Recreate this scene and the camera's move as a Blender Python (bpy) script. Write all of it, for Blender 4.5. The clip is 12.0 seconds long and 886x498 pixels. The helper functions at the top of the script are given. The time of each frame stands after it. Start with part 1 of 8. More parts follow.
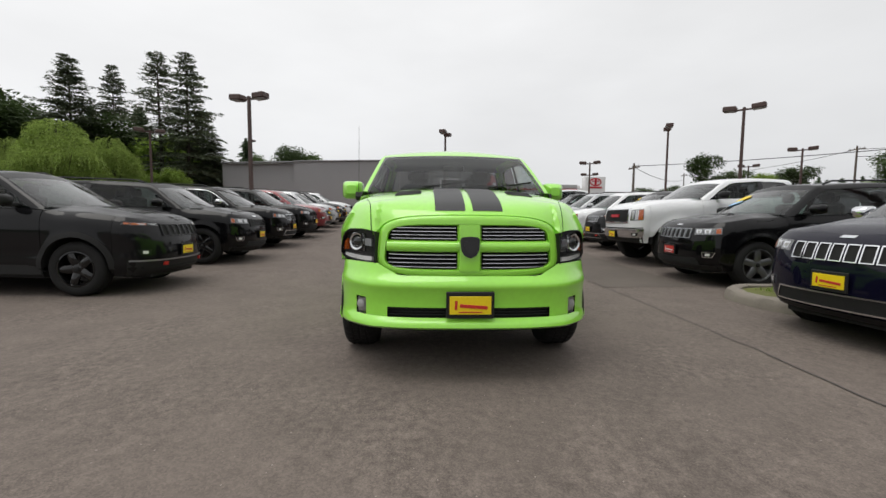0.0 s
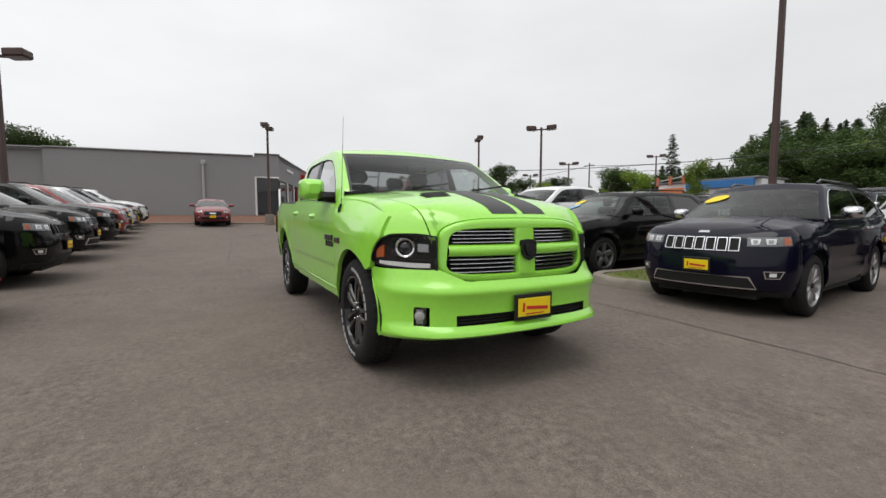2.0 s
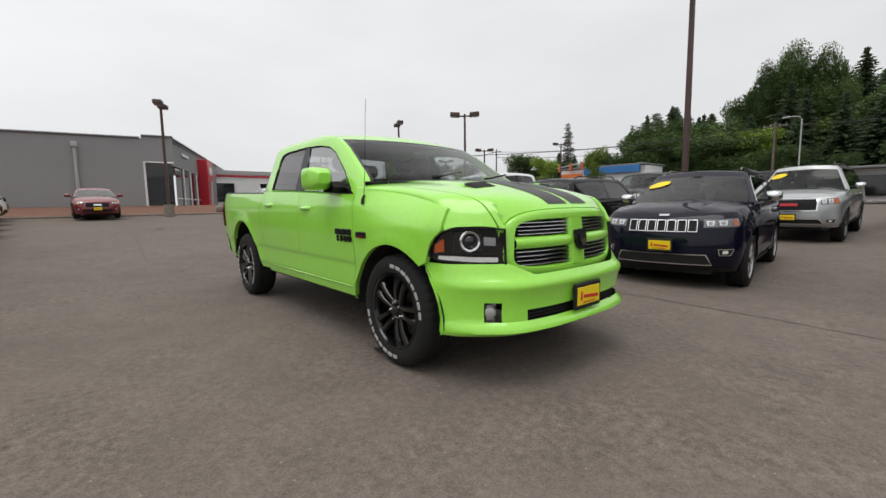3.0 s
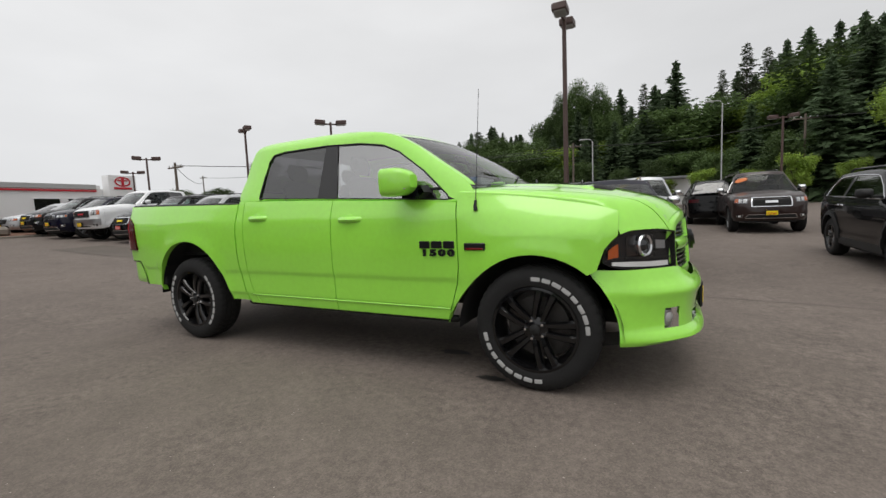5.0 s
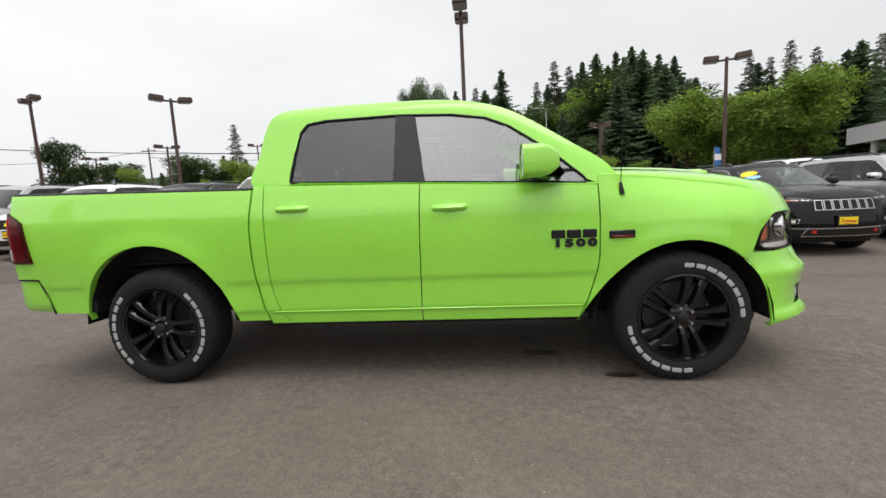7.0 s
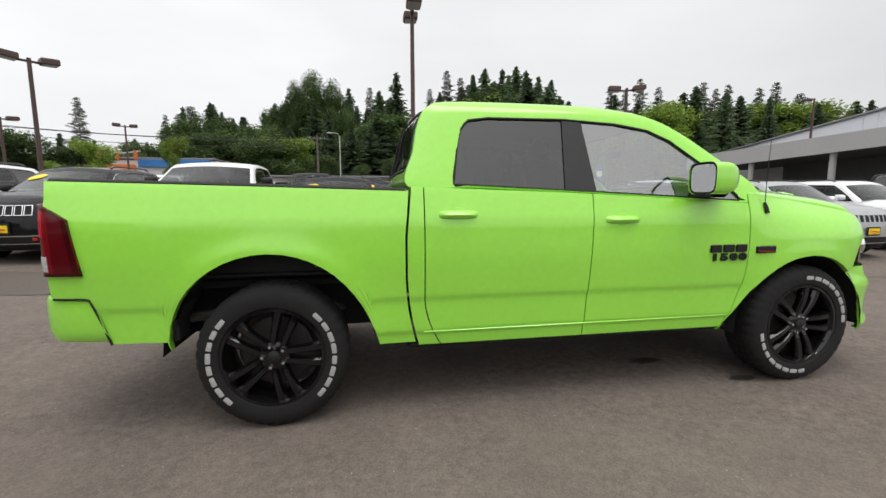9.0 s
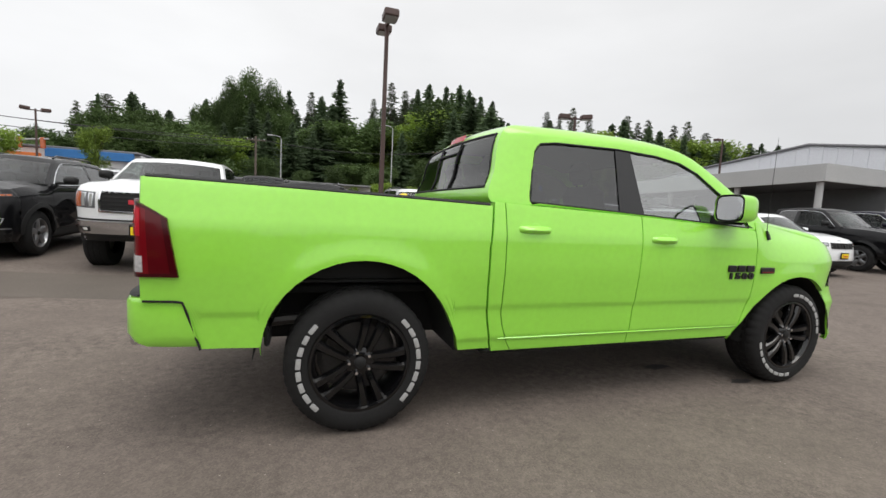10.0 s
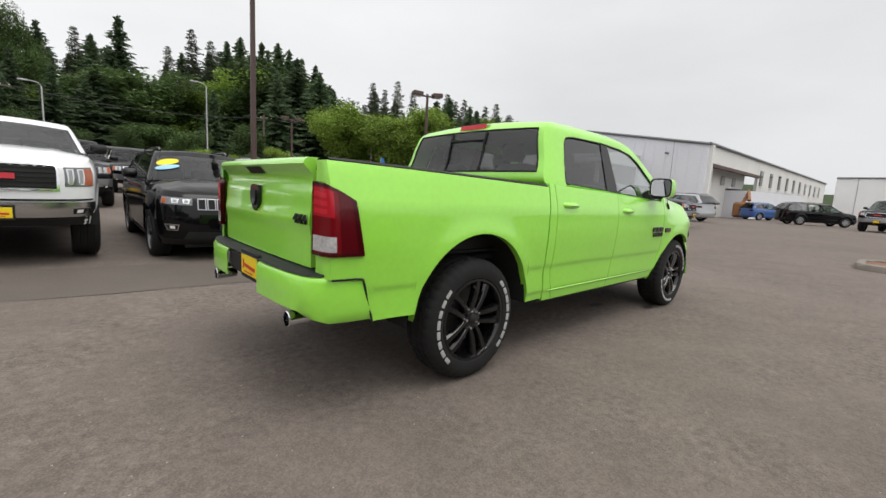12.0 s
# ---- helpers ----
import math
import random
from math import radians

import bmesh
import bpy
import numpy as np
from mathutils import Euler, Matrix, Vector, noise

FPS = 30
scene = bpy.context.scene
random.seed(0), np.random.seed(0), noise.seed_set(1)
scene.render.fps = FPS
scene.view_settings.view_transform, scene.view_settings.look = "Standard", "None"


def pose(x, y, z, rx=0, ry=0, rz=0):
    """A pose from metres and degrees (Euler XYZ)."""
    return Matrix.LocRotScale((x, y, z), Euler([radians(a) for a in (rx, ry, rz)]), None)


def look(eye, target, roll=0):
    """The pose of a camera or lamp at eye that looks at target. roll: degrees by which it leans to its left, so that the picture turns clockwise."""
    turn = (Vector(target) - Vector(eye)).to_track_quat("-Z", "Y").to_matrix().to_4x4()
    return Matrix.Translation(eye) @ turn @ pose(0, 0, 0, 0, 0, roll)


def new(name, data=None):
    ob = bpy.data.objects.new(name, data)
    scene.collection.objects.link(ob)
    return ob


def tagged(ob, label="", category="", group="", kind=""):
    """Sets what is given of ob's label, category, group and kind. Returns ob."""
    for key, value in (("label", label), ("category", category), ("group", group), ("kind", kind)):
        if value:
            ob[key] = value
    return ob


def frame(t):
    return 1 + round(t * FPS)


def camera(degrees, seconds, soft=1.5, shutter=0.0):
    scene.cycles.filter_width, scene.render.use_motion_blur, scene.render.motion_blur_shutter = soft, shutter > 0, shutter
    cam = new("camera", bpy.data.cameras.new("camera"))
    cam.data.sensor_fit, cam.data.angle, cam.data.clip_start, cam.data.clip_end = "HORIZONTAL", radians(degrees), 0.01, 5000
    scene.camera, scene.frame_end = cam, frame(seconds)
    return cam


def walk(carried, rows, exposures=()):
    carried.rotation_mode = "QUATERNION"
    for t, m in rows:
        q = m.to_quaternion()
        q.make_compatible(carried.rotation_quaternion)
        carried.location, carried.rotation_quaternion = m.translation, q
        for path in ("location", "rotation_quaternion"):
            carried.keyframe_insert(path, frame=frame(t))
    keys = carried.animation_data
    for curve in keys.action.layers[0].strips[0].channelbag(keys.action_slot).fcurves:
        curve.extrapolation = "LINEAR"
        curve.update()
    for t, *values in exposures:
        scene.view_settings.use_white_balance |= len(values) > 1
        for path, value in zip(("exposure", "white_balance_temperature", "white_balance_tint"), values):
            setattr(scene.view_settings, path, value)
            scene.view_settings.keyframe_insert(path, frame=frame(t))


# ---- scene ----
cam = camera(92.8, 12.0)
PATH = [
    (0, (5.618, -0.307, 1.157), (3.625, -0.225, 1.002), 0.5),
    (0.5, (5.53, -0.665, 1.172), (3.554, -0.403, 1.008), -0.5),
    (1, (5.463, -1.111, 1.171), (3.539, -0.576, 1.078), -0.5),
    (1.5, (5.297, -1.544, 1.155), (3.428, -0.843, 1.04), -0.4),
    (2, (5.044, -1.945, 1.162), (3.29, -0.995, 1.017), 0.1),
    (2.5, (4.741, -2.367, 1.185), (3.113, -1.219, 1.009), -0.7),
    (3, (4.352, -2.704, 1.209), (2.846, -1.405, 0.995), -0.9),
    (3.2, (4.19, -2.859, 1.205), (2.726, -1.513, 0.99), -3.3),
    (4.8, (2.692, -3.619, 1.203), (1.707, -1.885, 1.051), -2.4),
    (5, (2.502, -3.65, 1.223), (1.596, -1.876, 1.043), -2.4),
    (5.5, (2.01, -3.741, 1.222), (1.275, -1.892, 1.021), -3.0),
    (6, (1.53, -3.722, 1.219), (0.934, -1.825, 0.999), -3.3),
    (6.5, (1.051, -3.712, 1.227), (0.602, -1.773, 1.023), -2.8),
    (6.7, (0.853, -3.719, 1.234), (0.505, -1.763, 1.003), -2.9),
    (8.3, (-0.638, -3.418, 1.309), (-0.455, -1.442, 1.059), -0.7),
    (8.5, (-0.788, -3.38, 1.321), (-0.589, -1.408, 1.05), -0.1),
    (9, (-1.231, -3.418, 1.325), (-0.889, -1.462, 1.081), -0.1),
    (9.5, (-1.655, -3.397, 1.315), (-1.155, -1.47, 1.124), 1.8),
    (10, (-2.121, -3.35, 1.315), (-1.483, -1.463, 1.135), 2.9),
    (10.5, (-2.607, -3.327, 1.307), (-1.791, -1.518, 1.063), 2.6),
    (11, (-3.025, -3.188, 1.305), (-2.021, -1.476, 1.064), 3.0),
    (11.5, (-3.479, -3.101, 1.302), (-2.256, -1.534, 1.085), 2.3),
    (12, (-3.86, -2.902, 1.283), (-2.524, -1.437, 1.013), 3.0),
]
walk(cam, [(t, look(eye, target, roll)) for t, eye, target, roll in PATH],
     exposures=[(0, 0.19), (1.5, 0.23), (3, 0.22), (5.5, 0.17), (6.5, 0.42), (8.5, 0.51), (12, 0.54)])

# world: an overcast sky, brighter towards the zenith, and a weak, very wide sun
world = bpy.data.worlds.new("overcast_sky")
scene.world = world
world.use_nodes = True
wn, wl = world.node_tree.nodes, world.node_tree.links
wn.clear()
w_out = wn.new("ShaderNodeOutputWorld")
w_bg = wn.new("ShaderNodeBackground")
w_sky = wn.new("ShaderNodeTexSky")
w_sky.sky_type, w_sky.sun_disc = "NISHITA", False
w_sky.sun_elevation, w_sky.sun_rotation, w_sky.air_density, w_sky.dust_density = radians(52), radians(200), 1.0, 4.0
w_gray = wn.new("ShaderNodeHueSaturation")
w_gray.inputs["Saturation"].default_value, w_gray.inputs["Value"].default_value = 0.12, 0.10
w_co = wn.new("ShaderNodeTexCoord")
w_sep = wn.new("ShaderNodeSeparateXYZ")
w_ramp = wn.new("ShaderNodeValToRGB")
for e, (p, c) in zip((w_ramp.color_ramp.elements[0], w_ramp.color_ramp.elements[1], w_ramp.color_ramp.elements.new(0.42)),
                     ((0.0, (0.64, 0.648, 0.662)), (1.0, (2.40, 2.42, 2.46)), (0.42, (0.752, 0.755, 0.762)))):
    e.position, e.color = p, (*c, 1)
w_noise = wn.new("ShaderNodeTexNoise")
w_noise.inputs["Scale"].default_value, w_noise.inputs["Detail"].default_value = 1.6, 5
w_map = wn.new("ShaderNodeMapping")
w_map.inputs["Scale"].default_value = (1, 1, 3)
w_mul = wn.new("ShaderNodeMapRange")
w_mul.inputs["From Min"].default_value, w_mul.inputs["From Max"].default_value = 0.3, 0.7
w_mul.inputs["To Min"].default_value, w_mul.inputs["To Max"].default_value = 0.90, 1.06
w_cl = wn.new("ShaderNodeMixRGB")
w_cl.blend_type, w_cl.inputs[0].default_value = "MULTIPLY", 1.0
w_mix = wn.new("ShaderNodeMixRGB")
w_mix.inputs[0].default_value = 0.12
wl.new(w_co.outputs["Generated"], w_sep.inputs[0])
wl.new(w_sep.outputs["Z"], w_ramp.inputs[0])
wl.new(w_co.outputs["Generated"], w_map.inputs[0])
wl.new(w_map.outputs[0], w_noise.inputs["Vector"])
wl.new(w_noise.outputs[0], w_mul.inputs["Value"])
wl.new(w_ramp.outputs[0], w_cl.inputs[1])
wl.new(w_mul.outputs[0], w_cl.inputs[2])
wl.new(w_sky.outputs[0], w_gray.inputs["Color"])
# the cloud is thinner to the west and south
w_west = wn.new("ShaderNodeMath")
w_west.operation, w_west.inputs[1].default_value, w_west.inputs[2].default_value = "MULTIPLY_ADD", -0.15, 1.0
w_thin = wn.new("ShaderNodeMixRGB")
w_thin.blend_type, w_thin.inputs[0].default_value = "MULTIPLY", 1.0
wl.new(w_sep.outputs["X"], w_west.inputs[0])
wl.new(w_cl.outputs[0], w_thin.inputs[1])
w_north = wn.new("ShaderNodeMath")
w_north.operation, w_north.inputs[1].default_value = "MULTIPLY_ADD", -0.08
wl.new(w_sep.outputs["Y"], w_north.inputs[0])
wl.new(w_west.outputs[0], w_north.inputs[2])
wl.new(w_north.outputs[0], w_thin.inputs[2])
wl.new(w_thin.outputs[0], w_mix.inputs[1])
wl.new(w_gray.outputs[0], w_mix.inputs[2])
wl.new(w_mix.outputs[0], w_bg.inputs["Color"])
wl.new(w_bg.outputs[0], w_out.inputs["Surface"])
sun = new("sun", bpy.data.lights.new("sun", "SUN"))
sun.data.energy, sun.data.angle, sun.data.color = 1.0, radians(40), (1.0, 0.97, 0.92)
sun.matrix_world = look((0, 0, 30), (-4, 8, 0))


# ---- materials ----
def mat(name, color, rough=0.5, metal=0.0, vary=0.12, scale=3.0, fine=60.0, bump=0.0, coat=0.0, spec=0.5, each=0.0):
    """A surface with grain at two scales; each: how far single pieces differ in brightness."""
    m = bpy.data.materials.new(name)
    m.use_nodes = True
    n, l = m.node_tree.nodes, m.node_tree.links
    b = n["Principled BSDF"]
    b.inputs["Roughness"].default_value, b.inputs["Metallic"].default_value = rough, metal
    b.inputs["Specular IOR Level"].default_value = spec
    b.inputs["Coat Weight"].default_value, b.inputs["Coat Roughness"].default_value = coat, 0.04
    co = n.new("ShaderNodeTexCoord")
    big, small = n.new("ShaderNodeTexNoise"), n.new("ShaderNodeTexNoise")
    big.inputs["Scale"].default_value, big.inputs["Detail"].default_value = scale, 4
    small.inputs["Scale"].default_value, small.inputs["Detail"].default_value = fine, 3
    l.new(co.outputs["Object"], big.inputs["Vector"])
    l.new(co.outputs["Object"], small.inputs["Vector"])
    add = n.new("ShaderNodeMath")
    add.operation = "ADD"
    l.new(big.outputs[0], add.inputs[0])
    l.new(small.outputs[0], add.inputs[1])
    rng = n.new("ShaderNodeMapRange")
    rng.inputs["From Min"].default_value, rng.inputs["From Max"].default_value = 0.6, 1.4
    rng.inputs["To Min"].default_value, rng.inputs["To Max"].default_value = 1 - vary, 1 + vary
    l.new(add.outputs[0], rng.inputs["Value"])
    fac = rng.outputs[0]
    if each:
        info = n.new("ShaderNodeObjectInfo")
        er = n.new("ShaderNodeMapRange")
        er.inputs["To Min"].default_value, er.inputs["To Max"].default_value = 1 - each, 1 + each
        l.new(info.outputs["Random"], er.inputs["Value"])
        mu = n.new("ShaderNodeMath")
        mu.operation = "MULTIPLY"
        l.new(fac, mu.inputs[0])
        l.new(er.outputs[0], mu.inputs[1])
        fac = mu.outputs[0]
    mix = n.new("ShaderNodeMixRGB")
    mix.blend_type, mix.inputs[0].default_value = "MULTIPLY", 1.0
    mix.inputs[1].default_value = (*color, 1)
    l.new(fac, mix.inputs[2])
    l.new(mix.outputs[0], b.inputs["Base Color"])
    if bump:
        bp = n.new("ShaderNodeBump")
        bp.inputs["Strength"].default_value, bp.inputs["Distance"].default_value = bump, 0.01
        l.new(add.outputs[0], bp.inputs["Height"])
        l.new(bp.outputs[0], b.inputs["Normal"])
    return m


def paint(name, color, rough=0.35, metal=0.0, coat=1.0, spec=0.5):
    return mat(name, color, rough, metal, vary=0.05, scale=1.2, fine=25, coat=coat, spec=spec)


def glass(name, tint, gloss=1.0, ior=1.5, power=5.0):
    m = bpy.data.materials.new(name)
    m.use_nodes = True
    n, l = m.node_tree.nodes, m.node_tree.links
    n.clear()
    out, mix = n.new("ShaderNodeOutputMaterial"), n.new("ShaderNodeMixShader")
    tr, gl, lw = n.new("ShaderNodeBsdfTransparent"), n.new("ShaderNodeBsdfGlossy"), n.new("ShaderNodeLayerWeight")
    tr.inputs["Color"].default_value = (*tint, 1)
    gl.inputs["Roughness"].default_value, gl.inputs["Color"].default_value = 0.02, (gloss, gloss, gloss, 1)
    lw.inputs["Blend"].default_value = 0.5
    r0 = ((ior - 1) / (ior + 1)) ** 2
    pw, ma = n.new("ShaderNodeMath"), n.new("ShaderNodeMath")
    pw.operation, pw.inputs[1].default_value = "POWER", power
    ma.operation, ma.inputs[1].default_value, ma.inputs[2].default_value = "MULTIPLY_ADD", 1 - r0, r0
    l.new(lw.outputs["Facing"], pw.inputs[0])
    l.new(pw.outputs[0], ma.inputs[0])
    l.new(ma.outputs[0], mix.inputs[0])
    l.new(tr.outputs[0], mix.inputs[1])
    l.new(gl.outputs[0], mix.inputs[2])
    l.new(mix.outputs[0], out.inputs["Surface"])
    return m


def asphalt_mat():
    m = mat("worn_asphalt", (0.148, 0.123, 0.107), 0.88, 0, vary=0.17, scale=0.30, fine=2.6, bump=0.0, spec=0.25)
    n, l = m.node_tree.nodes, m.node_tree.links
    b = n["Principled BSDF"]
    co = n.new("ShaderNodeTexCoord")
    vo = n.new("ShaderNodeTexVoronoi")
    vo.inputs["Scale"].default_value = 95
    grain = n.new("ShaderNodeTexNoise")
    grain.inputs["Scale"].default_value, grain.inputs["Detail"].default_value = 110, 5
    chips = n.new("ShaderNodeTexVoronoi")
    chips.inputs["Scale"].default_value = 11
    for t in (vo, grain, chips):
        l.new(co.outputs["Object"], t.inputs["Vector"])
    old = b.inputs["Base Color"].links[0].from_socket
    rub = n.new("ShaderNodeTexNoise")
    rub.inputs["Scale"].default_value, rub.inputs["Detail"].default_value = 0.9, 6
    fleck = n.new("ShaderNodeTexNoise")
    fleck.inputs["Scale"].default_value, fleck.inputs["Detail"].default_value = 17, 8
    for t in (rub, fleck):
        l.new(co.outputs["Object"], t.inputs["Vector"])
    worn = n.new("ShaderNodeMapRange")
    worn.inputs["From Min"].default_value, worn.inputs["From Max"].default_value = 0.38, 0.66
    worn.inputs["To Min"].default_value, worn.inputs["To Max"].default_value = 0.25, 1.0
    l.new(rub.outputs[0], worn.inputs["Value"])
    both = n.new("ShaderNodeMath")
    both.operation = "ADD"
    l.new(grain.outputs[0], both.inputs[0])
    l.new(fleck.outputs[0], both.inputs[1])
    cen = n.new("ShaderNodeMath")
    cen.operation, cen.inputs[1].default_value = "SUBTRACT", 1.0
    l.new(both.outputs[0], cen.inputs[0])
    amp = n.new("ShaderNodeMath")
    amp.operation = "MULTIPLY"
    l.new(cen.outputs[0], amp.inputs[0])
    l.new(worn.outputs[0], amp.inputs[1])
    mr = n.new("ShaderNodeMapRange")
    mr.inputs["From Min"].default_value, mr.inputs["From Max"].default_value = -0.45, 0.45
    mr.inputs["To Min"].default_value, mr.inputs["To Max"].default_value = 0.40, 1.60
    l.new(amp.outputs[0], mr.inputs["Value"])
    mul = n.new("ShaderNodeMixRGB")
    mul.blend_type, mul.inputs[0].default_value = "MULTIPLY", 1.0
    l.new(old, mul.inputs[1])
    l.new(mr.outputs[0], mul.inputs[2])
    stone = n.new("ShaderNodeMapRange")
    stone.inputs["From Min"].default_value, stone.inputs["From Max"].default_value = 0.2, 0.8
    stone.inputs["To Min"].default_value, stone.inputs["To Max"].default_value = 0.88, 1.12
    l.new(vo.outputs["Color"], stone.inputs["Value"])
    chip = n.new("ShaderNodeMixRGB")
    chip.blend_type, chip.inputs[0].default_value = "MULTIPLY", 1.0
    l.new(mul.outputs[0], chip.inputs[1])
    l.new(stone.outputs[0], chip.inputs[2])
    near = n.new("ShaderNodeMath")
    near.operation, near.inputs[1].default_value = "LESS_THAN", 0.05
    l.new(chips.outputs["Distance"], near.inputs[0])
    pale = n.new("ShaderNodeMixRGB")
    pale.inputs[2].default_value = (0.32, 0.28, 0.25, 1)
    l.new(near.outputs[0], pale.inputs[0])
    l.new(chip.outputs[0], pale.inputs[1])
    l.new(pale.outputs[0], b.inputs["Base Color"])
    bp = n.new("ShaderNodeBump")
    bp.inputs["Strength"].default_value, bp.inputs["Distance"].default_value = 0.14, 0.004
    l.new(grain.outputs[0], bp.inputs["Height"])
    l.new(bp.outputs[0], b.inputs["Normal"])
    return m


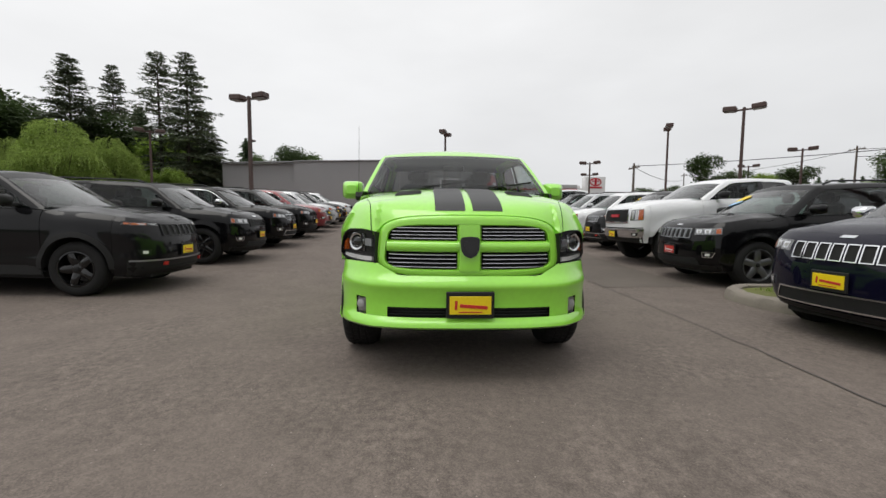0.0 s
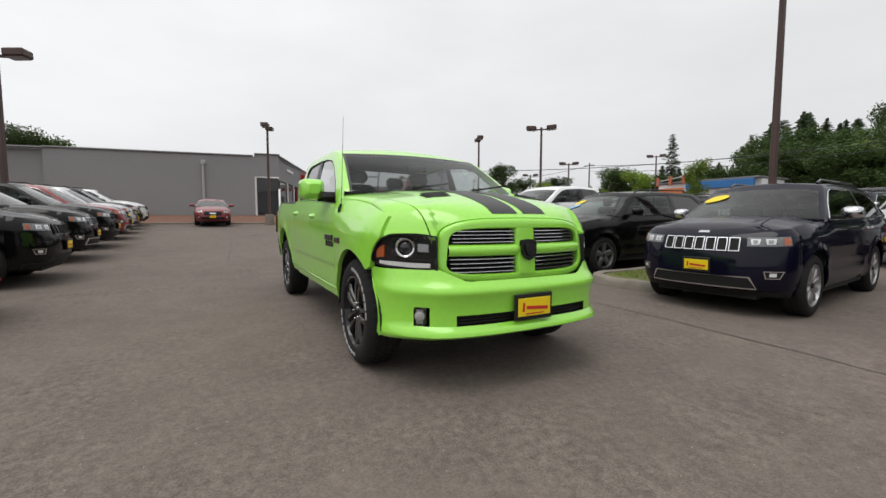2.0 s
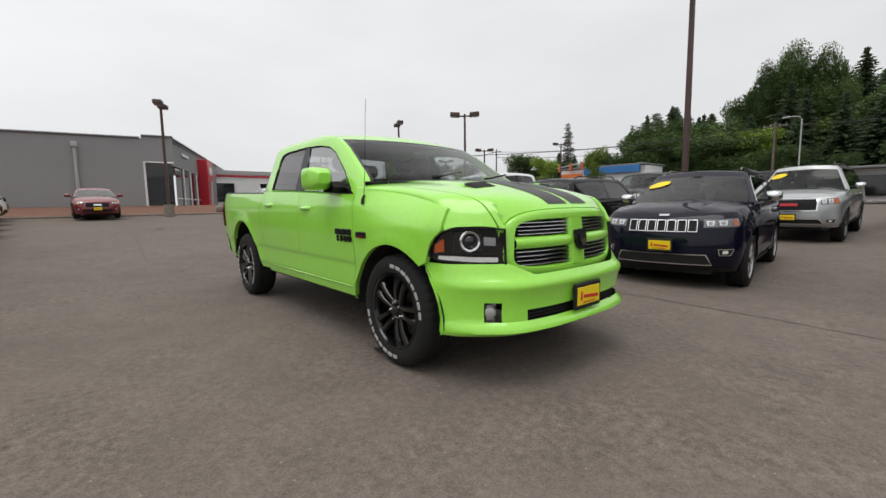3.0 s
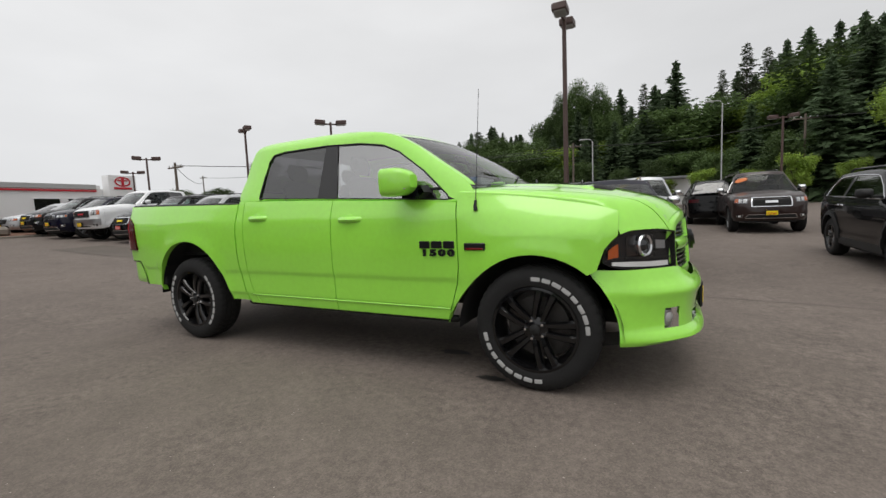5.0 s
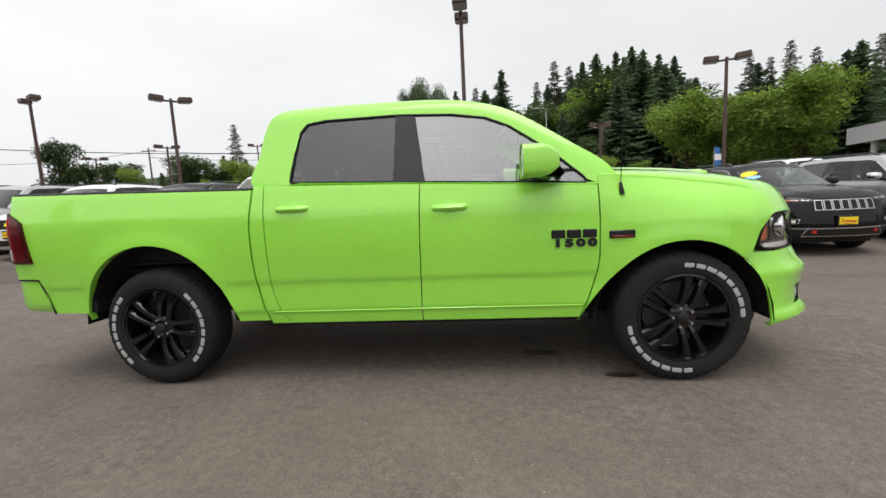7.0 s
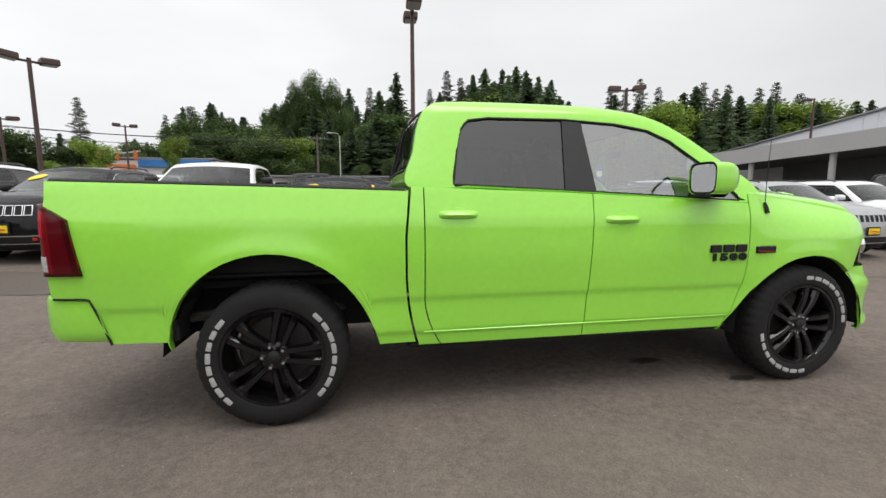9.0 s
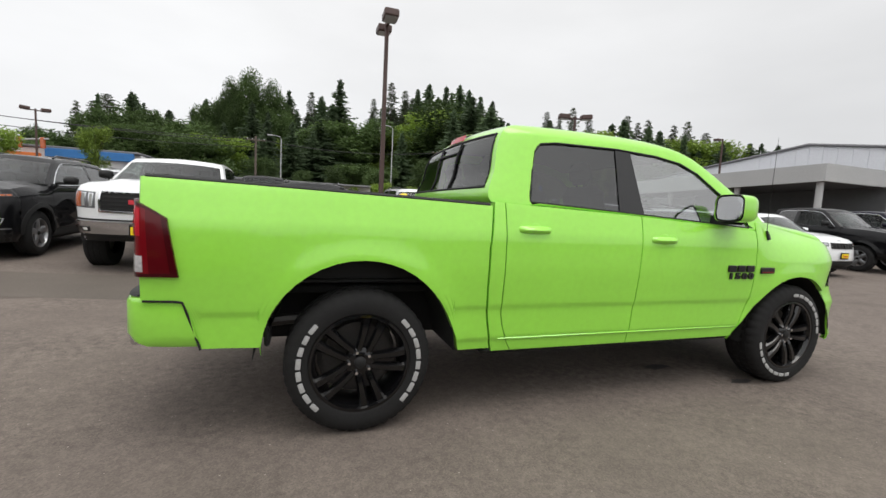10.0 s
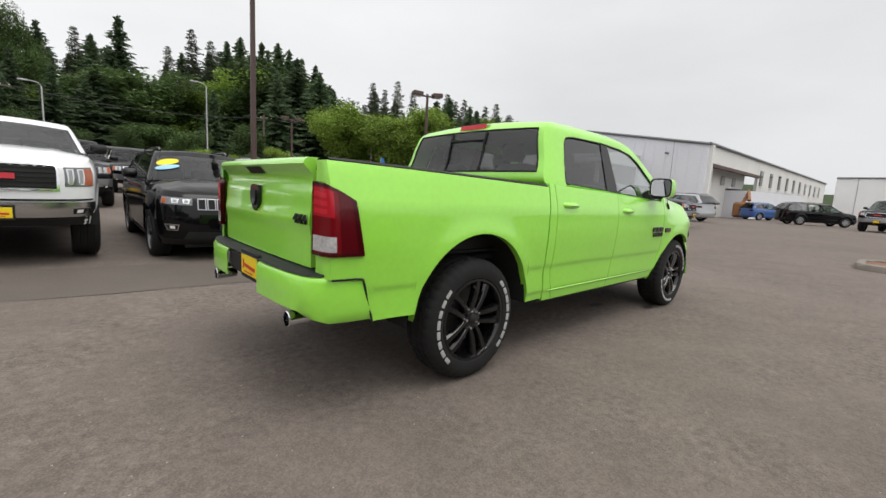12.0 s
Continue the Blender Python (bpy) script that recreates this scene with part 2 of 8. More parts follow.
M = dict(
    green=paint("lime_green_paint", (0.335, 0.80, 0.072), 0.32),
    black_satin=mat("satin_black_vinyl", (0.018, 0.018, 0.019), 0.42, vary=0.15),
    black_plastic=mat("black_plastic", (0.015, 0.015, 0.015), 0.6, vary=0.2, bump=0.05, spec=0.3),
    dark=mat("dark_underside", (0.012, 0.012, 0.012), 0.9, vary=0.3),
    chrome=mat("chrome", (0.75, 0.76, 0.78), 0.12, 1.0, vary=0.05),
    bumper_chrome=mat("dull_bumper_chrome", (0.62, 0.62, 0.63), 0.2, 1.0, vary=0.1),
    steel=mat("brushed_steel", (0.45, 0.46, 0.48), 0.3, 1.0, vary=0.1),
    gloss_black=paint("gloss_black", (0.008, 0.008, 0.009), 0.4, 0.0, 0.6, 0.2),
    rubber=mat("tyre_rubber", (0.014, 0.0138, 0.0138), 0.82, vary=0.25, scale=8, fine=90, bump=0.08, spec=0.3),
    white_letter=mat("raised_white_rubber", (0.40, 0.40, 0.395), 0.7, vary=0.2, fine=120),
    rim_black=paint("black_alloy", (0.004, 0.004, 0.0045), 0.3, 0.0, 1.0, 0.1),
    rim_grey=mat("grey_alloy", (0.19, 0.195, 0.20), 0.35, 0.8, vary=0.12),
    rim_silver=mat("silver_alloy", (0.36, 0.36, 0.37), 0.28, 0.8, vary=0.1),
    disc=mat("brake_disc_steel", (0.10, 0.095, 0.09), 0.5, 0.7, vary=0.15),
    lens=glass("clear_lens", (0.97, 0.97, 0.97), 1.0, 1.28),
    win_dark=glass("privacy_glass", (0.16, 0.155, 0.17), 0.93, 2.05),
    win_smoke=glass("smoked_windscreen", (0.45, 0.53, 0.50), 0.95, 1.38, 3.9),
    win_clear=glass("side_glass", (0.78, 0.84, 0.83), 1.0, 3.7),
    win_rear=glass("rear_glass", (0.42, 0.42, 0.43), 0.95, 1.7),
    win_screen=glass("windscreen_glass", (0.72, 0.77, 0.75), 0.8, 1.35),
    win_black=mat("black_glass", (0.010, 0.011, 0.012), 0.06, vary=0.1, spec=0.8),
    red_lens=paint("red_lens", (0.05, 0.002, 0.004), 0.2, 0.0, 0.35, 0.2),
    red_bright=paint("red_inner_lens", (0.17, 0.004, 0.008), 0.2, 0.0, 0.35, 0.2),
    red_deep=paint("deep_red_lens", (0.09, 0.003, 0.006), 0.2, 0.0, 0.35, 0.2),
    red_hot=paint("bright_red_lens", (0.46, 0.012, 0.024), 0.2, 0.0, 0.35, 0.2),
    red_glow=paint("red_reflex_bar", (0.60, 0.022, 0.036), 0.2, 0.0, 0.35, 0.2),
    lamp_clear=mat("clear_lamp_body", (0.17, 0.175, 0.18), 0.18, 0.4, vary=0.25, fine=30, coat=0.6),
    white_lens=paint("white_lens", (0.80, 0.80, 0.79), 0.2),
    reverse_lens=mat("ribbed_reversing_lens", (0.50, 0.49, 0.49), 0.25, vary=0.35, scale=14, fine=60, coat=0.5),
    amber=paint("amber_lens", (0.46, 0.09, 0.012), 0.2),
    cloth=mat("dark_grey_cloth", (0.03, 0.03, 0.032), 0.9, vary=0.2),
    headliner=mat("grey_headliner", (0.16, 0.155, 0.15), 0.9),
    yellow=mat("yellow_plate", (0.88, 0.66, 0.008), 0.45, vary=0.06),
    red_ink=mat("red_ink", (0.55, 0.03, 0.02), 0.5),
    white=paint("white_paint", (0.80, 0.81, 0.82), 0.35),
    silver=paint("silver_paint", (0.42, 0.43, 0.44), 0.35, 0.6),
    grey=paint("granite_grey_paint", (0.006, 0.006, 0.007), 0.45, 0.0, 0.6, 0.03),
    black=paint("black_paint", (0.0035, 0.0035, 0.004), 0.45, 0.0, 0.6, 0.02),
    navy=paint("navy_paint", (0.004, 0.004, 0.014), 0.45, 0.0, 0.6, 0.02),
    brown=paint("brown_paint", (0.022, 0.011, 0.009), 0.38, 0.0, 0.75, 0.18),
    maroon=paint("maroon_paint", (0.09, 0.012, 0.015), 0.35, 0.2),
    red=paint("red_paint", (0.20, 0.012, 0.018), 0.35, 0.2),
    blue=paint("blue_paint", (0.02, 0.09, 0.30), 0.35, 0.3),
    mirror=mat("mirror_glass", (0.82, 0.83, 0.84), 0.03, 1.0, vary=0.02),
    asphalt=asphalt_mat(),
    patch=mat("dark_patch_asphalt", (0.118, 0.101, 0.087), 0.9, vary=0.25, scale=0.8, fine=60, bump=0.3, spec=0.25),
    tar=mat("tar_seam", (0.080, 0.070, 0.063), 0.75, vary=0.3, scale=6),
    oil=mat("oil_stain", (0.022, 0.02, 0.019), 0.6, vary=0.3, scale=6),
    kerb=mat("concrete_kerb", (0.22, 0.195, 0.165), 0.9, vary=0.2, scale=4, fine=80, bump=0.3, each=0.08),
    soil=mat("bark_mulch", (0.17, 0.085, 0.055), 0.95, vary=0.35, scale=3, fine=30, bump=0.6),
    grass=mat("grass", (0.13, 0.14, 0.05), 0.95, vary=0.35, scale=1.5, fine=30, bump=0.5, spec=0.2),
    meadow=mat("undergrowth", (0.035, 0.055, 0.018), 0.95, vary=0.4, scale=0.15, fine=2, spec=0.2),
    lamp_brown=mat("brown_lamp_paint", (0.075, 0.042, 0.036), 0.5, vary=0.15),
    lamp_glass=mat("lamp_lens", (0.35, 0.35, 0.34), 0.3),
    wood=mat("weathered_pole_wood", (0.13, 0.105, 0.085), 0.9, vary=0.3, bump=0.3),
    wire=mat("cable", (0.03, 0.03, 0.03), 0.7),
    grey_wall=mat("grey_painted_block", (0.29, 0.29, 0.297), 0.85, vary=0.07, scale=0.4, fine=12, bump=0.1),
    light_wall=mat("pale_metal_cladding", (0.74, 0.75, 0.79), 0.6, vary=0.06, scale=0.3, fine=6),
    beige_wall=mat("beige_cladding", (0.74, 0.73, 0.70), 0.7, vary=0.08, scale=0.3, fine=6),
    fascia=mat("grey_canopy_fascia", (0.42, 0.42, 0.42), 0.7, vary=0.07, scale=0.4, fine=8),
    # dark grey that carries the shade under the service hall's canopy
    shade_wall=mat("canopy_shade_grey", (0.12, 0.125, 0.13), 0.8, vary=0.1),
    roof_edge=mat("roof_flashing", (0.16, 0.16, 0.17), 0.5, vary=0.1),
    white_wall=mat("white_wall", (0.80, 0.80, 0.80), 0.75, vary=0.05, scale=0.4),
    sign_red=mat("red_sign", (0.50, 0.015, 0.03), 0.4),
    blue_band=mat("blue_fascia", (0.03, 0.16, 0.42), 0.6),
    pale_blue=mat("pale_blue_sticker", (0.30, 0.55, 0.80), 0.5),
    orange=mat("orange_fascia", (0.6, 0.16, 0.03), 0.6),
    rust_beam=mat("rusty_steel_beam", (0.10, 0.065, 0.055), 0.8, vary=0.25),
    rust=mat("brown_machine_paint", (0.30, 0.14, 0.06), 0.7),
    bark=mat("tree_bark", (0.055, 0.04, 0.032), 0.95, vary=0.3, bump=0.4),
)


def leaf_mat(name, color, vary):
    m = mat(name, color, 0.7, vary=0.3, scale=0.5, fine=4, spec=0.25, each=0.34)
    n, l = m.node_tree.nodes, m.node_tree.links
    b = n["Principled BSDF"]
    geo = n.new("ShaderNodeNewGeometry")
    mr = n.new("ShaderNodeMapRange")
    mr.inputs["To Min"].default_value, mr.inputs["To Max"].default_value = 1 - vary, 1 + vary
    l.new(geo.outputs["Random Per Island"], mr.inputs["Value"])
    mul = n.new("ShaderNodeMixRGB")
    mul.blend_type, mul.inputs[0].default_value = "MULTIPLY", 1.0
    l.new(b.inputs["Base Color"].links[0].from_socket, mul.inputs[1])
    l.new(mr.outputs[0], mul.inputs[2])
    l.new(mul.outputs[0], b.inputs["Base Color"])
    thin, both = n.new("ShaderNodeBsdfTranslucent"), n.new("ShaderNodeMixShader")
    both.inputs[0].default_value = 0.35
    l.new(mul.outputs[0], thin.inputs["Color"])
    l.new(b.outputs[0], both.inputs[1])
    l.new(thin.outputs[0], both.inputs[2])
    l.new(both.outputs[0], n["Material Output"].inputs["Surface"])
    return m


M["fir"] = leaf_mat("fir_needles", (0.064, 0.098, 0.046), 0.26)
M["pine"] = leaf_mat("pine_needles", (0.090, 0.110, 0.066), 0.28)
M["leaf"] = leaf_mat("broad_leaves", (0.185, 0.270, 0.046), 0.28)
M["leaf_dark"] = leaf_mat("dark_broad_leaves", (0.074, 0.116, 0.038), 0.26)
M["willow"] = leaf_mat("willow_leaves", (0.24, 0.32, 0.078), 0.28)


# ---- mesh tools ----
def curve1(xs, ys):
    """A smooth function through the given knots that never overshoots."""
    xs, ys = np.array(xs, float), np.array(ys, float)
    d = np.diff(ys) / np.diff(xs)
    s = np.zeros(len(xs))
    s[0], s[-1] = d[0], d[-1]
    for i in range(1, len(xs) - 1):
        if d[i - 1] * d[i] > 0:
            s[i] = 2 * d[i - 1] * d[i] / (d[i - 1] + d[i])

    def f(x):
        if x <= xs[0]:
            return float(ys[0])
        if x >= xs[-1]:
            return float(ys[-1])
        i = int(np.searchsorted(xs, x)) - 1
        h = xs[i + 1] - xs[i]
        t = (x - xs[i]) / h
        a, b2 = (1 + 2 * t) * (1 - t) ** 2, t * t * (3 - 2 * t)
        return float(a * ys[i] + b2 * ys[i + 1] + h * t * (1 - t) ** 2 * s[i] - h * t * t * (1 - t) * s[i + 1])
    return f


def spread(a, b, n):
    return [a + (b - a) * i / n for i in range(n + 1)]


class MB:
    """Collects vertices and faces of one mesh."""

    def __init__(self):
        self.v, self.f = [], []

    def grid(self, rows, close=False):
        base, nr, nc = len(self.v), len(rows), len(rows[0])
        for r in rows:
            self.v.extend(tuple(p) for p in r)
        for i in range(nr - 1):
            for j in range(nc if close else nc - 1):
                k = (j + 1) % nc
                self.f.append((base + i * nc + j, base + i * nc + k, base + (i + 1) * nc + k, base + (i + 1) * nc + j))
        return self

    def poly(self, pts):
        base = len(self.v)
        self.v.extend(tuple(p) for p in pts)
        self.f.append(tuple(range(base, base + len(pts))))
        return self

    def add(self, other, m=None):
        base = len(self.v)
        self.v.extend(tuple(m @ Vector(p)) for p in other.v) if m is not None else self.v.extend(other.v)
        self.f.extend(tuple(i + base for i in q) for q in other.f)
        return self

    def mirrored(self):
        o = MB()
        o.v = [(x, -y, z) for x, y, z in self.v]
        o.f = [tuple(reversed(q)) for q in self.f]
        return o

    def both(self):
        return self.add(self.mirrored())


def mesh_of(name, mb, material, angle=40):
    me = bpy.data.meshes.new(name)
    me.from_pydata(mb.v, [], mb.f)
    bm = bmesh.new()
    bm.from_mesh(me)
    bmesh.ops.remove_doubles(bm, verts=bm.verts, dist=0.0004)
    bmesh.ops.recalc_face_normals(bm, faces=bm.faces)
    bm.to_mesh(me)
    bm.free()
    me.shade_smooth()
    me.set_sharp_from_angle(angle=radians(angle))
    me.materials.append(material)
    return me


def part(name, mb, material, parent=None, label="", angle=40):
    ob = new(name, mesh_of(name, mb, material, angle))
    if parent is not None:
        ob.parent = parent
    return tagged(ob, label)


def thing(name, label, category, group="", m=None):
    ob = new(name)
    ob.empty_display_size = 0.2
    if m is not None:
        ob.matrix_basis = m
    return tagged(ob, label, category, group)


def rbox(cx, cy, cz, sx, sy, sz, r=0.01):
    """A box with chamfered edges."""
    mb = MB()
    r = min(r, sx / 2.01, sy / 2.01, sz / 2.01)
    hx, hy, hz = sx / 2, sy / 2, sz / 2
    rows = []
    for z, k in ((-hz, r), (-hz + r, 0), (hz - r, 0), (hz, r)):
        a, b, q = hx - k, hy - k, r if k == 0 else r * 0.3
        rows.append([(cx + x, cy + y, cz + z) for x, y in ((-a + q, -b), (a - q, -b), (a, -b + q), (a, b - q), (a - q, b), (-a + q, b), (-a, b - q), (-a, -b + q))])
    mb.grid(rows, close=True)
    mb.poly(list(reversed(rows[0])))
    mb.poly(rows[-1])
    return mb


def lathe(profile, n, axis="y", cx=0.0, cy=0.0, cz=0.0, flip=1):
    """Turns (radius, offset) pairs about an axis."""
    rows = []
    for r, o in profile:
        row = []
        for k in range(n):
            a = 2 * math.pi * k / n
            c, s = r * math.cos(a), r * math.sin(a)
            row.append({"y": (cx + c, cy + o, cz + s), "x": (cx + o, cy + c, cz + s), "z": (cx + c, cy + s, cz + o)}[axis])
        rows.append(row)
    return MB().grid(rows, close=True)


def tube(points, r, n=8, r1=None):
    pts = [Vector(p) for p in points]
    rows = []
    for i, p in enumerate(pts):
        d = (pts[min(i + 1, len(pts) - 1)] - pts[max(i - 1, 0)]).normalized()
        u = d.cross(Vector((0, 0, 1)) if abs(d.z) < 0.9 else Vector((1, 0, 0))).normalized()
        w = d.cross(u)
        q = r if r1 is None else r + (r1 - r) * i / (len(pts) - 1)
        rows.append([p + q * (math.cos(2 * math.pi * k / n) * u + math.sin(2 * math.pi * k / n) * w) for k in range(n)])
    mb = MB().grid(rows, close=True)
    mb.poly(list(reversed(rows[0])))
    mb.poly(rows[-1])
    return mb


def slab(pts, thick, axis):
    """A flat outline given depth along an axis ('x', 'y' or 'z')."""
    k = "xyz".index(axis)
    back = [tuple(c + (thick if i == k else 0) for i, c in enumerate(p)) for p in pts]
    mb = MB().poly(pts).poly(list(reversed(back)))
    for i in range(len(pts)):
        j = (i + 1) % len(pts)
        mb.poly([pts[j], pts[i], back[i], back[j]])
    return mb


def super_pts(cy, cz, a, b, n, power=4.0):
    out = []
    for k in range(n):
        t = 2 * math.pi * k / n
        c, s = math.cos(t), math.sin(t)
        out.append((cy + a * math.copysign(abs(c) ** (2 / power), c), cz + b * math.copysign(abs(s) ** (2 / power), s)))
    return out


def words(name, text, size, depth, material, parent, m, label="", bold=0.0):
    cu = bpy.data.curves.new(name, "FONT")
    cu.body, cu.size, cu.extrude, cu.align_x = text, size, depth, "CENTER"
    cu.space_character, cu.offset = 1.05, bold
    tmp = bpy.data.objects.new(name, cu)
    scene.collection.objects.link(tmp)
    bpy.context.view_layer.update()
    me = bpy.data.meshes.new_from_object(tmp.evaluated_get(bpy.context.evaluated_depsgraph_get()))
    bpy.data.objects.remove(tmp)
    me.transform(m)
    me.materials.clear()
    me.materials.append(material)
    ob = new(name, me)
    ob.parent = parent
    return tagged(ob, label)


def ground_z(x, y):
    """The lot is a shallow bowl that rises a little to the west; a wooded hill stands beyond the road."""
    d = math.hypot(x, y)
    fall = 1.8 * x / (100 + abs(x)) * min(1.0, max(0.0, (d - 3.0) / 3.0))
    z = 0.030 * (math.sqrt(max(0.0, d - 5.5) ** 2 + 1.0) - 1.0 if d > 5.5 else 0.0)
    z = min(z, 0.55 + 0.002 * d) if d > 20 else z
    t = min(1.0, max(0.0, (y + 0.25 * x - 62) / 90))
    u = min(1.0, max(0.0, (-y - 0.1 * x - 30) / 60))
    return z - fall + 16 * t * t * (3 - 2 * t) + 2.0 * u * u


# ---- vehicles ----
def skirted(rows, k=0.025):
    """A body panel whose four edges turn inwards."""
    def pull(p):
        return (p[0], p[1] - math.copysign(min(k, abs(p[1])), p[1]), p[2])
    rows = [[pull(r[0]), *r, pull(r[-1])] for r in rows]
    rows = [[pull(p) for p in rows[0]], *rows, [pull(p) for p in rows[-1]]]
    return MB().grid(rows)


def side_panel(x0s, zb, zt, Y, nz, xa=None, xb=None, k=0.025):
    """A side panel on the right; xa, xb: how far its rear and front edges lean, by height."""
    rows = []
    x_lo, x_hi = x0s[0], x0s[-1]
    for x0 in x0s:
        u = (x0 - x_lo) / (x_hi - x_lo)
        lo, hi = zb(x0), zt(x0)
        row = []
        for j in range(nz + 1):
            z = lo + (hi - lo) * j / nz
            x = x0 + ((1 - u) * xa(z) if xa else 0) + (u * xb(z) if xb else 0)
            row.append((x, -Y(x, z), z))
        rows.append(row)
    return skirted(rows, k)


def arch_columns(a, b, wheels, R, step=0.07):
    """Columns from a to b, closer together at the edges of the wheel openings."""
    xs = set(spread(a, b, max(2, round((b - a) / step))))
    for c in wheels:
        xs = {x for x in xs if not c - R - 0.03 < x < c + R + 0.03 or x in (a, b)}
        xs |= {c - R * math.cos(math.pi * i / 22) * 0.9995 for i in range(23)} | {c - R - 0.002, c + R + 0.002}
    return [a] + sorted(x for x in xs if a + 0.001 < x < b - 0.001) + [b]


def ring_panel(outer, inner, Yg, per=5, loops=4, tuck=0.012, close=True):
    """The painted frame round the side windows, between two matching outlines of (x, z)."""
    def dense(keys):
        fx = [k[0] for k in keys]
        fz = [k[1] for k in keys]
        n, out = len(keys), []
        for i in range(n if close else n - 1):
            p0, p1, p2, p3 = ((fx[(i + d) % n], fz[(i + d) % n]) for d in (-1, 0, 1, 2))
            for s in range(per):
                t = s / per
                out.append(tuple(0.5 * (2 * b + (c - a) * t + (2 * a - 5 * b + 4 * c - d) * t * t + (3 * b - a - 3 * c + d) * t ** 3)
                                 if 0.0 < t else b for a, b, c, d in zip(p0, p1, p2, p3)))
        return out
    o, q = dense(outer), dense(inner)
    rows = []
    for k in range(loops + 1):
        t = k / loops
        rows.append([(a[0] + (b[0] - a[0]) * t, -(Yg(a[1] + (b[1] - a[1]) * t) - tuck * (1 - t) ** 3), a[1] + (b[1] - a[1]) * t) for a, b in zip(o, q)])
    rows.append([(x, y + 0.03, z) for x, y, z in rows[-1]])
    return MB().grid(rows, close=close), rows[0]


WHEELS = {}


def wheel_meshes(r, w, rim_r, style, rim_mat, fine=False):
    key = (r, w, rim_r, style, rim_mat.name, fine)
    ns = 160 if fine else 40
    if key in WHEELS:
        return WHEELS[key]
    h = w / 2
    prof_t = [(rim_r, -h + 0.02, 0), (rim_r + 0.012, -h + 0.004, 0), (rim_r + 0.03, -h, 0), (r - 0.07, -h - 0.004, 0), (r - 0.035, -h + 0.006, 1), (r - 0.012, -h + 0.025, 1), (r, -h + 0.05, 1),
              (r, -h + 0.075, 1), (r - 0.009, -h + 0.079, 0), (r - 0.009, -h + 0.086, 0), (r, -h + 0.09, 2), (r, -0.012, 2), (r - 0.009, -0.008, 0), (r - 0.009, 0.008, 0), (r, 0.012, 2), (r, h - 0.09, 2),
              (r - 0.009, h - 0.086, 0), (r - 0.009, h - 0.079, 0), (r, h - 0.075, 1), (r, h - 0.05, 1), (r - 0.03, h - 0.004, 0), (rim_r, h - 0.01, 0)]
    # shoulder and tread blocks are cut into the crown
    rws = []
    for rr, o, cut in prof_t:
        rws.append([((rr - (0.006 if fine and cut and (k + 2 * (cut == 2)) % 4 == 0 else 0)) * math.cos(2 * math.pi * k / ns), o, (rr - (0.006 if fine and cut and (k + 2 * (cut == 2)) % 4 == 0 else 0)) * math.sin(2 * math.pi * k / ns)) for k in range(ns)])
    ty = MB().grid(rws, close=True)
    rm = lathe([(rim_r + 0.002, -h + 0.022), (rim_r + 0.004, -h + 0.008), (rim_r - 0.012, -h + 0.006), (rim_r - 0.018, -h + 0.02), (rim_r - 0.03, -h + 0.05), (rim_r - 0.04, 0.02), (rim_r - 0.02, h - 0.02)], 56 if fine else 28)
    n_sp, half, splay = {"five": (5, 0.050, 0.0), "ten": (10, 0.026, 0.0), "split": (5, 0.027, 0.055)}[style]
    hub_y = -h + 0.035
    sp = MB()
    for k in range(n_sp):
        for side in ((-1, 1) if splay else (0,)):
            rows = []
            for i in range(7):
                t = i / 6
                rr = 0.055 + (rim_r - 0.02 - 0.055) * t
                off = side * (0.026 + splay * 0.42 * t)
                wd = half * (0.8 + 0.35 * t * t) if splay else half * (1.15 - 0.15 * t)
                y0 = hub_y - 0.012 * math.sin(t * math.pi) - 0.014 * t
                rows.append([(off - wd, y0 + 0.016, rr), (off - wd * 0.55, y0, rr), (off + wd * 0.55, y0, rr), (off + wd, y0 + 0.016, rr), (off + wd * 0.9, y0 + 0.05, rr), (off - wd * 0.9, y0 + 0.05, rr)])
            one = MB().grid(rows, close=True)
            sp.add(one, Matrix.Rotation(2 * math.pi * k / n_sp, 4, "Y"))
    rm.add(sp)
    rm.add(lathe([(0.0001, hub_y - 0.006), (0.06, hub_y - 0.004), (0.085, hub_y + 0.008), (0.09, hub_y + 0.05)], 24))
    cap = lathe([(0.0001, hub_y - 0.022), (0.024, hub_y - 0.021), (0.034, hub_y - 0.014), (0.036, hub_y)], 20)
    disc = lathe([(0.05, 0.02), (rim_r * 0.72, 0.02), (rim_r * 0.72, 0.04), (0.05, 0.04)], 32)
    disc.add(lathe([(rim_r - 0.045, 0.07), (0.001, 0.075)], 24))
    lug = lathe([(0.0001, -0.012), (0.009, -0.011), (0.012, 0), (0.012, 0.02)], 8)
    out = dict(tyre=mesh_of("tyre", ty, M["rubber"], 35), rim=mesh_of("rim", rm, rim_mat, 40), hub_cap=mesh_of("hub_cap", cap, M["black_plastic"]),
               brake_disc=mesh_of("brake_disc", disc, M["disc"]), lug_nut=mesh_of("lug_nut", lug, M["chrome"]), hub_y=hub_y)
    WHEELS[key] = out
    return out


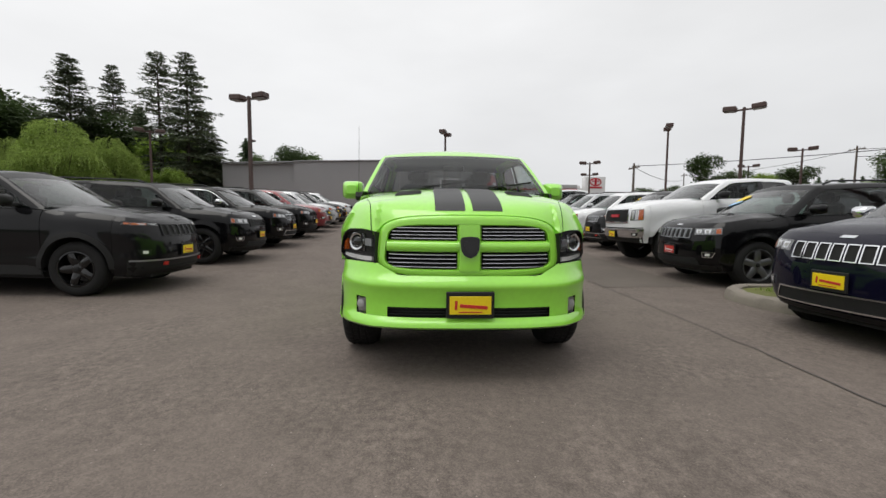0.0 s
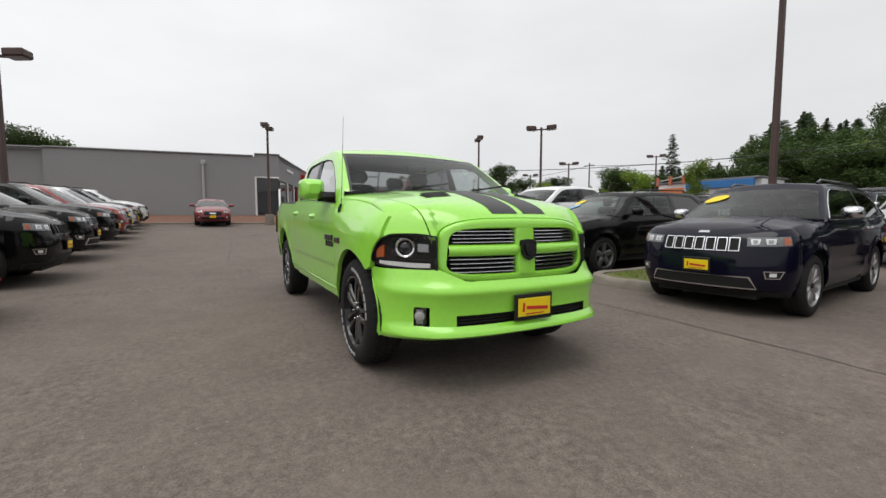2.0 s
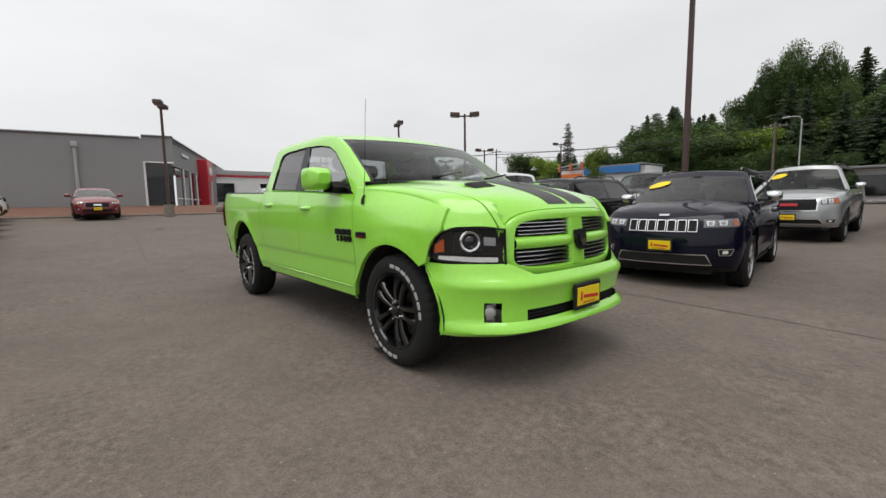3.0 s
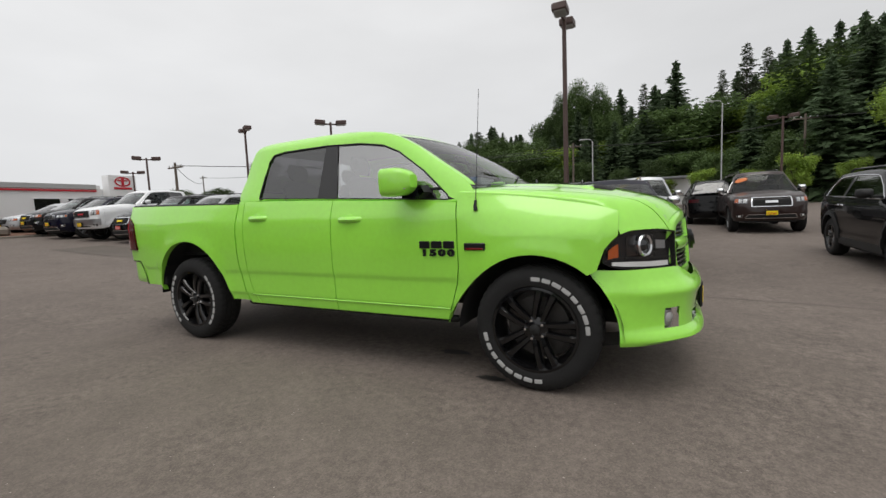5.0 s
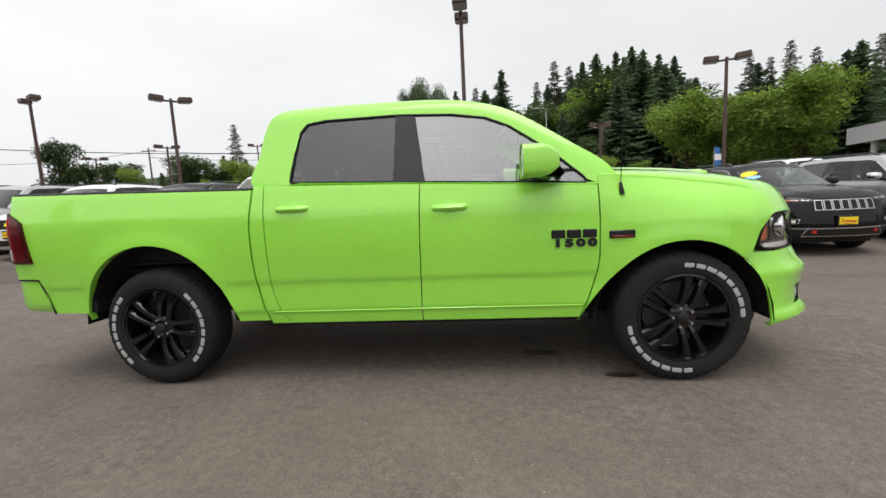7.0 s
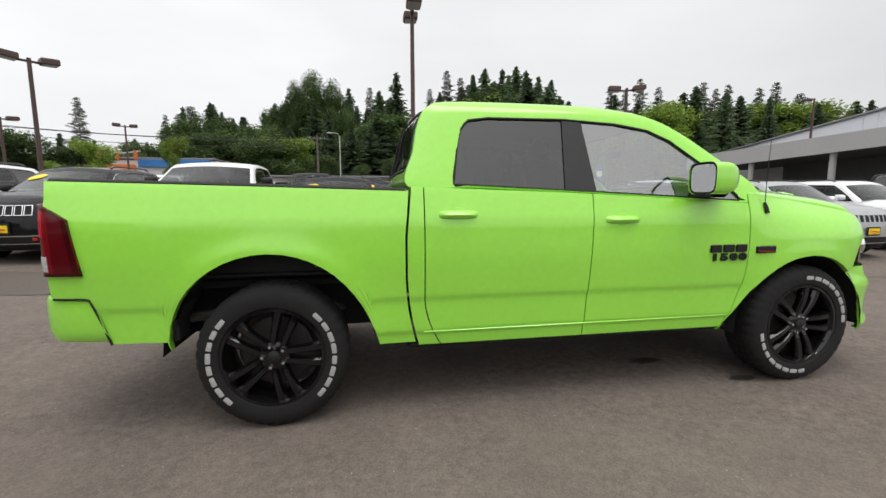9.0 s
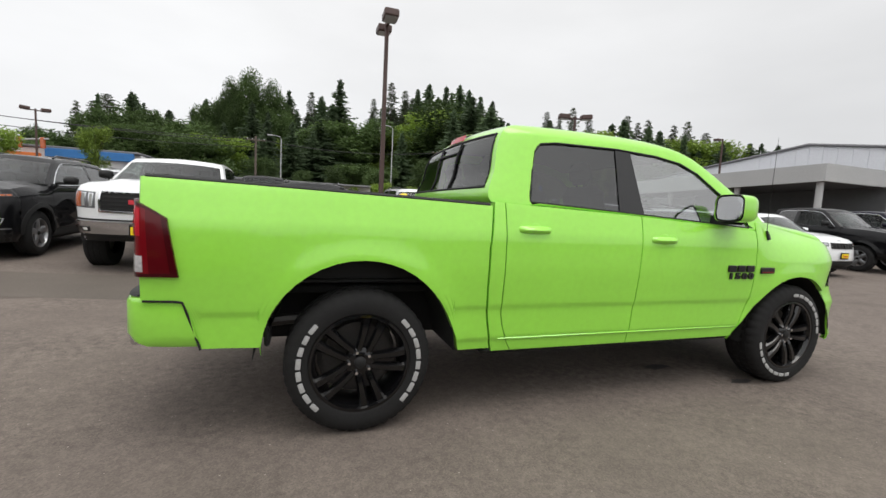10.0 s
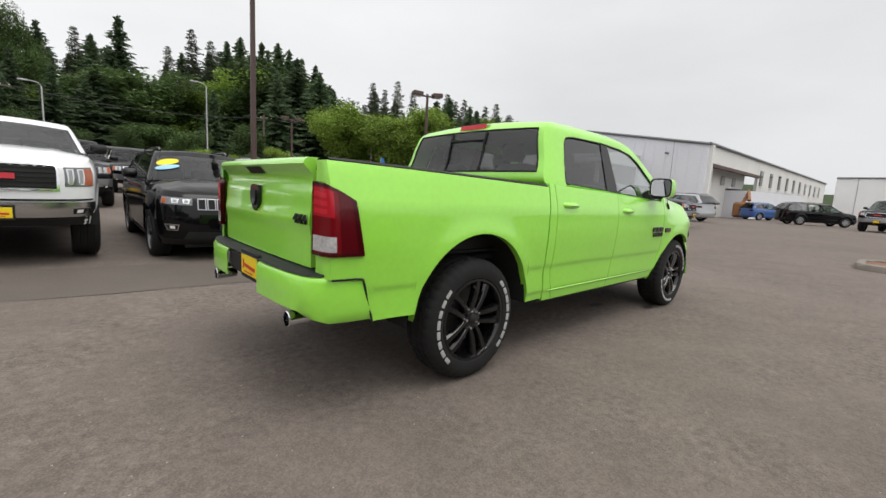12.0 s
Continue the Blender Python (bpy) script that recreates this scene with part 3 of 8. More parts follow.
def put_wheel(car, x, y, r, w, rim_r, style, rim_mat, lugs=True, spin=0.0, fine=False):
    ms = wheel_meshes(r, w, rim_r, style, rim_mat, fine)
    base = new("wheel")
    base.empty_display_size = 0.1
    base.parent = car
    base.matrix_basis = pose(x, y, r, 0, 0, 0 if y < 0 else 180) @ Matrix.Rotation(spin, 4, "Y")
    for k in ("tyre", "rim", "hub_cap", "brake_disc"):
        ob = new(k, ms[k])
        ob.parent = base
    if lugs:
        for i in range(5):
            a = 2 * math.pi * (i + 0.5) / 5
            ob = new("lug_nut", ms["lug_nut"])
            ob.parent = base
            ob.matrix_basis = Matrix.Translation((0.063 * math.sin(a), ms["hub_y"] - 0.008, 0.063 * math.cos(a)))
    return base


def dealer_plate(car, x, y, z, facing, bg="yellow"):
    """A dealer's plate card: frame, card and a scrawl of plain red strokes."""
    s = facing
    fr = part("plate_frame", rbox(x, y, z, 0.022, 0.33, 0.185, 0.006), M["black_plastic"], car)
    part("plate_card", rbox(x + s * 0.012, y, z, 0.008, 0.285, 0.125, 0.002), M[bg], fr)
    ink = MB()
    for yo, zo, w, h in ((-0.098, 0.002, 0.018, 0.062), (0.022, -0.008, 0.19, 0.024)):
        ink.add(rbox(0, 0, 0, 0.003, w, h, 0.002), pose(x + s * 0.018, y + s * yo, z + zo, -4 * s, 0, 0))
    ink.add(rbox(x + s * 0.018, y, z - 0.045, 0.003, 0.16, 0.008, 0.001))
    part("plate_lettering", ink, M["red_ink"] if bg == "yellow" else M["white_lens"], fr)


def vehicle(name, label, category, m, body, S, group="parked cars"):
    """A parked car, van, off-roader or pickup, its nose along +x, from the sizes in S."""
    wb, W, sill, H, tr = S["wb"], S["W"], S["sill"], S["H"], S["tr"]
    xf, xr = wb / 2 + S["fo"], -wb / 2 - S["ro"]
    b_r, b_f, z_f = S["belt"][0], S["belt"][1], S["zf"]
    xA0, xA1, xR1, xR0 = S["cab"]
    R, lift = S["arch"], S.get("lift", 0.0)
    xsf, xsr = xf - S.get("wrap", 0.52), xr + 0.34
    car = thing(name, label, category, group, m)
    paintm = M[body]
    trim = M["chrome"] if S.get("chrome") else M["gloss_black"]
    bed = S.get("bed")
    zt = curve1([xr, xR0 if not bed else xR0 - 0.3, xA0 - 0.05, (xA0 + xsf) / 2, xsf, xf], [b_r, b_r, b_f, (b_f + z_f + 0.08) / 2 + 0.015, z_f + 0.06, z_f])
    prof = curve1([-0.2, 0.0, 0.12, 0.35, 0.62, 0.82, 0.94, 1.0, 1.1], [0.90, 0.935, 0.975, 0.985, 1.0, 0.992, 0.968, 0.94, 0.90])
    shoulder = S.get("shoulder", 0.085)
    crease = lambda x: sill + 0.26 + 0.02 * x

    def Y(x, z):
        t = (z - sill) / (b_r - sill)
        y = W * prof(t)
        for c in (-wb / 2, wb / 2):
            d = math.hypot(x - c, z - tr) - R
            y += 0.022 * math.exp(-(d / 0.07) ** 2)
        if x > wb / 2:
            y -= 0.05 * ((x - wb / 2) / (xsf - wb / 2 + 0.01)) ** 2
        if x < -wb / 2:
            y -= 0.03 * ((-wb / 2 - x) / (-wb / 2 - xsr + 0.01)) ** 2
        # a crease along the doors, and a rounded shoulder that rolls into the hood
        y -= 0.010 * math.exp(-((z - crease(x)) / 0.035) ** 2) if abs(x) < wb / 2 else 0
        k = min(1.0, max(0.0, (x - xA0 + 0.10) / 0.35))
        y -= shoulder * k * min(1.0, max(0.0, (z - zt(x) + 0.20) / 0.20)) ** 2
        return y

    def zb(x):
        for c in (-wb / 2, wb / 2):
            if abs(x - c) < R:
                return max(sill, tr + 0.02 + math.sqrt(R * R - (x - c) ** 2))
        return sill

    xd = [xsr, xR0 + 0.42 if not bed else xR0 - 0.01, (xA1 + xR0) / 2 + 0.02 if not S.get("two_door") else xR0 + 0.4, xA0 + 0.02, xsf]
    xd[1] = max(xd[1], -wb / 2 + R * 0.55) if not bed else xd[1]
    for nm, a, b in (("rear_quarter", 0, 1), ("rear_door", 1, 2), ("front_door", 2, 3), ("front_wing", 3, 4)):
        mb = side_panel(arch_columns(xd[a] + 0.004, xd[b] - 0.004, (-wb / 2, wb / 2), R, 0.10), zb, zt, Y, 16)
        for q in (mb, mb.mirrored()):
            part(nm, q, paintm, car)
    # front and rear ends
    dz = {1: curve1([0, 0.12, 0.3, 0.55, 0.8, 0.93, 1], S.get("nose", [-0.15, -0.03, 0.0, -0.012, -0.06, -0.11, -0.20])),
          -1: curve1([0, 0.1, 0.3, 0.5, 0.7, 1], [-0.10, -0.02, 0.0, -0.03, -0.05, -0.09])}

    NE = S.get("round", 2.45)
    chin = S.get("chin", 0.0)

    def end(s, yf, t, off=0.0):
        """A point of the front (s=1) or rear (s=-1) end at a share yf of the half width and t of the height."""
        xs, xe = (xsf, xf) if s > 0 else (xsr, xr)
        c = max(0.0, 1 - abs(yf) ** NE) ** (1 / NE)
        x = xs + (xe + s * (dz[s](t) + off) - xs) * c
        z_lo = sill - 0.03 - (chin if s > 0 else 0.0)
        x_top = xs + (xe + s * dz[s](1) - xs) * c
        z = z_lo + (zt(x_top) - z_lo) * t
        return (x, (Y(xs, z) + off * (1 - c)) * yf, z)

    def strip(s, a, b, t0, t1, nu, nv, off, taper=0.0):
        """A piece that lies on the front or rear end, proud by off; taper: how much narrower its lower edge is."""
        def at(i, j, o):
            k = 1 - taper * (1 - j / nv)
            m_ = (a + b) / 2 if a * b > 0 else 0
            u = a + (b - a) * i / nu
            return end(s, m_ + (u - m_) * k, t0 + (t1 - t0) * j / nv, o)
        rows = [[at(i, j, off) for j in range(nv + 1)] for i in range(nu + 1)]
        back = [[at(i, j, -0.03) for j in range(nv + 1)] for i in range(nu + 1)]
        mb = MB().grid(rows)
        mb.grid([rows[0], back[0]]).grid([rows[-1], back[-1]])
        mb.grid([[r[0] for r in rows], [r[0] for r in back]]).grid([[r[-1] for r in rows], [r[-1] for r in back]])
        return mb

    def border(s, a, b, t0, t1, wy, wt, off, taper=0.0, nu=10):
        """A rim round a piece of the front end."""
        pts_o, pts_i = [], []
        for k, (u, v) in enumerate([(i / nu, 0) for i in range(nu)] + [(1, j / 4) for j in range(4)] + [(1 - i / nu, 1) for i in range(nu)] + [(0, 1 - j / 4) for j in range(4)]):
            kk = 1 - taper * (1 - v)
            m_ = (a + b) / 2 if a * b > 0 else 0
            y_o = m_ + (a + (b - a) * u - m_) * kk
            a2, b2, c2, d2 = a + wy, b - wy, t0 + wt, t1 - wt
            y_i = m_ + (a2 + (b2 - a2) * u - m_) * kk
            pts_o.append((y_o, t0 + (t1 - t0) * v))
            pts_i.append((y_i, c2 + (d2 - c2) * v))
        rws = [[end(s, y, t, -0.01) for y, t in pts_o], [end(s, y, t, off) for y, t in pts_o], [end(s, y, t, off) for y, t in pts_i], [end(s, y, t, -0.02) for y, t in pts_i]]
        return MB().grid(rws, close=True)

    yfs = [math.copysign(abs(math.sin(radians(-90 + 180 * i / 30))) ** (2 / NE), -90 + 180 * i / 30) for i in range(31)]
    for s, nm in ((1, "front_bumper"), (-1, "rear_bumper")):
        part(nm, MB().grid([[end(s, yf, j / 14) for j in range(15)] for yf in yfs]), paintm, car)
        if s < 0:
            caprows = []
            for i in range(8):
                u = i / 7 * 0.999
                x = xsr + (xr + s * dz[s](1) - xsr) * u
                ye = Y(xsr, zt(x)) * (1 - u ** NE) ** (1 / NE)
                caprows.append([(x, ye * v / 6, zt(x) + 0.045 * (1 - (v / 6) ** 2) * (1 - u ** 2)) for v in range(-6, 7)])
            part("tail_deck", MB().grid(caprows), paintm, car)
    hood = []
    for i in range(10):
        x = xA0 - 0.02 + (xsf - xA0 + 0.02) * i / 9
        ye = Y(x, zt(x)) - 0.004
        hood.append([(x, ye * v / 12, zt(x) + (0.065 + 0.02 * (1 - i / 9)) * (1 - abs(v / 12) ** 2.3) + 0.014 * math.exp(-((abs(v / 12) - 0.62) / 0.10) ** 2)) for v in range(-12, 13)])
    for i in range(1, 8):
        u = i / 7 * 0.999
        x = xsf + (xf + dz[1](1) - xsf) * u
        ye = Y(xsf, zt(x)) * (1 - u ** NE) ** (1 / NE)
        hood.append([(x, ye * v / 12, zt(x) + 0.065 * (1 - abs(v / 12) ** 2.3) * (1 - u ** 2) + 0.014 * (1 - u) * math.exp(-((abs(v / 12) - 0.62) / 0.10) ** 2)) for v in range(-12, 13)])
    part("hood", MB().grid(hood), paintm, car)
    # cabin
    tum = S.get("tumble", 0.46)
    yb = Y(0, b_f) - 0.015

    def Yg(z):
        return yb - tum * max(0.0, z - b_f) - 0.25 * max(0.0, z - H + 0.10)
    pz = S.get("pillar", 0.17)
    hm = H - 0.035
    outer = [(xR0, b_r), (xR0 + 0.3 * (xR1 - xR0), b_r + 0.5 * (hm - b_r)), (xR1 - 0.06, hm - 0.05), (xR1 + 0.12, hm), ((xR1 + xA1) / 2, H), (xA1 - 0.15, hm + 0.01), (xA1 + 0.06, hm - 0.05),
             (xA1 + 0.5 * (xA0 - xA1), b_f + 0.52 * (hm - b_f)), (xA0, b_f + 0.03), (xA0 - 0.06, b_f - 0.005), ((xA0 + xR0) / 2, (b_f + b_r) / 2)]
    inner = [(xR0 + pz * 1.2, b_r + 0.03), (xR0 + pz + 0.3 * (xR1 - xR0), b_r + 0.5 * (hm - b_r)), (xR1 + pz * 0.75, hm - 0.09), (xR1 + 0.12 + pz, hm - 0.065), ((xR1 + xA1) / 2, H - 0.075), (xA1 - 0.2, hm - 0.065),
             (xA1 - 0.05, hm - 0.10), (xA1 + 0.5 * (xA0 - xA1) - 0.10, b_f + 0.47 * (hm - b_f)), (xA0 - 0.18, b_f + 0.04), (xA0 - 0.22, b_f + 0.02), ((xA0 + xR0) / 2, (b_f + b_r) / 2 + 0.025)]
    ring, edge = ring_panel(outer, inner, Yg, 4, 3)
    top_edge = edge[:4 * 8 + 1]
    n_top = len(top_edge)
    i_ws, i_rw = 4 * 6 + 1, 4 * 2 + 1
    rows = []
    for i, (x, y, z) in enumerate(top_edge):
        ws, rw = max(0, i - i_ws) / (n_top - 1 - i_ws), max(0, i_rw - i) / i_rw
        bow = 0.05 + 0.17 * ws if i >= i_rw else -0.05
        rows.append([(x + bow * (1 - v * v), y * v, z + (0.045 - 0.02 * ws) * (1 - v * v)) for v in (-1, -0.945, -0.86, -0.75, -0.6, -0.45, -0.3, -0.15, 0, 0.15, 0.3, 0.45, 0.6, 0.75, 0.86, 0.945, 1)])
    shell = MB().add(ring).add(ring.mirrored())
    shell.grid(rows[i_rw:i_ws + 1])
    for a, b in ((0, i_rw), (i_ws, n_top - 1)):
        shell.grid([r[:2] for r in rows[a:b + 1]]).grid([r[-2:] for r in rows[a:b + 1]])
    part("cab_shell", shell, paintm, car, angle=50)
    part("windscreen", MB().grid([r[1:-1] for r in rows[i_ws:]]), M["win_smoke"], car)
    part("rear_window", MB().grid([r[1:-1] for r in rows[:i_rw + 1]]), M["win_dark"], car)
    itop = sorted((p for p in inner if p[1] > b_f + 0.06), key=lambda p: p[0])
    ix, iz = [p[0] for p in itop], [p[1] for p in itop]
    xb = xd[2]
    for nm, a, b, mt in (("rear_side_window", inner[0][0] - 0.02, xb - 0.05, "win_dark"), ("front_side_window", xb + 0.05, inner[8][0] + 0.02, "win_smoke" if not S.get("dark_glass") else "win_dark"), ("door_pillar", xb - 0.055, xb + 0.055, "gloss_black")):
        mb = MB()
        rows2 = []
        for i in range(13):
            x = a + (b - a) * i / 12
            lo = b_f - 0.01 + (b_r - b_f) * min(1, max(0, (xA0 - x) / (xA0 - xR0)))
            hi = float(np.interp(x, [inner[0][0] - 0.02, *ix, inner[8][0] + 0.03], [lo + 0.02, *iz, lo + 0.02])) + 0.015
            rows2.append([(x, -(Yg(z) - (0.010 if nm != "door_pillar" else 0.004)), z) for z in spread(lo, max(lo + 0.01, hi), 6)])
        mb.grid(rows2)
        part(nm, mb, M[mt], car)
        part(nm, mb.mirrored(), M[mt], car)
    # inside
    fl = rbox((xA0 + xR0) / 2, 0, sill + 0.2, xA0 - xR0 - 0.1, 2 * W - 0.3, 0.06)
    part("cabin_floor", fl, M["cloth"], car)
    part("dashboard", rbox(xA0 - 0.12, 0, b_f - 0.10, 0.40, 2 * yb - 0.14, 0.24, 0.06), M["black_plastic"], car)
    part("rear_view_mirror", rbox(xA1 + 0.14, 0, H - 0.15, 0.03, 0.22, 0.06, 0.015), M["black_plastic"], car)
    part("steering_wheel", MB().add(lathe([(0.18, -0.012), (0.192, 0.0), (0.18, 0.012), (0.168, 0.0), (0.18, -0.012)], 20, "x"), pose(xA0 - 0.42, 0.38, b_f + 0.0, 0, -22, 0)), M["black_plastic"], car)
    for x in (xA1 - 0.35, xA1 - 1.25):
        for y in (-0.40, 0.40):
            seat = rbox(x + 0.2, y, b_f - 0.42, 0.50, 0.52, 0.16, 0.05).add(rbox(x - 0.08, y, b_f - 0.10, 0.14, 0.48, 0.66, 0.05)).add(rbox(x - 0.10, y, min(H - 0.22, b_f + 0.34), 0.09, 0.26, 0.17, 0.04))
            part("seat", seat, M["cloth"], car)
    # wheel wells and underside
    wells = MB()
    for c in (-wb / 2, wb / 2):
        for sgn in (-1, 1):
            rr = [[(c - (R + 0.02) * math.cos(math.pi * i / 12), sgn * y, tr + 0.02 + (R + 0.02) * math.sin(math.pi * i / 12)) for i in range(13)] for y in (W - 0.06, W - 0.50)]
            wells.grid(rr)
            wells.poly([rr[1][0], *rr[1][1:]])
    wells.add(rbox(0, 0, sill + 0.02 - lift * 0.4, -(xr - xf) - 0.9, 2 * W - 0.95, 0.12))
    wells.add(rbox(0, 0, sill - 0.02 - lift * 0.2, wb - 2 * R - 0.04, 2 * W - 0.16, 0.10)).add(rbox(xf - 0.55, 0, sill - 0.03, 0.7, 2 * W - 0.75, 0.10))
    part("underbody", wells, M["dark"], car)
    y_w = W - S["tw"] / 2 - 0.015
    for x in (-wb / 2, wb / 2):
        for y in (-y_w, y_w):
            put_wheel(car, x, y, tr, S["tw"], S.get("rim_r", 0.245), S.get("rim", "five"), M[S.get("rim_mat", "rim_grey")], lugs=False, spin=0.3 * x + y)
    # nose
    tz = lambda z: (z - (sill - 0.03 - chin)) / (z_f - (sill - 0.03 - chin))
    hl = S["lamp"]
    for sgn in (-1, 1):
        a, b = sorted((hl[0] * sgn, hl[1] * sgn))
        inn, outb = hl[0] * sgn, hl[1] * sgn
        mid = lambda u: inn + (outb - inn) * u
        lamp = part("headlight", strip(1, a, b, tz(hl[2]), tz(hl[3]), 8, 3, 0.004), M["lamp_clear" if S.get("clear_lamp", True) else "gloss_black"], car, "clear headlight with a bright reflector")
        for u0 in (0.05, 0.42):
            bowl = part("reflector", strip(1, *sorted((mid(u0 + 0.03), mid(u0 + 0.29))), tz(hl[2] + 0.022), tz(hl[3] - 0.018), 5, 2, 0.009, 0.25), M["chrome"], lamp)
            part("projector", strip(1, *sorted((mid(u0 + 0.10), mid(u0 + 0.22))), tz(hl[2] + 0.032), tz(hl[3] - 0.032), 3, 2, 0.013), M["lamp_glass"], lamp)
        part("indicator", strip(1, *sorted((mid(S.get("amber_from", 0.82)), mid(0.975))), tz(hl[2] + 0.014), tz(hl[3] - 0.014), 3, 2, 0.010), M["amber"], lamp)
        part("headlight_lens", strip(1, a, b, tz(hl[2] + 0.003), tz(hl[3] - 0.003), 8, 2, 0.018), M["lens"], lamp)
        fa, fb = sorted((0.74 * sgn, 0.90 * sgn))
        fz = S.get("fog", sill + 0.20)
        proud = 0.044 if S.get("bumper_trim") else 0.004
        fog = part("fog_light", strip(1, fa, fb, tz(fz - 0.035), tz(fz + 0.035), 4, 2, proud, 0.3), M["gloss_black"], car)
        part("fog_lens", strip(1, *sorted((0.79 * sgn, 0.85 * sgn)), tz(fz - 0.02), tz(fz + 0.02), 3, 2, proud + 0.005), M["white_lens"], fog)
        if (S.get("chrome") or S.get("fog_rim")) and not bed:
            part("fog_rim", border(1, fa - 0.01, fb + 0.01, tz(fz - 0.045), tz(fz + 0.042), 0.012, 0.012, 0.012, 0.3, 4), M["chrome"], fog)
        t0 = S["tail"]
        part("taillight", strip(-1, *sorted((t0[0] * sgn, t0[1] * sgn)), t0[2], t0[3], 6, 4, 0.012), M["red_lens"], car)
        mir = MB().grid([[(xA0 - 0.40 + 0.16 * u, sgn * (W + 0.11) + 0.11 * k * math.copysign(abs(math.cos(g_)) ** 0.6, math.cos(g_)), b_f + 0.12 + 0.078 * k * math.copysign(abs(math.sin(g_)) ** 0.6, math.sin(g_))) for g_ in [2 * math.pi * j / 16 for j in range(16)]] for u, k in ((0, 0.92), (0.1, 1.0), (0.5, 0.97), (0.8, 0.8), (1.0, 0.4), (1.02, 0.01))], close=True)
        mp = part("mirror", mir, M["chrome"] if S.get("chrome_mirror") else (paintm if not S.get("black_mirror") else M["black_plastic"]), car)
        part("mirror_glass", rbox(xA0 - 0.40, sgn * (W + 0.11), b_f + 0.12, 0.008, 0.185, 0.125, 0.003), M["mirror"], mp)
        part("mirror_arm", rbox(xA0 - 0.32, sgn * (W - 0.02), b_f + 0.06, 0.08, 0.16, 0.05, 0.01), M["black_plastic"], mp)
        for x in (xd[1] + 0.17, xd[2] + 0.17):
            part("door_handle", rbox(x, sgn * (Y(x, b_f - 0.11) + 0.008), b_f - 0.11, 0.19, 0.03, 0.032, 0.01), trim if S.get("chrome") else paintm, car)
        if S.get("rails"):
            part("roof_rail", tube([(xR1 + 0.1, sgn * (Yg(hm) - 0.10), H + 0.0), (xR1 + 0.25, sgn * (Yg(hm) - 0.10), H + 0.05), (xA1 - 0.35, sgn * (Yg(hm) - 0.10), H + 0.05), (xA1 - 0.2, sgn * (Yg(hm) - 0.10), H)], 0.018, 6), M["gloss_black"], car)
        if S.get("chrome"):
            wl_ = [(p[0], -sgn * (Yg(p[1]) - 0.002), p[1]) for p in inner]
            part("window_trim", tube([*wl_, wl_[0]], 0.009, 5), M["chrome"], car)
        if S.get("cladding"):
            clad = MB()
            for c in (-wb / 2, wb / 2):
                rws = []
                for rr in (R - 0.012, R + 0.06):
                    rws.append([(c - rr * math.cos(radians(-2 + 184 * i / 20)), -(Y(c - rr * math.cos(radians(-2 + 184 * i / 20)), tr + 0.02 + rr * math.sin(radians(-2 + 184 * i / 20))) + 0.012) * sgn, tr + 0.02 + rr * math.sin(radians(-2 + 184 * i / 20))) for i in range(21)])
                rws = [[(x, y - math.copysign(0.05, y), z) for x, y, z in rws[0]], *rws, [(x, y - math.copysign(0.03, y), z) for x, y, z in rws[1]]]
                clad.grid(rws)
            clad.add(rbox(0, -sgn * (Y(0, sill + 0.05) + 0.004), sill + 0.05, wb - 2 * R, 0.03, 0.15, 0.01))
            part("wheel_arch_trim", clad, M["black_plastic"], car)
            part("tow_hook", strip(1, *sorted((0.50 * sgn, 0.56 * sgn)), tz(sill + 0.10), tz(sill + 0.145), 2, 2, 0.04), M["red_ink"], car)
    if S.get("lower_black"):
        part("lower_valance", strip(1, -0.97, 0.97, 0.0, tz(S["lower_black"]), 24, 3, 0.006), M["black_plastic"], car)
    for nm, key in (("lower_trim", "lower_trim"), ("bumper_slot", "bumper_slot")):
        if S.get(key):
            part(nm, strip(1, -0.96, 0.96, tz(S[key][0]), tz(S[key][1]), 24, 2, 0.014), M[S[key][2]], car)
    g = S["grille"]
    a = g[1]
    gr = part("grille", strip(1, -a, a, tz(g[2]), tz(g[3]), 16, 4, 0.003), M["dark"] if g[0] == "bars" else paintm, car, "grille set between the headlights")
    if g[0] == "slots":
        for k in range(7):
            c = -a + 2 * a * (k + 0.5) / 7
            hw = a / 7 * 0.88
            part("slot", strip(1, c - hw * 0.8, c + hw * 0.8, tz(g[2] + 0.008), tz(g[3] - 0.008), 2, 3, 0.006), M["dark"], gr)
            part("slot_rim", border(1, c - hw, c + hw, tz(g[2]), tz(g[3]), hw * 0.20, 0.012, 0.022, 0.0, 4), M["chrome"] if S.get("chrome") else (M["steel"] if S.get("slot_steel") else M["gloss_black"]), gr)
    else:
        for k in range(5):
            z = g[2] + (g[3] - g[2]) * (k + 0.5) / 5
            part("grille_bar", strip(1, -a * 0.97, a * 0.97, tz(z - 0.006), tz(z + 0.006), 12, 1, 0.012), M["black_plastic"] if not S.get("bright_bars") else M["chrome"], gr)
        if S.get("chrome"):
            part("grille_rim", border(1, -a - 0.03, a + 0.03, tz(g[2] - 0.025), tz(g[3] + 0.02), 0.032, 0.028, 0.022), M["chrome"], gr)
        zc_ = (g[2] + g[3]) / 2
        part("badge", strip(1, -a * 0.33, a * 0.33, tz(zc_ - 0.032), tz(zc_ + 0.032), 6, 2, 0.026), M[S.get("badge", "sign_red")], gr)
    lo = S.get("intake", (0.62, sill + 0.05, sill + 0.17))
    it = part("lower_intake", strip(1, -lo[0], lo[0], tz(lo[1]), tz(lo[2]), 12, 2, 0.005, -0.14), M["dark"], car)
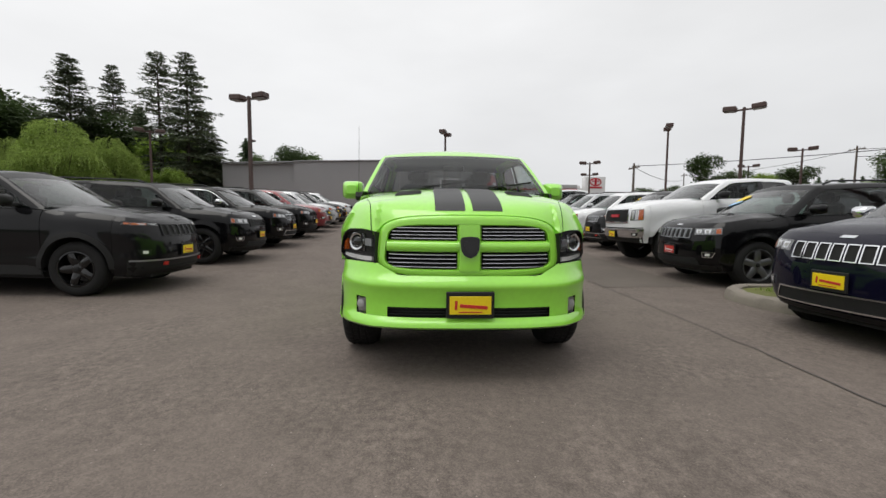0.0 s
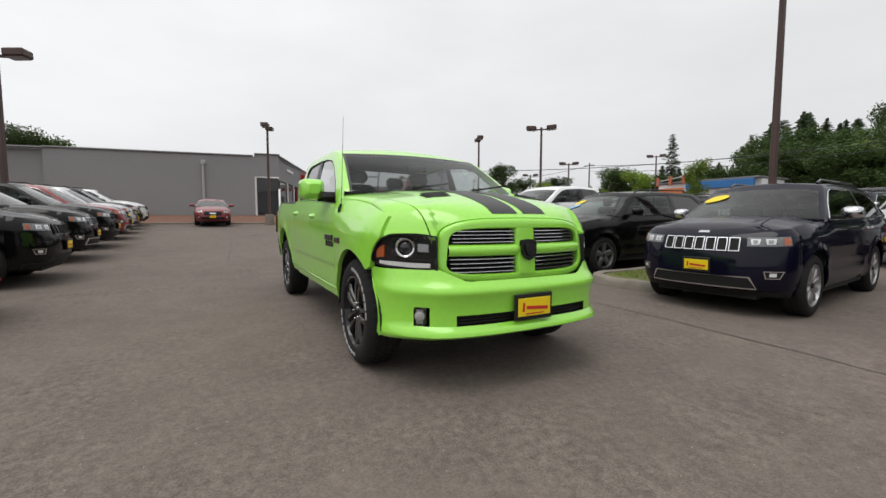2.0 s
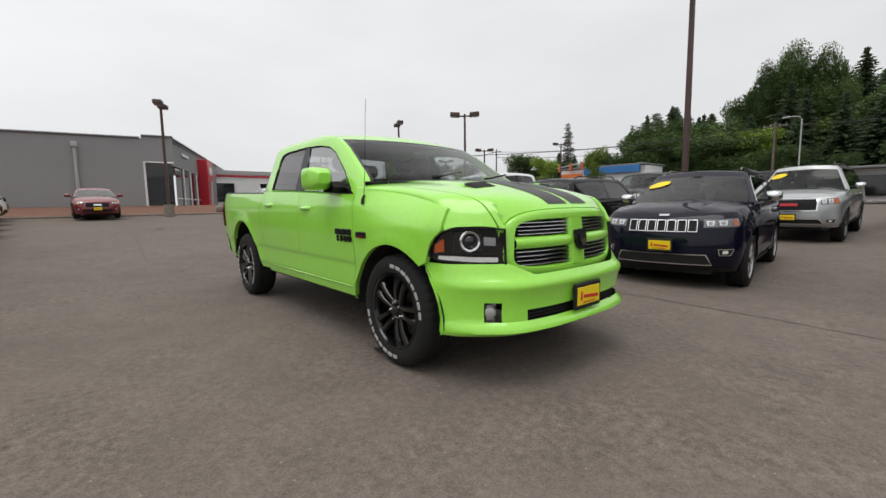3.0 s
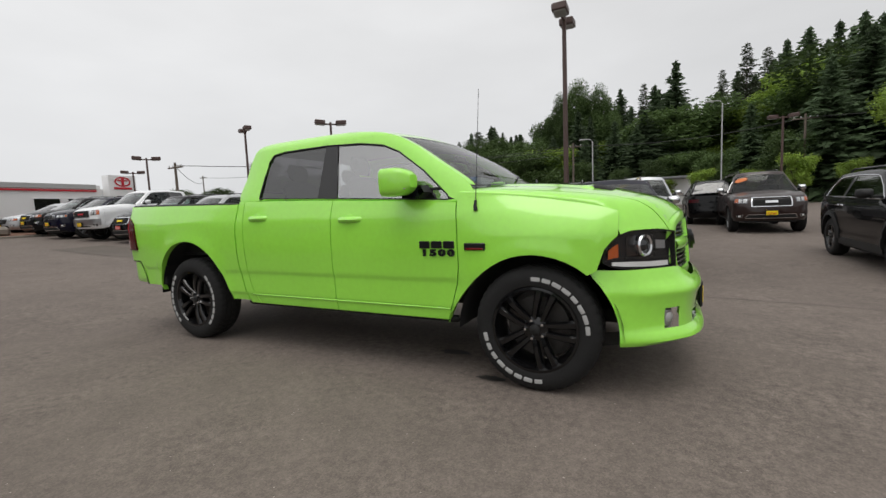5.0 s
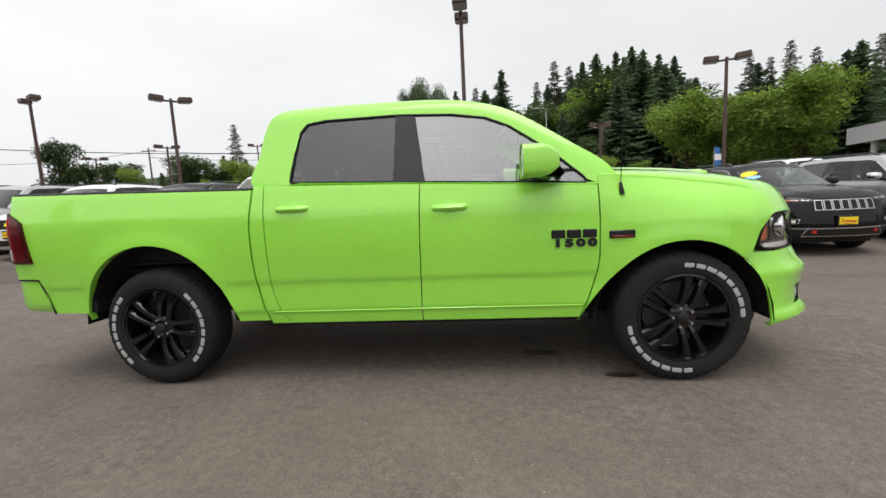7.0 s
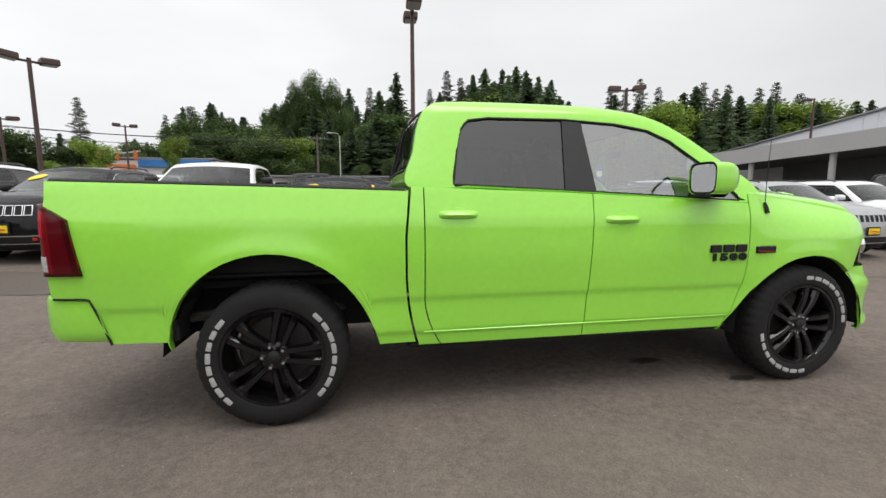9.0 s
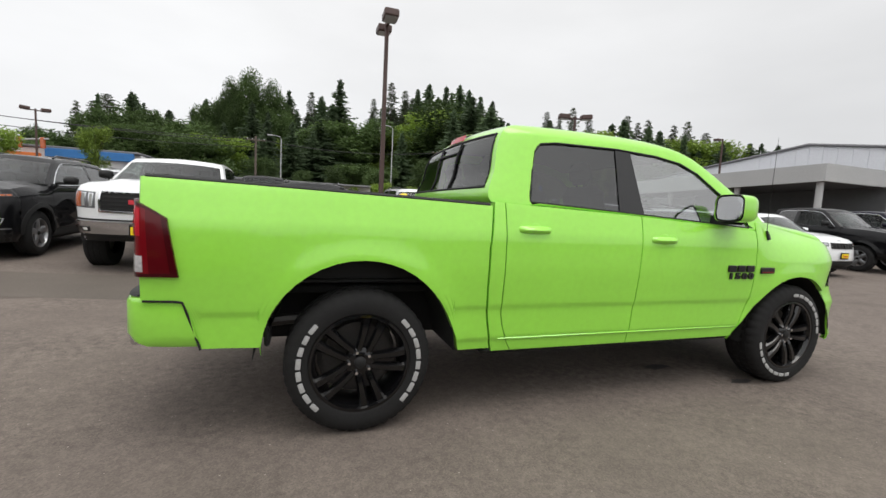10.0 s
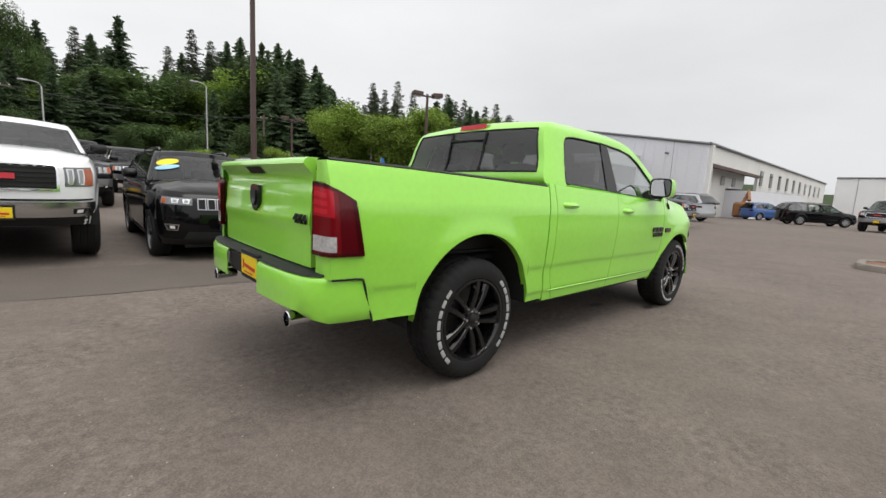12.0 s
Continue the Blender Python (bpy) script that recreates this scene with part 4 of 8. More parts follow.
    if S.get("chrome") and not bed:
        part("intake_rim", border(1, -lo[0] - 0.01, lo[0] + 0.01, tz(lo[1] - 0.012), tz(lo[2] + 0.012), 0.016, 0.02, 0.016, -0.14, 12), M["chrome"], it)
    if S.get("bumper_trim"):
        part("bumper_bar", strip(1, -0.97, 0.97, tz(S["bumper_trim"][0]), tz(S["bumper_trim"][1]), 24, 4, 0.04), M[S["bumper_trim"][2]], car)
    pl = S.get("plate", ("yellow", sill + 0.30))
    px = end(1, 0, tz(pl[1]))[0]
    dealer_plate(car, px + 0.03 + (0.03 if S.get("bumper_trim") else 0), 0, pl[1], 1, pl[0])
    if S.get("hood_mark"):
        part("hood_badge", strip(1, -0.075, 0.075, 0.962, 0.992, 4, 2, 0.010), M["chrome"], car)
    if S.get("sticker"):
      for tone, drop in ((S["sticker"], 0.0), (S.get("sticker2"), 1.5)):
        if not tone:
            continue
        pts = []
        for k in range(20):
            a2 = 2 * math.pi * k / 20
            u, v = 13.0 + 1.75 * math.cos(a2), i_ws + 2.1 + drop + (0.9 - 0.2 * drop) * math.sin(a2) + 0.35 * math.cos(a2)
            i0, j0 = int(v), int(u)
            p0 = Vector(rows[i0][j0]).lerp(Vector(rows[i0][j0 + 1]), u - j0)
            p1 = Vector(rows[i0 + 1][j0]).lerp(Vector(rows[i0 + 1][j0 + 1]), u - j0)
            p = p0.lerp(p1, v - i0)
            pts.append((p.x + 0.010, p.y, p.z + 0.012))
        part("price_sticker", slab(pts, 0.003, "x"), M[tone], car, "sale sticker on the windscreen")
    if bed:
        zr = b_r + 0.01
        box = MB()
        for sgn in (-1, 1):
            box.add(rbox((xr + xR0) / 2, sgn * (W - 0.10), zr, xR0 - xr - 0.12, 0.10, 0.03, 0.01))
            box.add(rbox((xr + xR0) / 2, sgn * (W - 0.16), (sill + 0.3 + zr) / 2, xR0 - xr - 0.12, 0.02, zr - sill - 0.3, 0.005))
        box.add(rbox((xr + xR0) / 2, 0, sill + 0.32, xR0 - xr - 0.12, 2 * W - 0.3, 0.05))
        part("bed_liner", box, M["black_plastic"], car)
        part("cab_back", rbox(xR0 + 0.02, 0, (sill + b_r) / 2 + 0.06, 0.03, 2 * W - 0.16, b_r - sill + 0.06, 0.01), paintm, car)
    return car


# ---- the green pickup ----
def green_pickup():
    car = thing("pickup_truck", "lime green crew cab pickup with black hood stripes, parked on asphalt", "pickup truck")
    G = M["green"]
    FX, RX, TR = 1.785, -1.785, 0.42
    FR, RR, FZ = 0.515, 0.545, 0.405

    prof = curve1([0.38, 0.44, 0.497, 0.512, 0.527, 0.58, 0.70, 0.722, 0.735, 0.79, 1.0, 1.15, 1.20, 1.24, 1.30, 1.36, 1.40, 1.44],
                  [0.925, 0.948, 0.958, 0.962, 0.972, 0.976, 0.983, 0.9865, 0.9935, 1.000, 1.014, 1.011, 1.006, 0.997, 0.982, 0.966, 0.952, 0.93])
    plan = curve1([-2.95, -2.85, -2.6, -2.3, 1.9, 2.1, 2.2, 2.3, 2.4, 2.5], [-0.055, -0.035, -0.012, 0, 0, -0.012, -0.03, -0.068, -0.13, -0.22])

    def Y(x, z):
        y = prof(z) + plan(x)
        for c, zc, R in ((FX, FZ, FR), (RX, 0.475, RR)):
            d = math.hypot(x - c, z - zc) - R
            y += 0.014 * math.exp(-(d / 0.085) ** 2) * min(1.0, max(0.0, (2.24 - x) / 0.12))
        if x > 1.3 and z > 1.04:
            y -= 0.105 * min(1.0, (x - 1.3) / 0.6) * min(1.3, (z - 1.04) / 0.21) ** 1.4
        return y

    def zb(x):
        if abs(x - FX) < FR:
            if x > 2.20:
                return lamp_top(x)
            return max(FZ if x < 2.153 else 0.82, FZ + math.sqrt(FR ** 2 - (x - FX) ** 2))
        if abs(x - RX) < RR:
            return max(0.475, 0.475 + math.sqrt(RR ** 2 - (x - RX) ** 2))
        if x < -2.60:
            return min(0.805, 0.535 + (-2.60 - x) / 0.07 * 0.25)
        return 0.545 if x < RX else 0.455 if x < -1.02 else 0.432

    belt = curve1([-1.1, -0.97, 0.1, 1.3], [1.392, 1.386, 1.346, 1.278])
    rail = curve1([-2.9, -2.0, -1.0], [1.412, 1.390, 1.362])
    wing_top = curve1([1.2, 1.35, 1.5, 1.7, 1.9, 2.05, 2.15, 2.22, 2.27, 2.30], [1.347, 1.336, 1.322, 1.298, 1.268, 1.242, 1.222, 1.204, 1.188, 1.172])
    door_r = lambda z: 0.09 * max(0.0, (0.75 - z) / 0.3) ** 2
    door_f = lambda z: -0.11 * max(0.0, (0.85 - z) / 0.4) ** 1.5 - 0.03 * max(0.0, z - 1.1)
    lean = lambda z: -0.03 * (1 - min(1, max(0, (z - 0.5) / 0.9)))
    gap_b = lambda z: 0.05 * max(0.0, (0.9 - z) / 0.4) ** 2 + 0.03 * max(0.0, (z - 1.1) / 0.3)

    pieces = [("bed_side", -2.86, -1.030, None, gap_b, rail), ("cab_corner", -1.016, -0.919, gap_b, door_r, belt),
              ("rear_door", -0.912, 0.143, door_r, lean, belt), ("front_door", 0.150, 1.262, lean, door_f, belt), ("front_wing", 1.270, 2.293, door_f, None, wing_top)]
    lamp_top = curve1([2.19, 2.22, 2.25, 2.275, 2.295], [0.900, 0.955, 0.992, 1.018, 1.036])
    for nm, a, b, xa, xb, top in pieces:
        cols = arch_columns(a, b, [c for c, R in ((FX, FR), (RX, RR)) if a < c < b], FR if a > 1 else RR, 0.045)
        if nm == "bed_side":
            cols = sorted([c for c in cols if not -2.69 < c < -2.59] + [-2.685, -2.672, -2.66, -2.648, -2.636, -2.624, -2.612, -2.600, -2.594])
        mb = side_panel(cols, zb, top, Y, 64, xa, xb, 0.15 if nm == 'cab_corner' else 0.05 if nm == 'bed_side' else 0.035)
        r = part(nm, mb, G, car, angle=30)
        l = part(nm, mb.mirrored(), G, car, angle=30)
        if nm.endswith("door"):
            hx, hz = (-0.715, 1.222) if nm == "rear_door" else (0.335, 1.184)
            for sgn, door in ((-1, r), (1, l)):
                y0 = Y(hx, hz) * sgn
                hd = MB()
                rows = []
                for i in range(11):
                    t = i / 10
                    bulge = math.sin(math.pi * t) ** 0.35
                    x = hx - 0.125 + 0.25 * t
                    rows.append([(x, y0 + sgn * (-0.01 + 0.045 * bulge * math.cos(al)), hz + 0.027 * math.sin(al) * (0.6 + 0.4 * bulge)) for al in [2 * math.pi * k / 10 for k in range(10)]])
                hd.grid(rows, close=True)
                h = part("door_handle", hd, G, door)
                part("handle_recess", lathe([(0.0001, 0), (0.04, 0), (0.05, 0.006)], 16, "y", hx, y0 + sgn * 0.003, hz - 0.003, 1), M["green"], h)

    # lower sill trim line along the cab
    for sgn in (-1, 1):
        part("sill_trim", rbox(0.13, sgn * 0.966, 0.518, 2.1, 0.016, 0.012, 0.005), G, car)
        part("rocker", rbox(0.10, sgn * 0.90, 0.43, 2.24, 0.06, 0.05, 0.02), M["black_plastic"], car)

    # cabin frame, roof and glass
    def Yg(z):
        return 0.956 - 0.29 * (z - 1.375) - 0.9 * max(0.0, z - 1.86) ** 1.2
    outer = [(-1.0, 1.386), (-0.965, 1.60), (-0.93, 1.765), (-0.865, 1.872), (-0.70, 1.914), (0.0, 1.918), (0.36, 1.898), (0.64, 1.838), (0.84, 1.745), (1.10, 1.575), (1.345, 1.398), (1.315, 1.275), (0.6, 1.318), (0.0, 1.350), (-0.6, 1.376)]
    inner = [(-0.735, 1.400), (-0.705, 1.60), (-0.672, 1.735), (-0.625, 1.79), (-0.50, 1.808), (0.0, 1.812), (0.36, 1.792), (0.58, 1.756), (0.735, 1.690), (0.975, 1.522), (1.185, 1.335), (1.195, 1.300), (0.6, 1.334), (0.0, 1.366), (-0.6, 1.394)]
    ring, edge = ring_panel(outer, inner, Yg, 8, 6, 0.018)
    ne = 8
    top_edge = edge[:ne * 10 + 1]
    i_rw, i_ws = ne * 2 + 5, ne * 7 + 2
    cols = [-1, -0.955, -0.93, -0.8, -0.6, -0.4, -0.2, 0, 0.2, 0.4, 0.6, 0.8, 0.93, 0.955, 1]
    rows = []
    for i, (x, y, z) in enumerate(top_edge):
        ws = max(0.0, i - i_ws) / (len(top_edge) - 1 - i_ws)
        f = min(1.0, max(0.0, (i - i_rw) / (i_ws - i_rw)))
        bow = -0.035 + 0.125 * f + 0.15 * ws
        crown = (0.04 * math.sin(math.pi * min(1, max(0.0, (i - i_rw + 6) / (i_ws - i_rw + 12)))) if i_rw - 6 < i < i_ws + 6 else 0.0) + 0.022 * f * (1 - ws) - 0.02 * f ** 6
        rows.append([(x + bow * (1 - v * v), y * v, z + crown * (1 - v * v)) for v in cols])
    shell = MB().add(ring).add(ring.mirrored())
    shell.grid(rows[i_rw:i_ws + 1])
    shell.grid([r[:2] for r in rows[i_ws:]]).grid([r[-2:] for r in rows[i_ws:]])
    iw0 = 4
    shell.grid(rows[:iw0 + 1])
    shell.grid([r[:3] for r in rows[iw0:i_rw + 1]]).grid([r[-3:] for r in rows[iw0:i_rw + 1]])
    part("cab_shell", shell, G, car, angle=45)
    ws = part("windscreen", MB().grid([r[2:-2] for r in rows[i_ws:]]), M["win_screen"], car)
    part("windscreen_seal", MB().grid([r[1:3] for r in rows[i_ws:]]).grid([r[-3:-1] for r in rows[i_ws:]]).grid([[(x, y, z + 0.002) for x, y, z in r[1:-1]] for r in rows[i_ws:i_ws + 2]]), M["gloss_black"], ws)
    rw = part("rear_window", MB().grid([r[2:-2] for r in rows[iw0:i_rw + 1]]), M["win_rear"], car)
    slide = MB()
    for v in (-0.24, 0.24):
        pts = [(rows[i][7][0] - 0.008 + 0.02 * v * v, 0.84 * v * 1.1, rows[i][7][2]) for i in range(iw0, i_rw)]
        slide.add(tube(pts, 0.009, 6))
    zz = rows[i_rw - 5][7]
    slide.add(tube([(zz[0] - 0.008, -0.22, zz[2]), (zz[0] - 0.008, 0.22, zz[2])], 0.009, 6))
    part("sliding_pane_frame", slide, M["black_plastic"], rw)
    part("rear_window_seal",
         tube([rows[i][2] for i in range(iw0, i_rw + 1)], 0.009, 6).add(tube([rows[i][-3] for i in range(iw0, i_rw + 1)], 0.009, 6)).add(tube(rows[i_rw][2:-2], 0.009, 6)).add(tube(rows[iw0][2:-2], 0.009, 6)), M["black_plastic"], rw)
    ix = [p[0] for p in inner[:11]]
    iz = [p[1] for p in inner[:11]]
    for nm, a, b, mt, off in (("rear_side_window", -0.75, -0.005, "win_dark", 0.012), ("front_side_window", 0.105, 1.20, "win_clear", 0.012), ("door_pillar", -0.032, 0.178, "black_satin", 0.004)):
        r2 = []
        for i in range(25):
            x = a + (b - a) * i / 24
            lo = 1.394 - 0.052 * (x + 0.735)
            hi = float(np.interp(x, ix, iz)) + 0.012
            sl = 0.0 if nm != "door_pillar" else 0.02 - 0.08 * i / 24
            r2.append([(x + sl * (z - 1.36) / 0.44, -(Yg(z) - off), z) for z in spread(lo, max(lo + 0.01, hi), 8)])
        mb = MB().grid(r2)
        part(nm, mb, M[mt], car)
        part(nm, mb.mirrored(), M[mt], car)
    seal = tube([(p[0], -(Yg(p[1]) - 0.004), p[1]) for p in [*inner[:12], *inner[12:], inner[0]]], 0.007, 6)
    part("window_seal", seal, M["black_plastic"], car)
    part("window_seal", seal.mirrored(), M["black_plastic"], car)
    lining = MB().grid([[(x * 0.99, y * 0.985, z - 0.03) for x, y, z in r] for r in rows[i_rw + 1:i_ws]])
    part("headliner", lining, M["headliner"], car)

    # inside of the cab
    part("cabin_floor", rbox(0.1, 0, 0.72, 2.1, 1.78, 0.06, 0.02).add(rbox(-0.93, 0, 1.05, 0.05, 1.76, 0.66, 0.01)), M["cloth"], car)
    dash = MB()
    dr = []
    for i in range(13):
        y = -0.86 + 1.72 * i / 12
        dr.append([(0.93, y, 0.95), (0.90, y, 1.15), (0.95, y, 1.29 + 0.03 * math.exp(-((y - 0.4) / 0.25) ** 2)), (1.10, y, 1.335), (1.48 - 0.2 * (y / 0.86) ** 2, y, 1.375)])
    dash.grid(dr)
    part("dashboard", dash, M["black_plastic"], car)
    wheel = lathe([(0.185 + 0.016 * math.cos(a), 0.016 * math.sin(a)) for a in [2 * math.pi * k / 10 for k in range(11)]], 28, "x")
    wheel.add(rbox(0.01, 0, 0, 0.03, 0.34, 0.03)).add(rbox(0.02, 0, -0.02, 0.05, 0.13, 0.12, 0.02)).add(rbox(0.01, 0, -0.1, 0.03, 0.03, 0.16))
    part("steering_wheel", MB().add(wheel, pose(0.80, 0.40, 1.24, 0, -22, 0)), M["black_plastic"], car)
    part("rear_view_mirror", rbox(0.86, 0, 1.69, 0.03, 0.24, 0.065, 0.015), M["black_plastic"], car)
    for x, hw in ((0.18, 0.50), (-0.62, 0.50)):
        for y in (-0.41, 0.41):
            st = rbox(x + 0.18, y, 0.98, 0.50, hw, 0.17, 0.06)
            bk = MB().add(rbox(0, 0, 0.30, 0.15, hw - 0.04, 0.60, 0.06), pose(x - 0.02, y, 0.98, 0, -12, 0))
            hr = MB().add(rbox(0, 0, 0.70, 0.10, 0.27, 0.17, 0.05).add(tube([(0, -0.06, 0.5), (0, -0.06, 0.66)], 0.008)).add(tube([(0, 0.06, 0.5), (0, 0.06, 0.66)], 0.008)), pose(x - 0.02, y, 0.98, 0, -12, 0))
            s = part("seat", st.add(bk), M["cloth"], car)
            part("headrest", hr, M["cloth"], s)

    # hood and wing tops: one dome from side to side, drawn down to the grille and the headlights
    hood_mid = curve1([1.15, 1.45, 1.75, 2.03, 2.25, 2.44, 2.56, 2.63, 2.69], [1.408, 1.406, 1.394, 1.366, 1.330, 1.284, 1.246, 1.212, 1.168])
    hx = curve1([0.0, 0.2, 0.4, 0.6, 0.78, 0.9, 1.0], [2.560, 2.490, 2.415, 2.335, 2.262, 2.212, 2.165])
    hy = curve1([0.0, 0.2, 0.4, 0.6, 0.78, 0.9, 1.0], [0.655, 0.735, 0.803, 0.866, 0.918, 0.949, 0.974])
    hlo = curve1([0, 0.3, 0.7, 0.9, 1.0], [0.818, 0.816, 0.826, 0.842, 0.868])
    hhi = curve1([0, 0.3, 0.6, 0.8, 0.92, 1.0], [1.042, 1.058, 1.056, 1.030, 0.980, 0.900])

    def hp(s, t, off=0.0):
        z = hlo(s) + (hhi(s) - hlo(s)) * t
        back = 0.01 * max(0.0, (z - 0.82) / 0.22)
        n = Vector((0.70 - 0.3 * s, 0.5 + 0.5 * s, 0.12)).normalized()
        return Vector((hx(s) - back * (1 - s) + 0.045, -hy(s) - 0.008, z)) + off * Vector((n.x, -n.y, n.z))

    def face_x(y, z):
        t = (z - 0.74) / 0.43
        return 2.688 - 0.040 * max(0, t) ** 1.5 - 0.115 * abs(y / 0.66) ** 2.6

    def half_w(x):
        return Y(min(x, 2.293), wing_top(min(x, 2.30))) - 0.001
    WF, V1 = half_w(2.4), 0.648 / half_w(2.4)

    def front_edge(v):
        if v < V1:
            y = WF * v
            k = (1 - min(1.0, y / 0.655) ** 4.2) ** (1 / 4.2)
            z = 0.941 + 0.212 * k + 0.012 * (1 - (y / 0.655) ** 2) + 0.004
            return Vector((face_x(y, z) + 0.004, y, max(z, 1.036)))
        q = hp(0.78 * (v - V1) / (1 - V1), 1.0)
        return Vector((q.x, -q.y, q.z + 0.004))

    crown_f = lambda v: max(0.0, 1 - v * v) ** 0.42

    def dome(x, v):
        lo = wing_top(x)
        z = lo + (hood_mid(x) - lo) * max(0.0, crown_f(v))
        k = min(1, max(0, (0.66 - v) / 0.10)) * min(1, max(0, (2.50 - x) / 0.5))
        return z + 0.012 * k * k * (3 - 2 * k)

    def top_pt(v, x=None, u=None, off=0.0):
        v = min(abs(v), 1.0)
        e = front_edge(v)
        xa = 1.30 + 0.235 * (1 - v * v) if v < 0.93 else 1.275 + (1 - v) / 0.07 * 0.057
        if x is None:
            x = xa + (e.x - xa) * u
        t = max(0.0, 1 - (e.x - x) / (0.36 - 0.14 * v)) ** (3.2 + 0.4 * v)
        y = v * half_w(x) + (e.y - v * half_w(e.x)) * t
        return (x, y, dome(x, v) + (e.z - dome(e.x, v)) * t + off)

    def hood_z(x, y):
        return top_pt(abs(y) / half_w(x), x)[2]
    cowl = lambda y: 1.30 + 0.235 * (1 - (y / 0.88) ** 2)
    seam_v = lambda u: 0.935 - (0.935 - V1 - 0.03) * u ** 3.4
    us = [*spread(0, 0.6, 20), *spread(0.63, 1, 20)]
    ws_ = [1 - (1 - k / 34) ** 1.2 for k in range(35)]
    ws_ = [-w for w in reversed(ws_[1:])] + ws_
    hr = []
    for u in us:
        vv = seam_v(u) - 0.004
        r = []
        for w in ws_:
            p = top_pt(abs(w) * vv, u=u)
            r.append((p[0], math.copysign(p[1], w), p[2]))
        hr.append([(r[0][0], r[0][1] * 0.99, r[0][2] - 0.035), *r, (r[-1][0], r[-1][1] * 0.99, r[-1][2] - 0.035)])
    hr.append([(x - 0.02, y * 0.99, z - 0.03) for x, y, z in hr[-1]])
    hood = part("hood", MB().grid(hr), G, car, angle=35)
    wr = []
    for u in us:
        va = seam_v(u) + 0.004
        r = [top_pt(1 - (1 - va) * (1 - k / 16) ** 1.6, u=u) for k in range(17)]
        wr.append([(r[0][0], -r[0][1], r[0][2] - 0.03), *[(x, -y, z) for x, y, z in r]])
    stp = MB().grid(wr)
    part("wing_top", stp, G, car, angle=35)
    part("wing_top", stp.mirrored(), G, car, angle=35)
    part("cowl_panel", MB().grid([[(cowl(y) - 0.10, y, 1.395 + 0.03 * (1 - (y / 0.88) ** 2)), (cowl(y) + 0.01, y, 1.385 + 0.03 * (1 - (y / 0.88) ** 2))] for y in spread(-0.87, 0.87, 16)]), M["black_plastic"], car)
    for y0 in (-0.35, 0.30):
        part("wiper", tube([(1.50, y0, 1.44), (1.46, y0 + 0.15, 1.455), (1.38, y0 + 0.45, 1.50)], 0.010, 6), M["black_plastic"], car)

    def on_hood(x, y, off):
        return (x, y, hood_z(x, y) + off)
    for sgn in (-1, 1):
        rr = []
        for i in range(41):
            u = i / 40
            row = []
            for w in spread(0, 1, 8):
                p = top_pt(0.020 + 0.010 * u + (0.262 - 0.020 * u) * w, u=0.975 * u, off=0.0035)
                row.append((p[0], sgn * p[1], p[2]))
            rr.append(row)
        part("hood_stripe", MB().grid(rr), M["black_satin"], hood, "matt black vinyl stripe")
        # scoop: a dark sloping mouth with a low fairing behind it
        cx, cy = 2.17, sgn * 0.45
        sides = [-0.112, -0.105, -0.05, 0.0, 0.05, 0.105, 0.112]
        fair = [[on_hood(cx + dx, cy + dy, (o if abs(dy) < 0.11 else -0.003)) for dy in sides] for dx, o in ((-0.17, -0.002), (-0.13, 0.003), (-0.09, 0.009), (-0.068, 0.012), (-0.06, 0.009))]
        scoop = part("hood_scoop", MB().grid(fair), G, hood)
        part("scoop_mouth", MB().grid([[on_hood(cx + dx - 0.06 * (abs(dy) / 0.1) ** 4 * 0.2, cy + dy, o if abs(dy) < 0.1 else 0.002) for dy in (-0.106, -0.099, -0.05, 0, 0.05, 0.099, 0.106)] for dx, o in ((-0.066, 0.0125), (-0.03, 0.0100), (0.02, 0.0065), (0.07, 0.0035))]), M["dark"], scoop, "black hood scoop opening")
        for k in range(2):
            part("scoop_slat", tube([on_hood(cx - 0.03 + 0.045 * k, cy - 0.095, 0.0115 - 0.004 * k), on_hood(cx - 0.03 + 0.045 * k, cy + 0.095, 0.0115 - 0.004 * k)], 0.003, 6), M["black_plastic"], scoop)

    # grille surround with four openings
    def gp(y, z, off=0.0):
        return (face_x(y, z) + off, y, z)
    zc0, hz0 = 0.941, 0.212
    N = 96
    oo = super_pts(0, zc0, 0.655, hz0, N, 4.2)
    oo = [(y * (1 - 0.03 * (z - zc0) / hz0), z + 0.012 * (1 - (y / 0.655) ** 2) * (1 if z > zc0 else 0)) for y, z in oo]
    ii = super_pts(0, 0.938, 0.585, 0.154, N, 6)
    ii = [(y * (1 - 0.035 * (z - 0.938) / 0.154), z) for y, z in ii]
    rws = []
    for t, o in ((0, -0.05), (0, 0.0), (0.10, 0.016), (0.5, 0.022), (0.88, 0.020), (1.0, 0.006), (1.0, -0.06)):
        rws.append([gp(a[0] + (b[0] - a[0]) * t, a[1] + (b[1] - a[1]) * t, o) for a, b in zip(oo, ii)])
    sur = MB().grid(rws, close=True)
    # uprights and crossbar
    sur.grid([[gp(y, z, o) for y, o in ((-0.088, -0.05), (-0.085, 0.0), (-0.07, 0.026), (0, 0.034), (0.07, 0.026), (0.085, 0.0), (0.088, -0.05))] for z in spread(0.776, 1.10, 10)])
    for sgn in (-1, 1):
        sur.grid([[gp(sgn * y, z, o) for z, o in ((0.900, -0.05), (0.905, 0.0), (0.920, 0.024), (0.946, 0.030), (0.968, 0.024), (0.984, 0.0), (0.988, -0.05))] for y in spread(0.07, 0.585, 14)])
    grille = part("grille_surround", sur, G, car, angle=50)
    part("grille_backing", MB().grid([[gp(y, z, -0.045) for y in spread(-0.6, 0.6, 24)] for z in spread(0.765, 1.105, 4)]), M["dark"], grille)
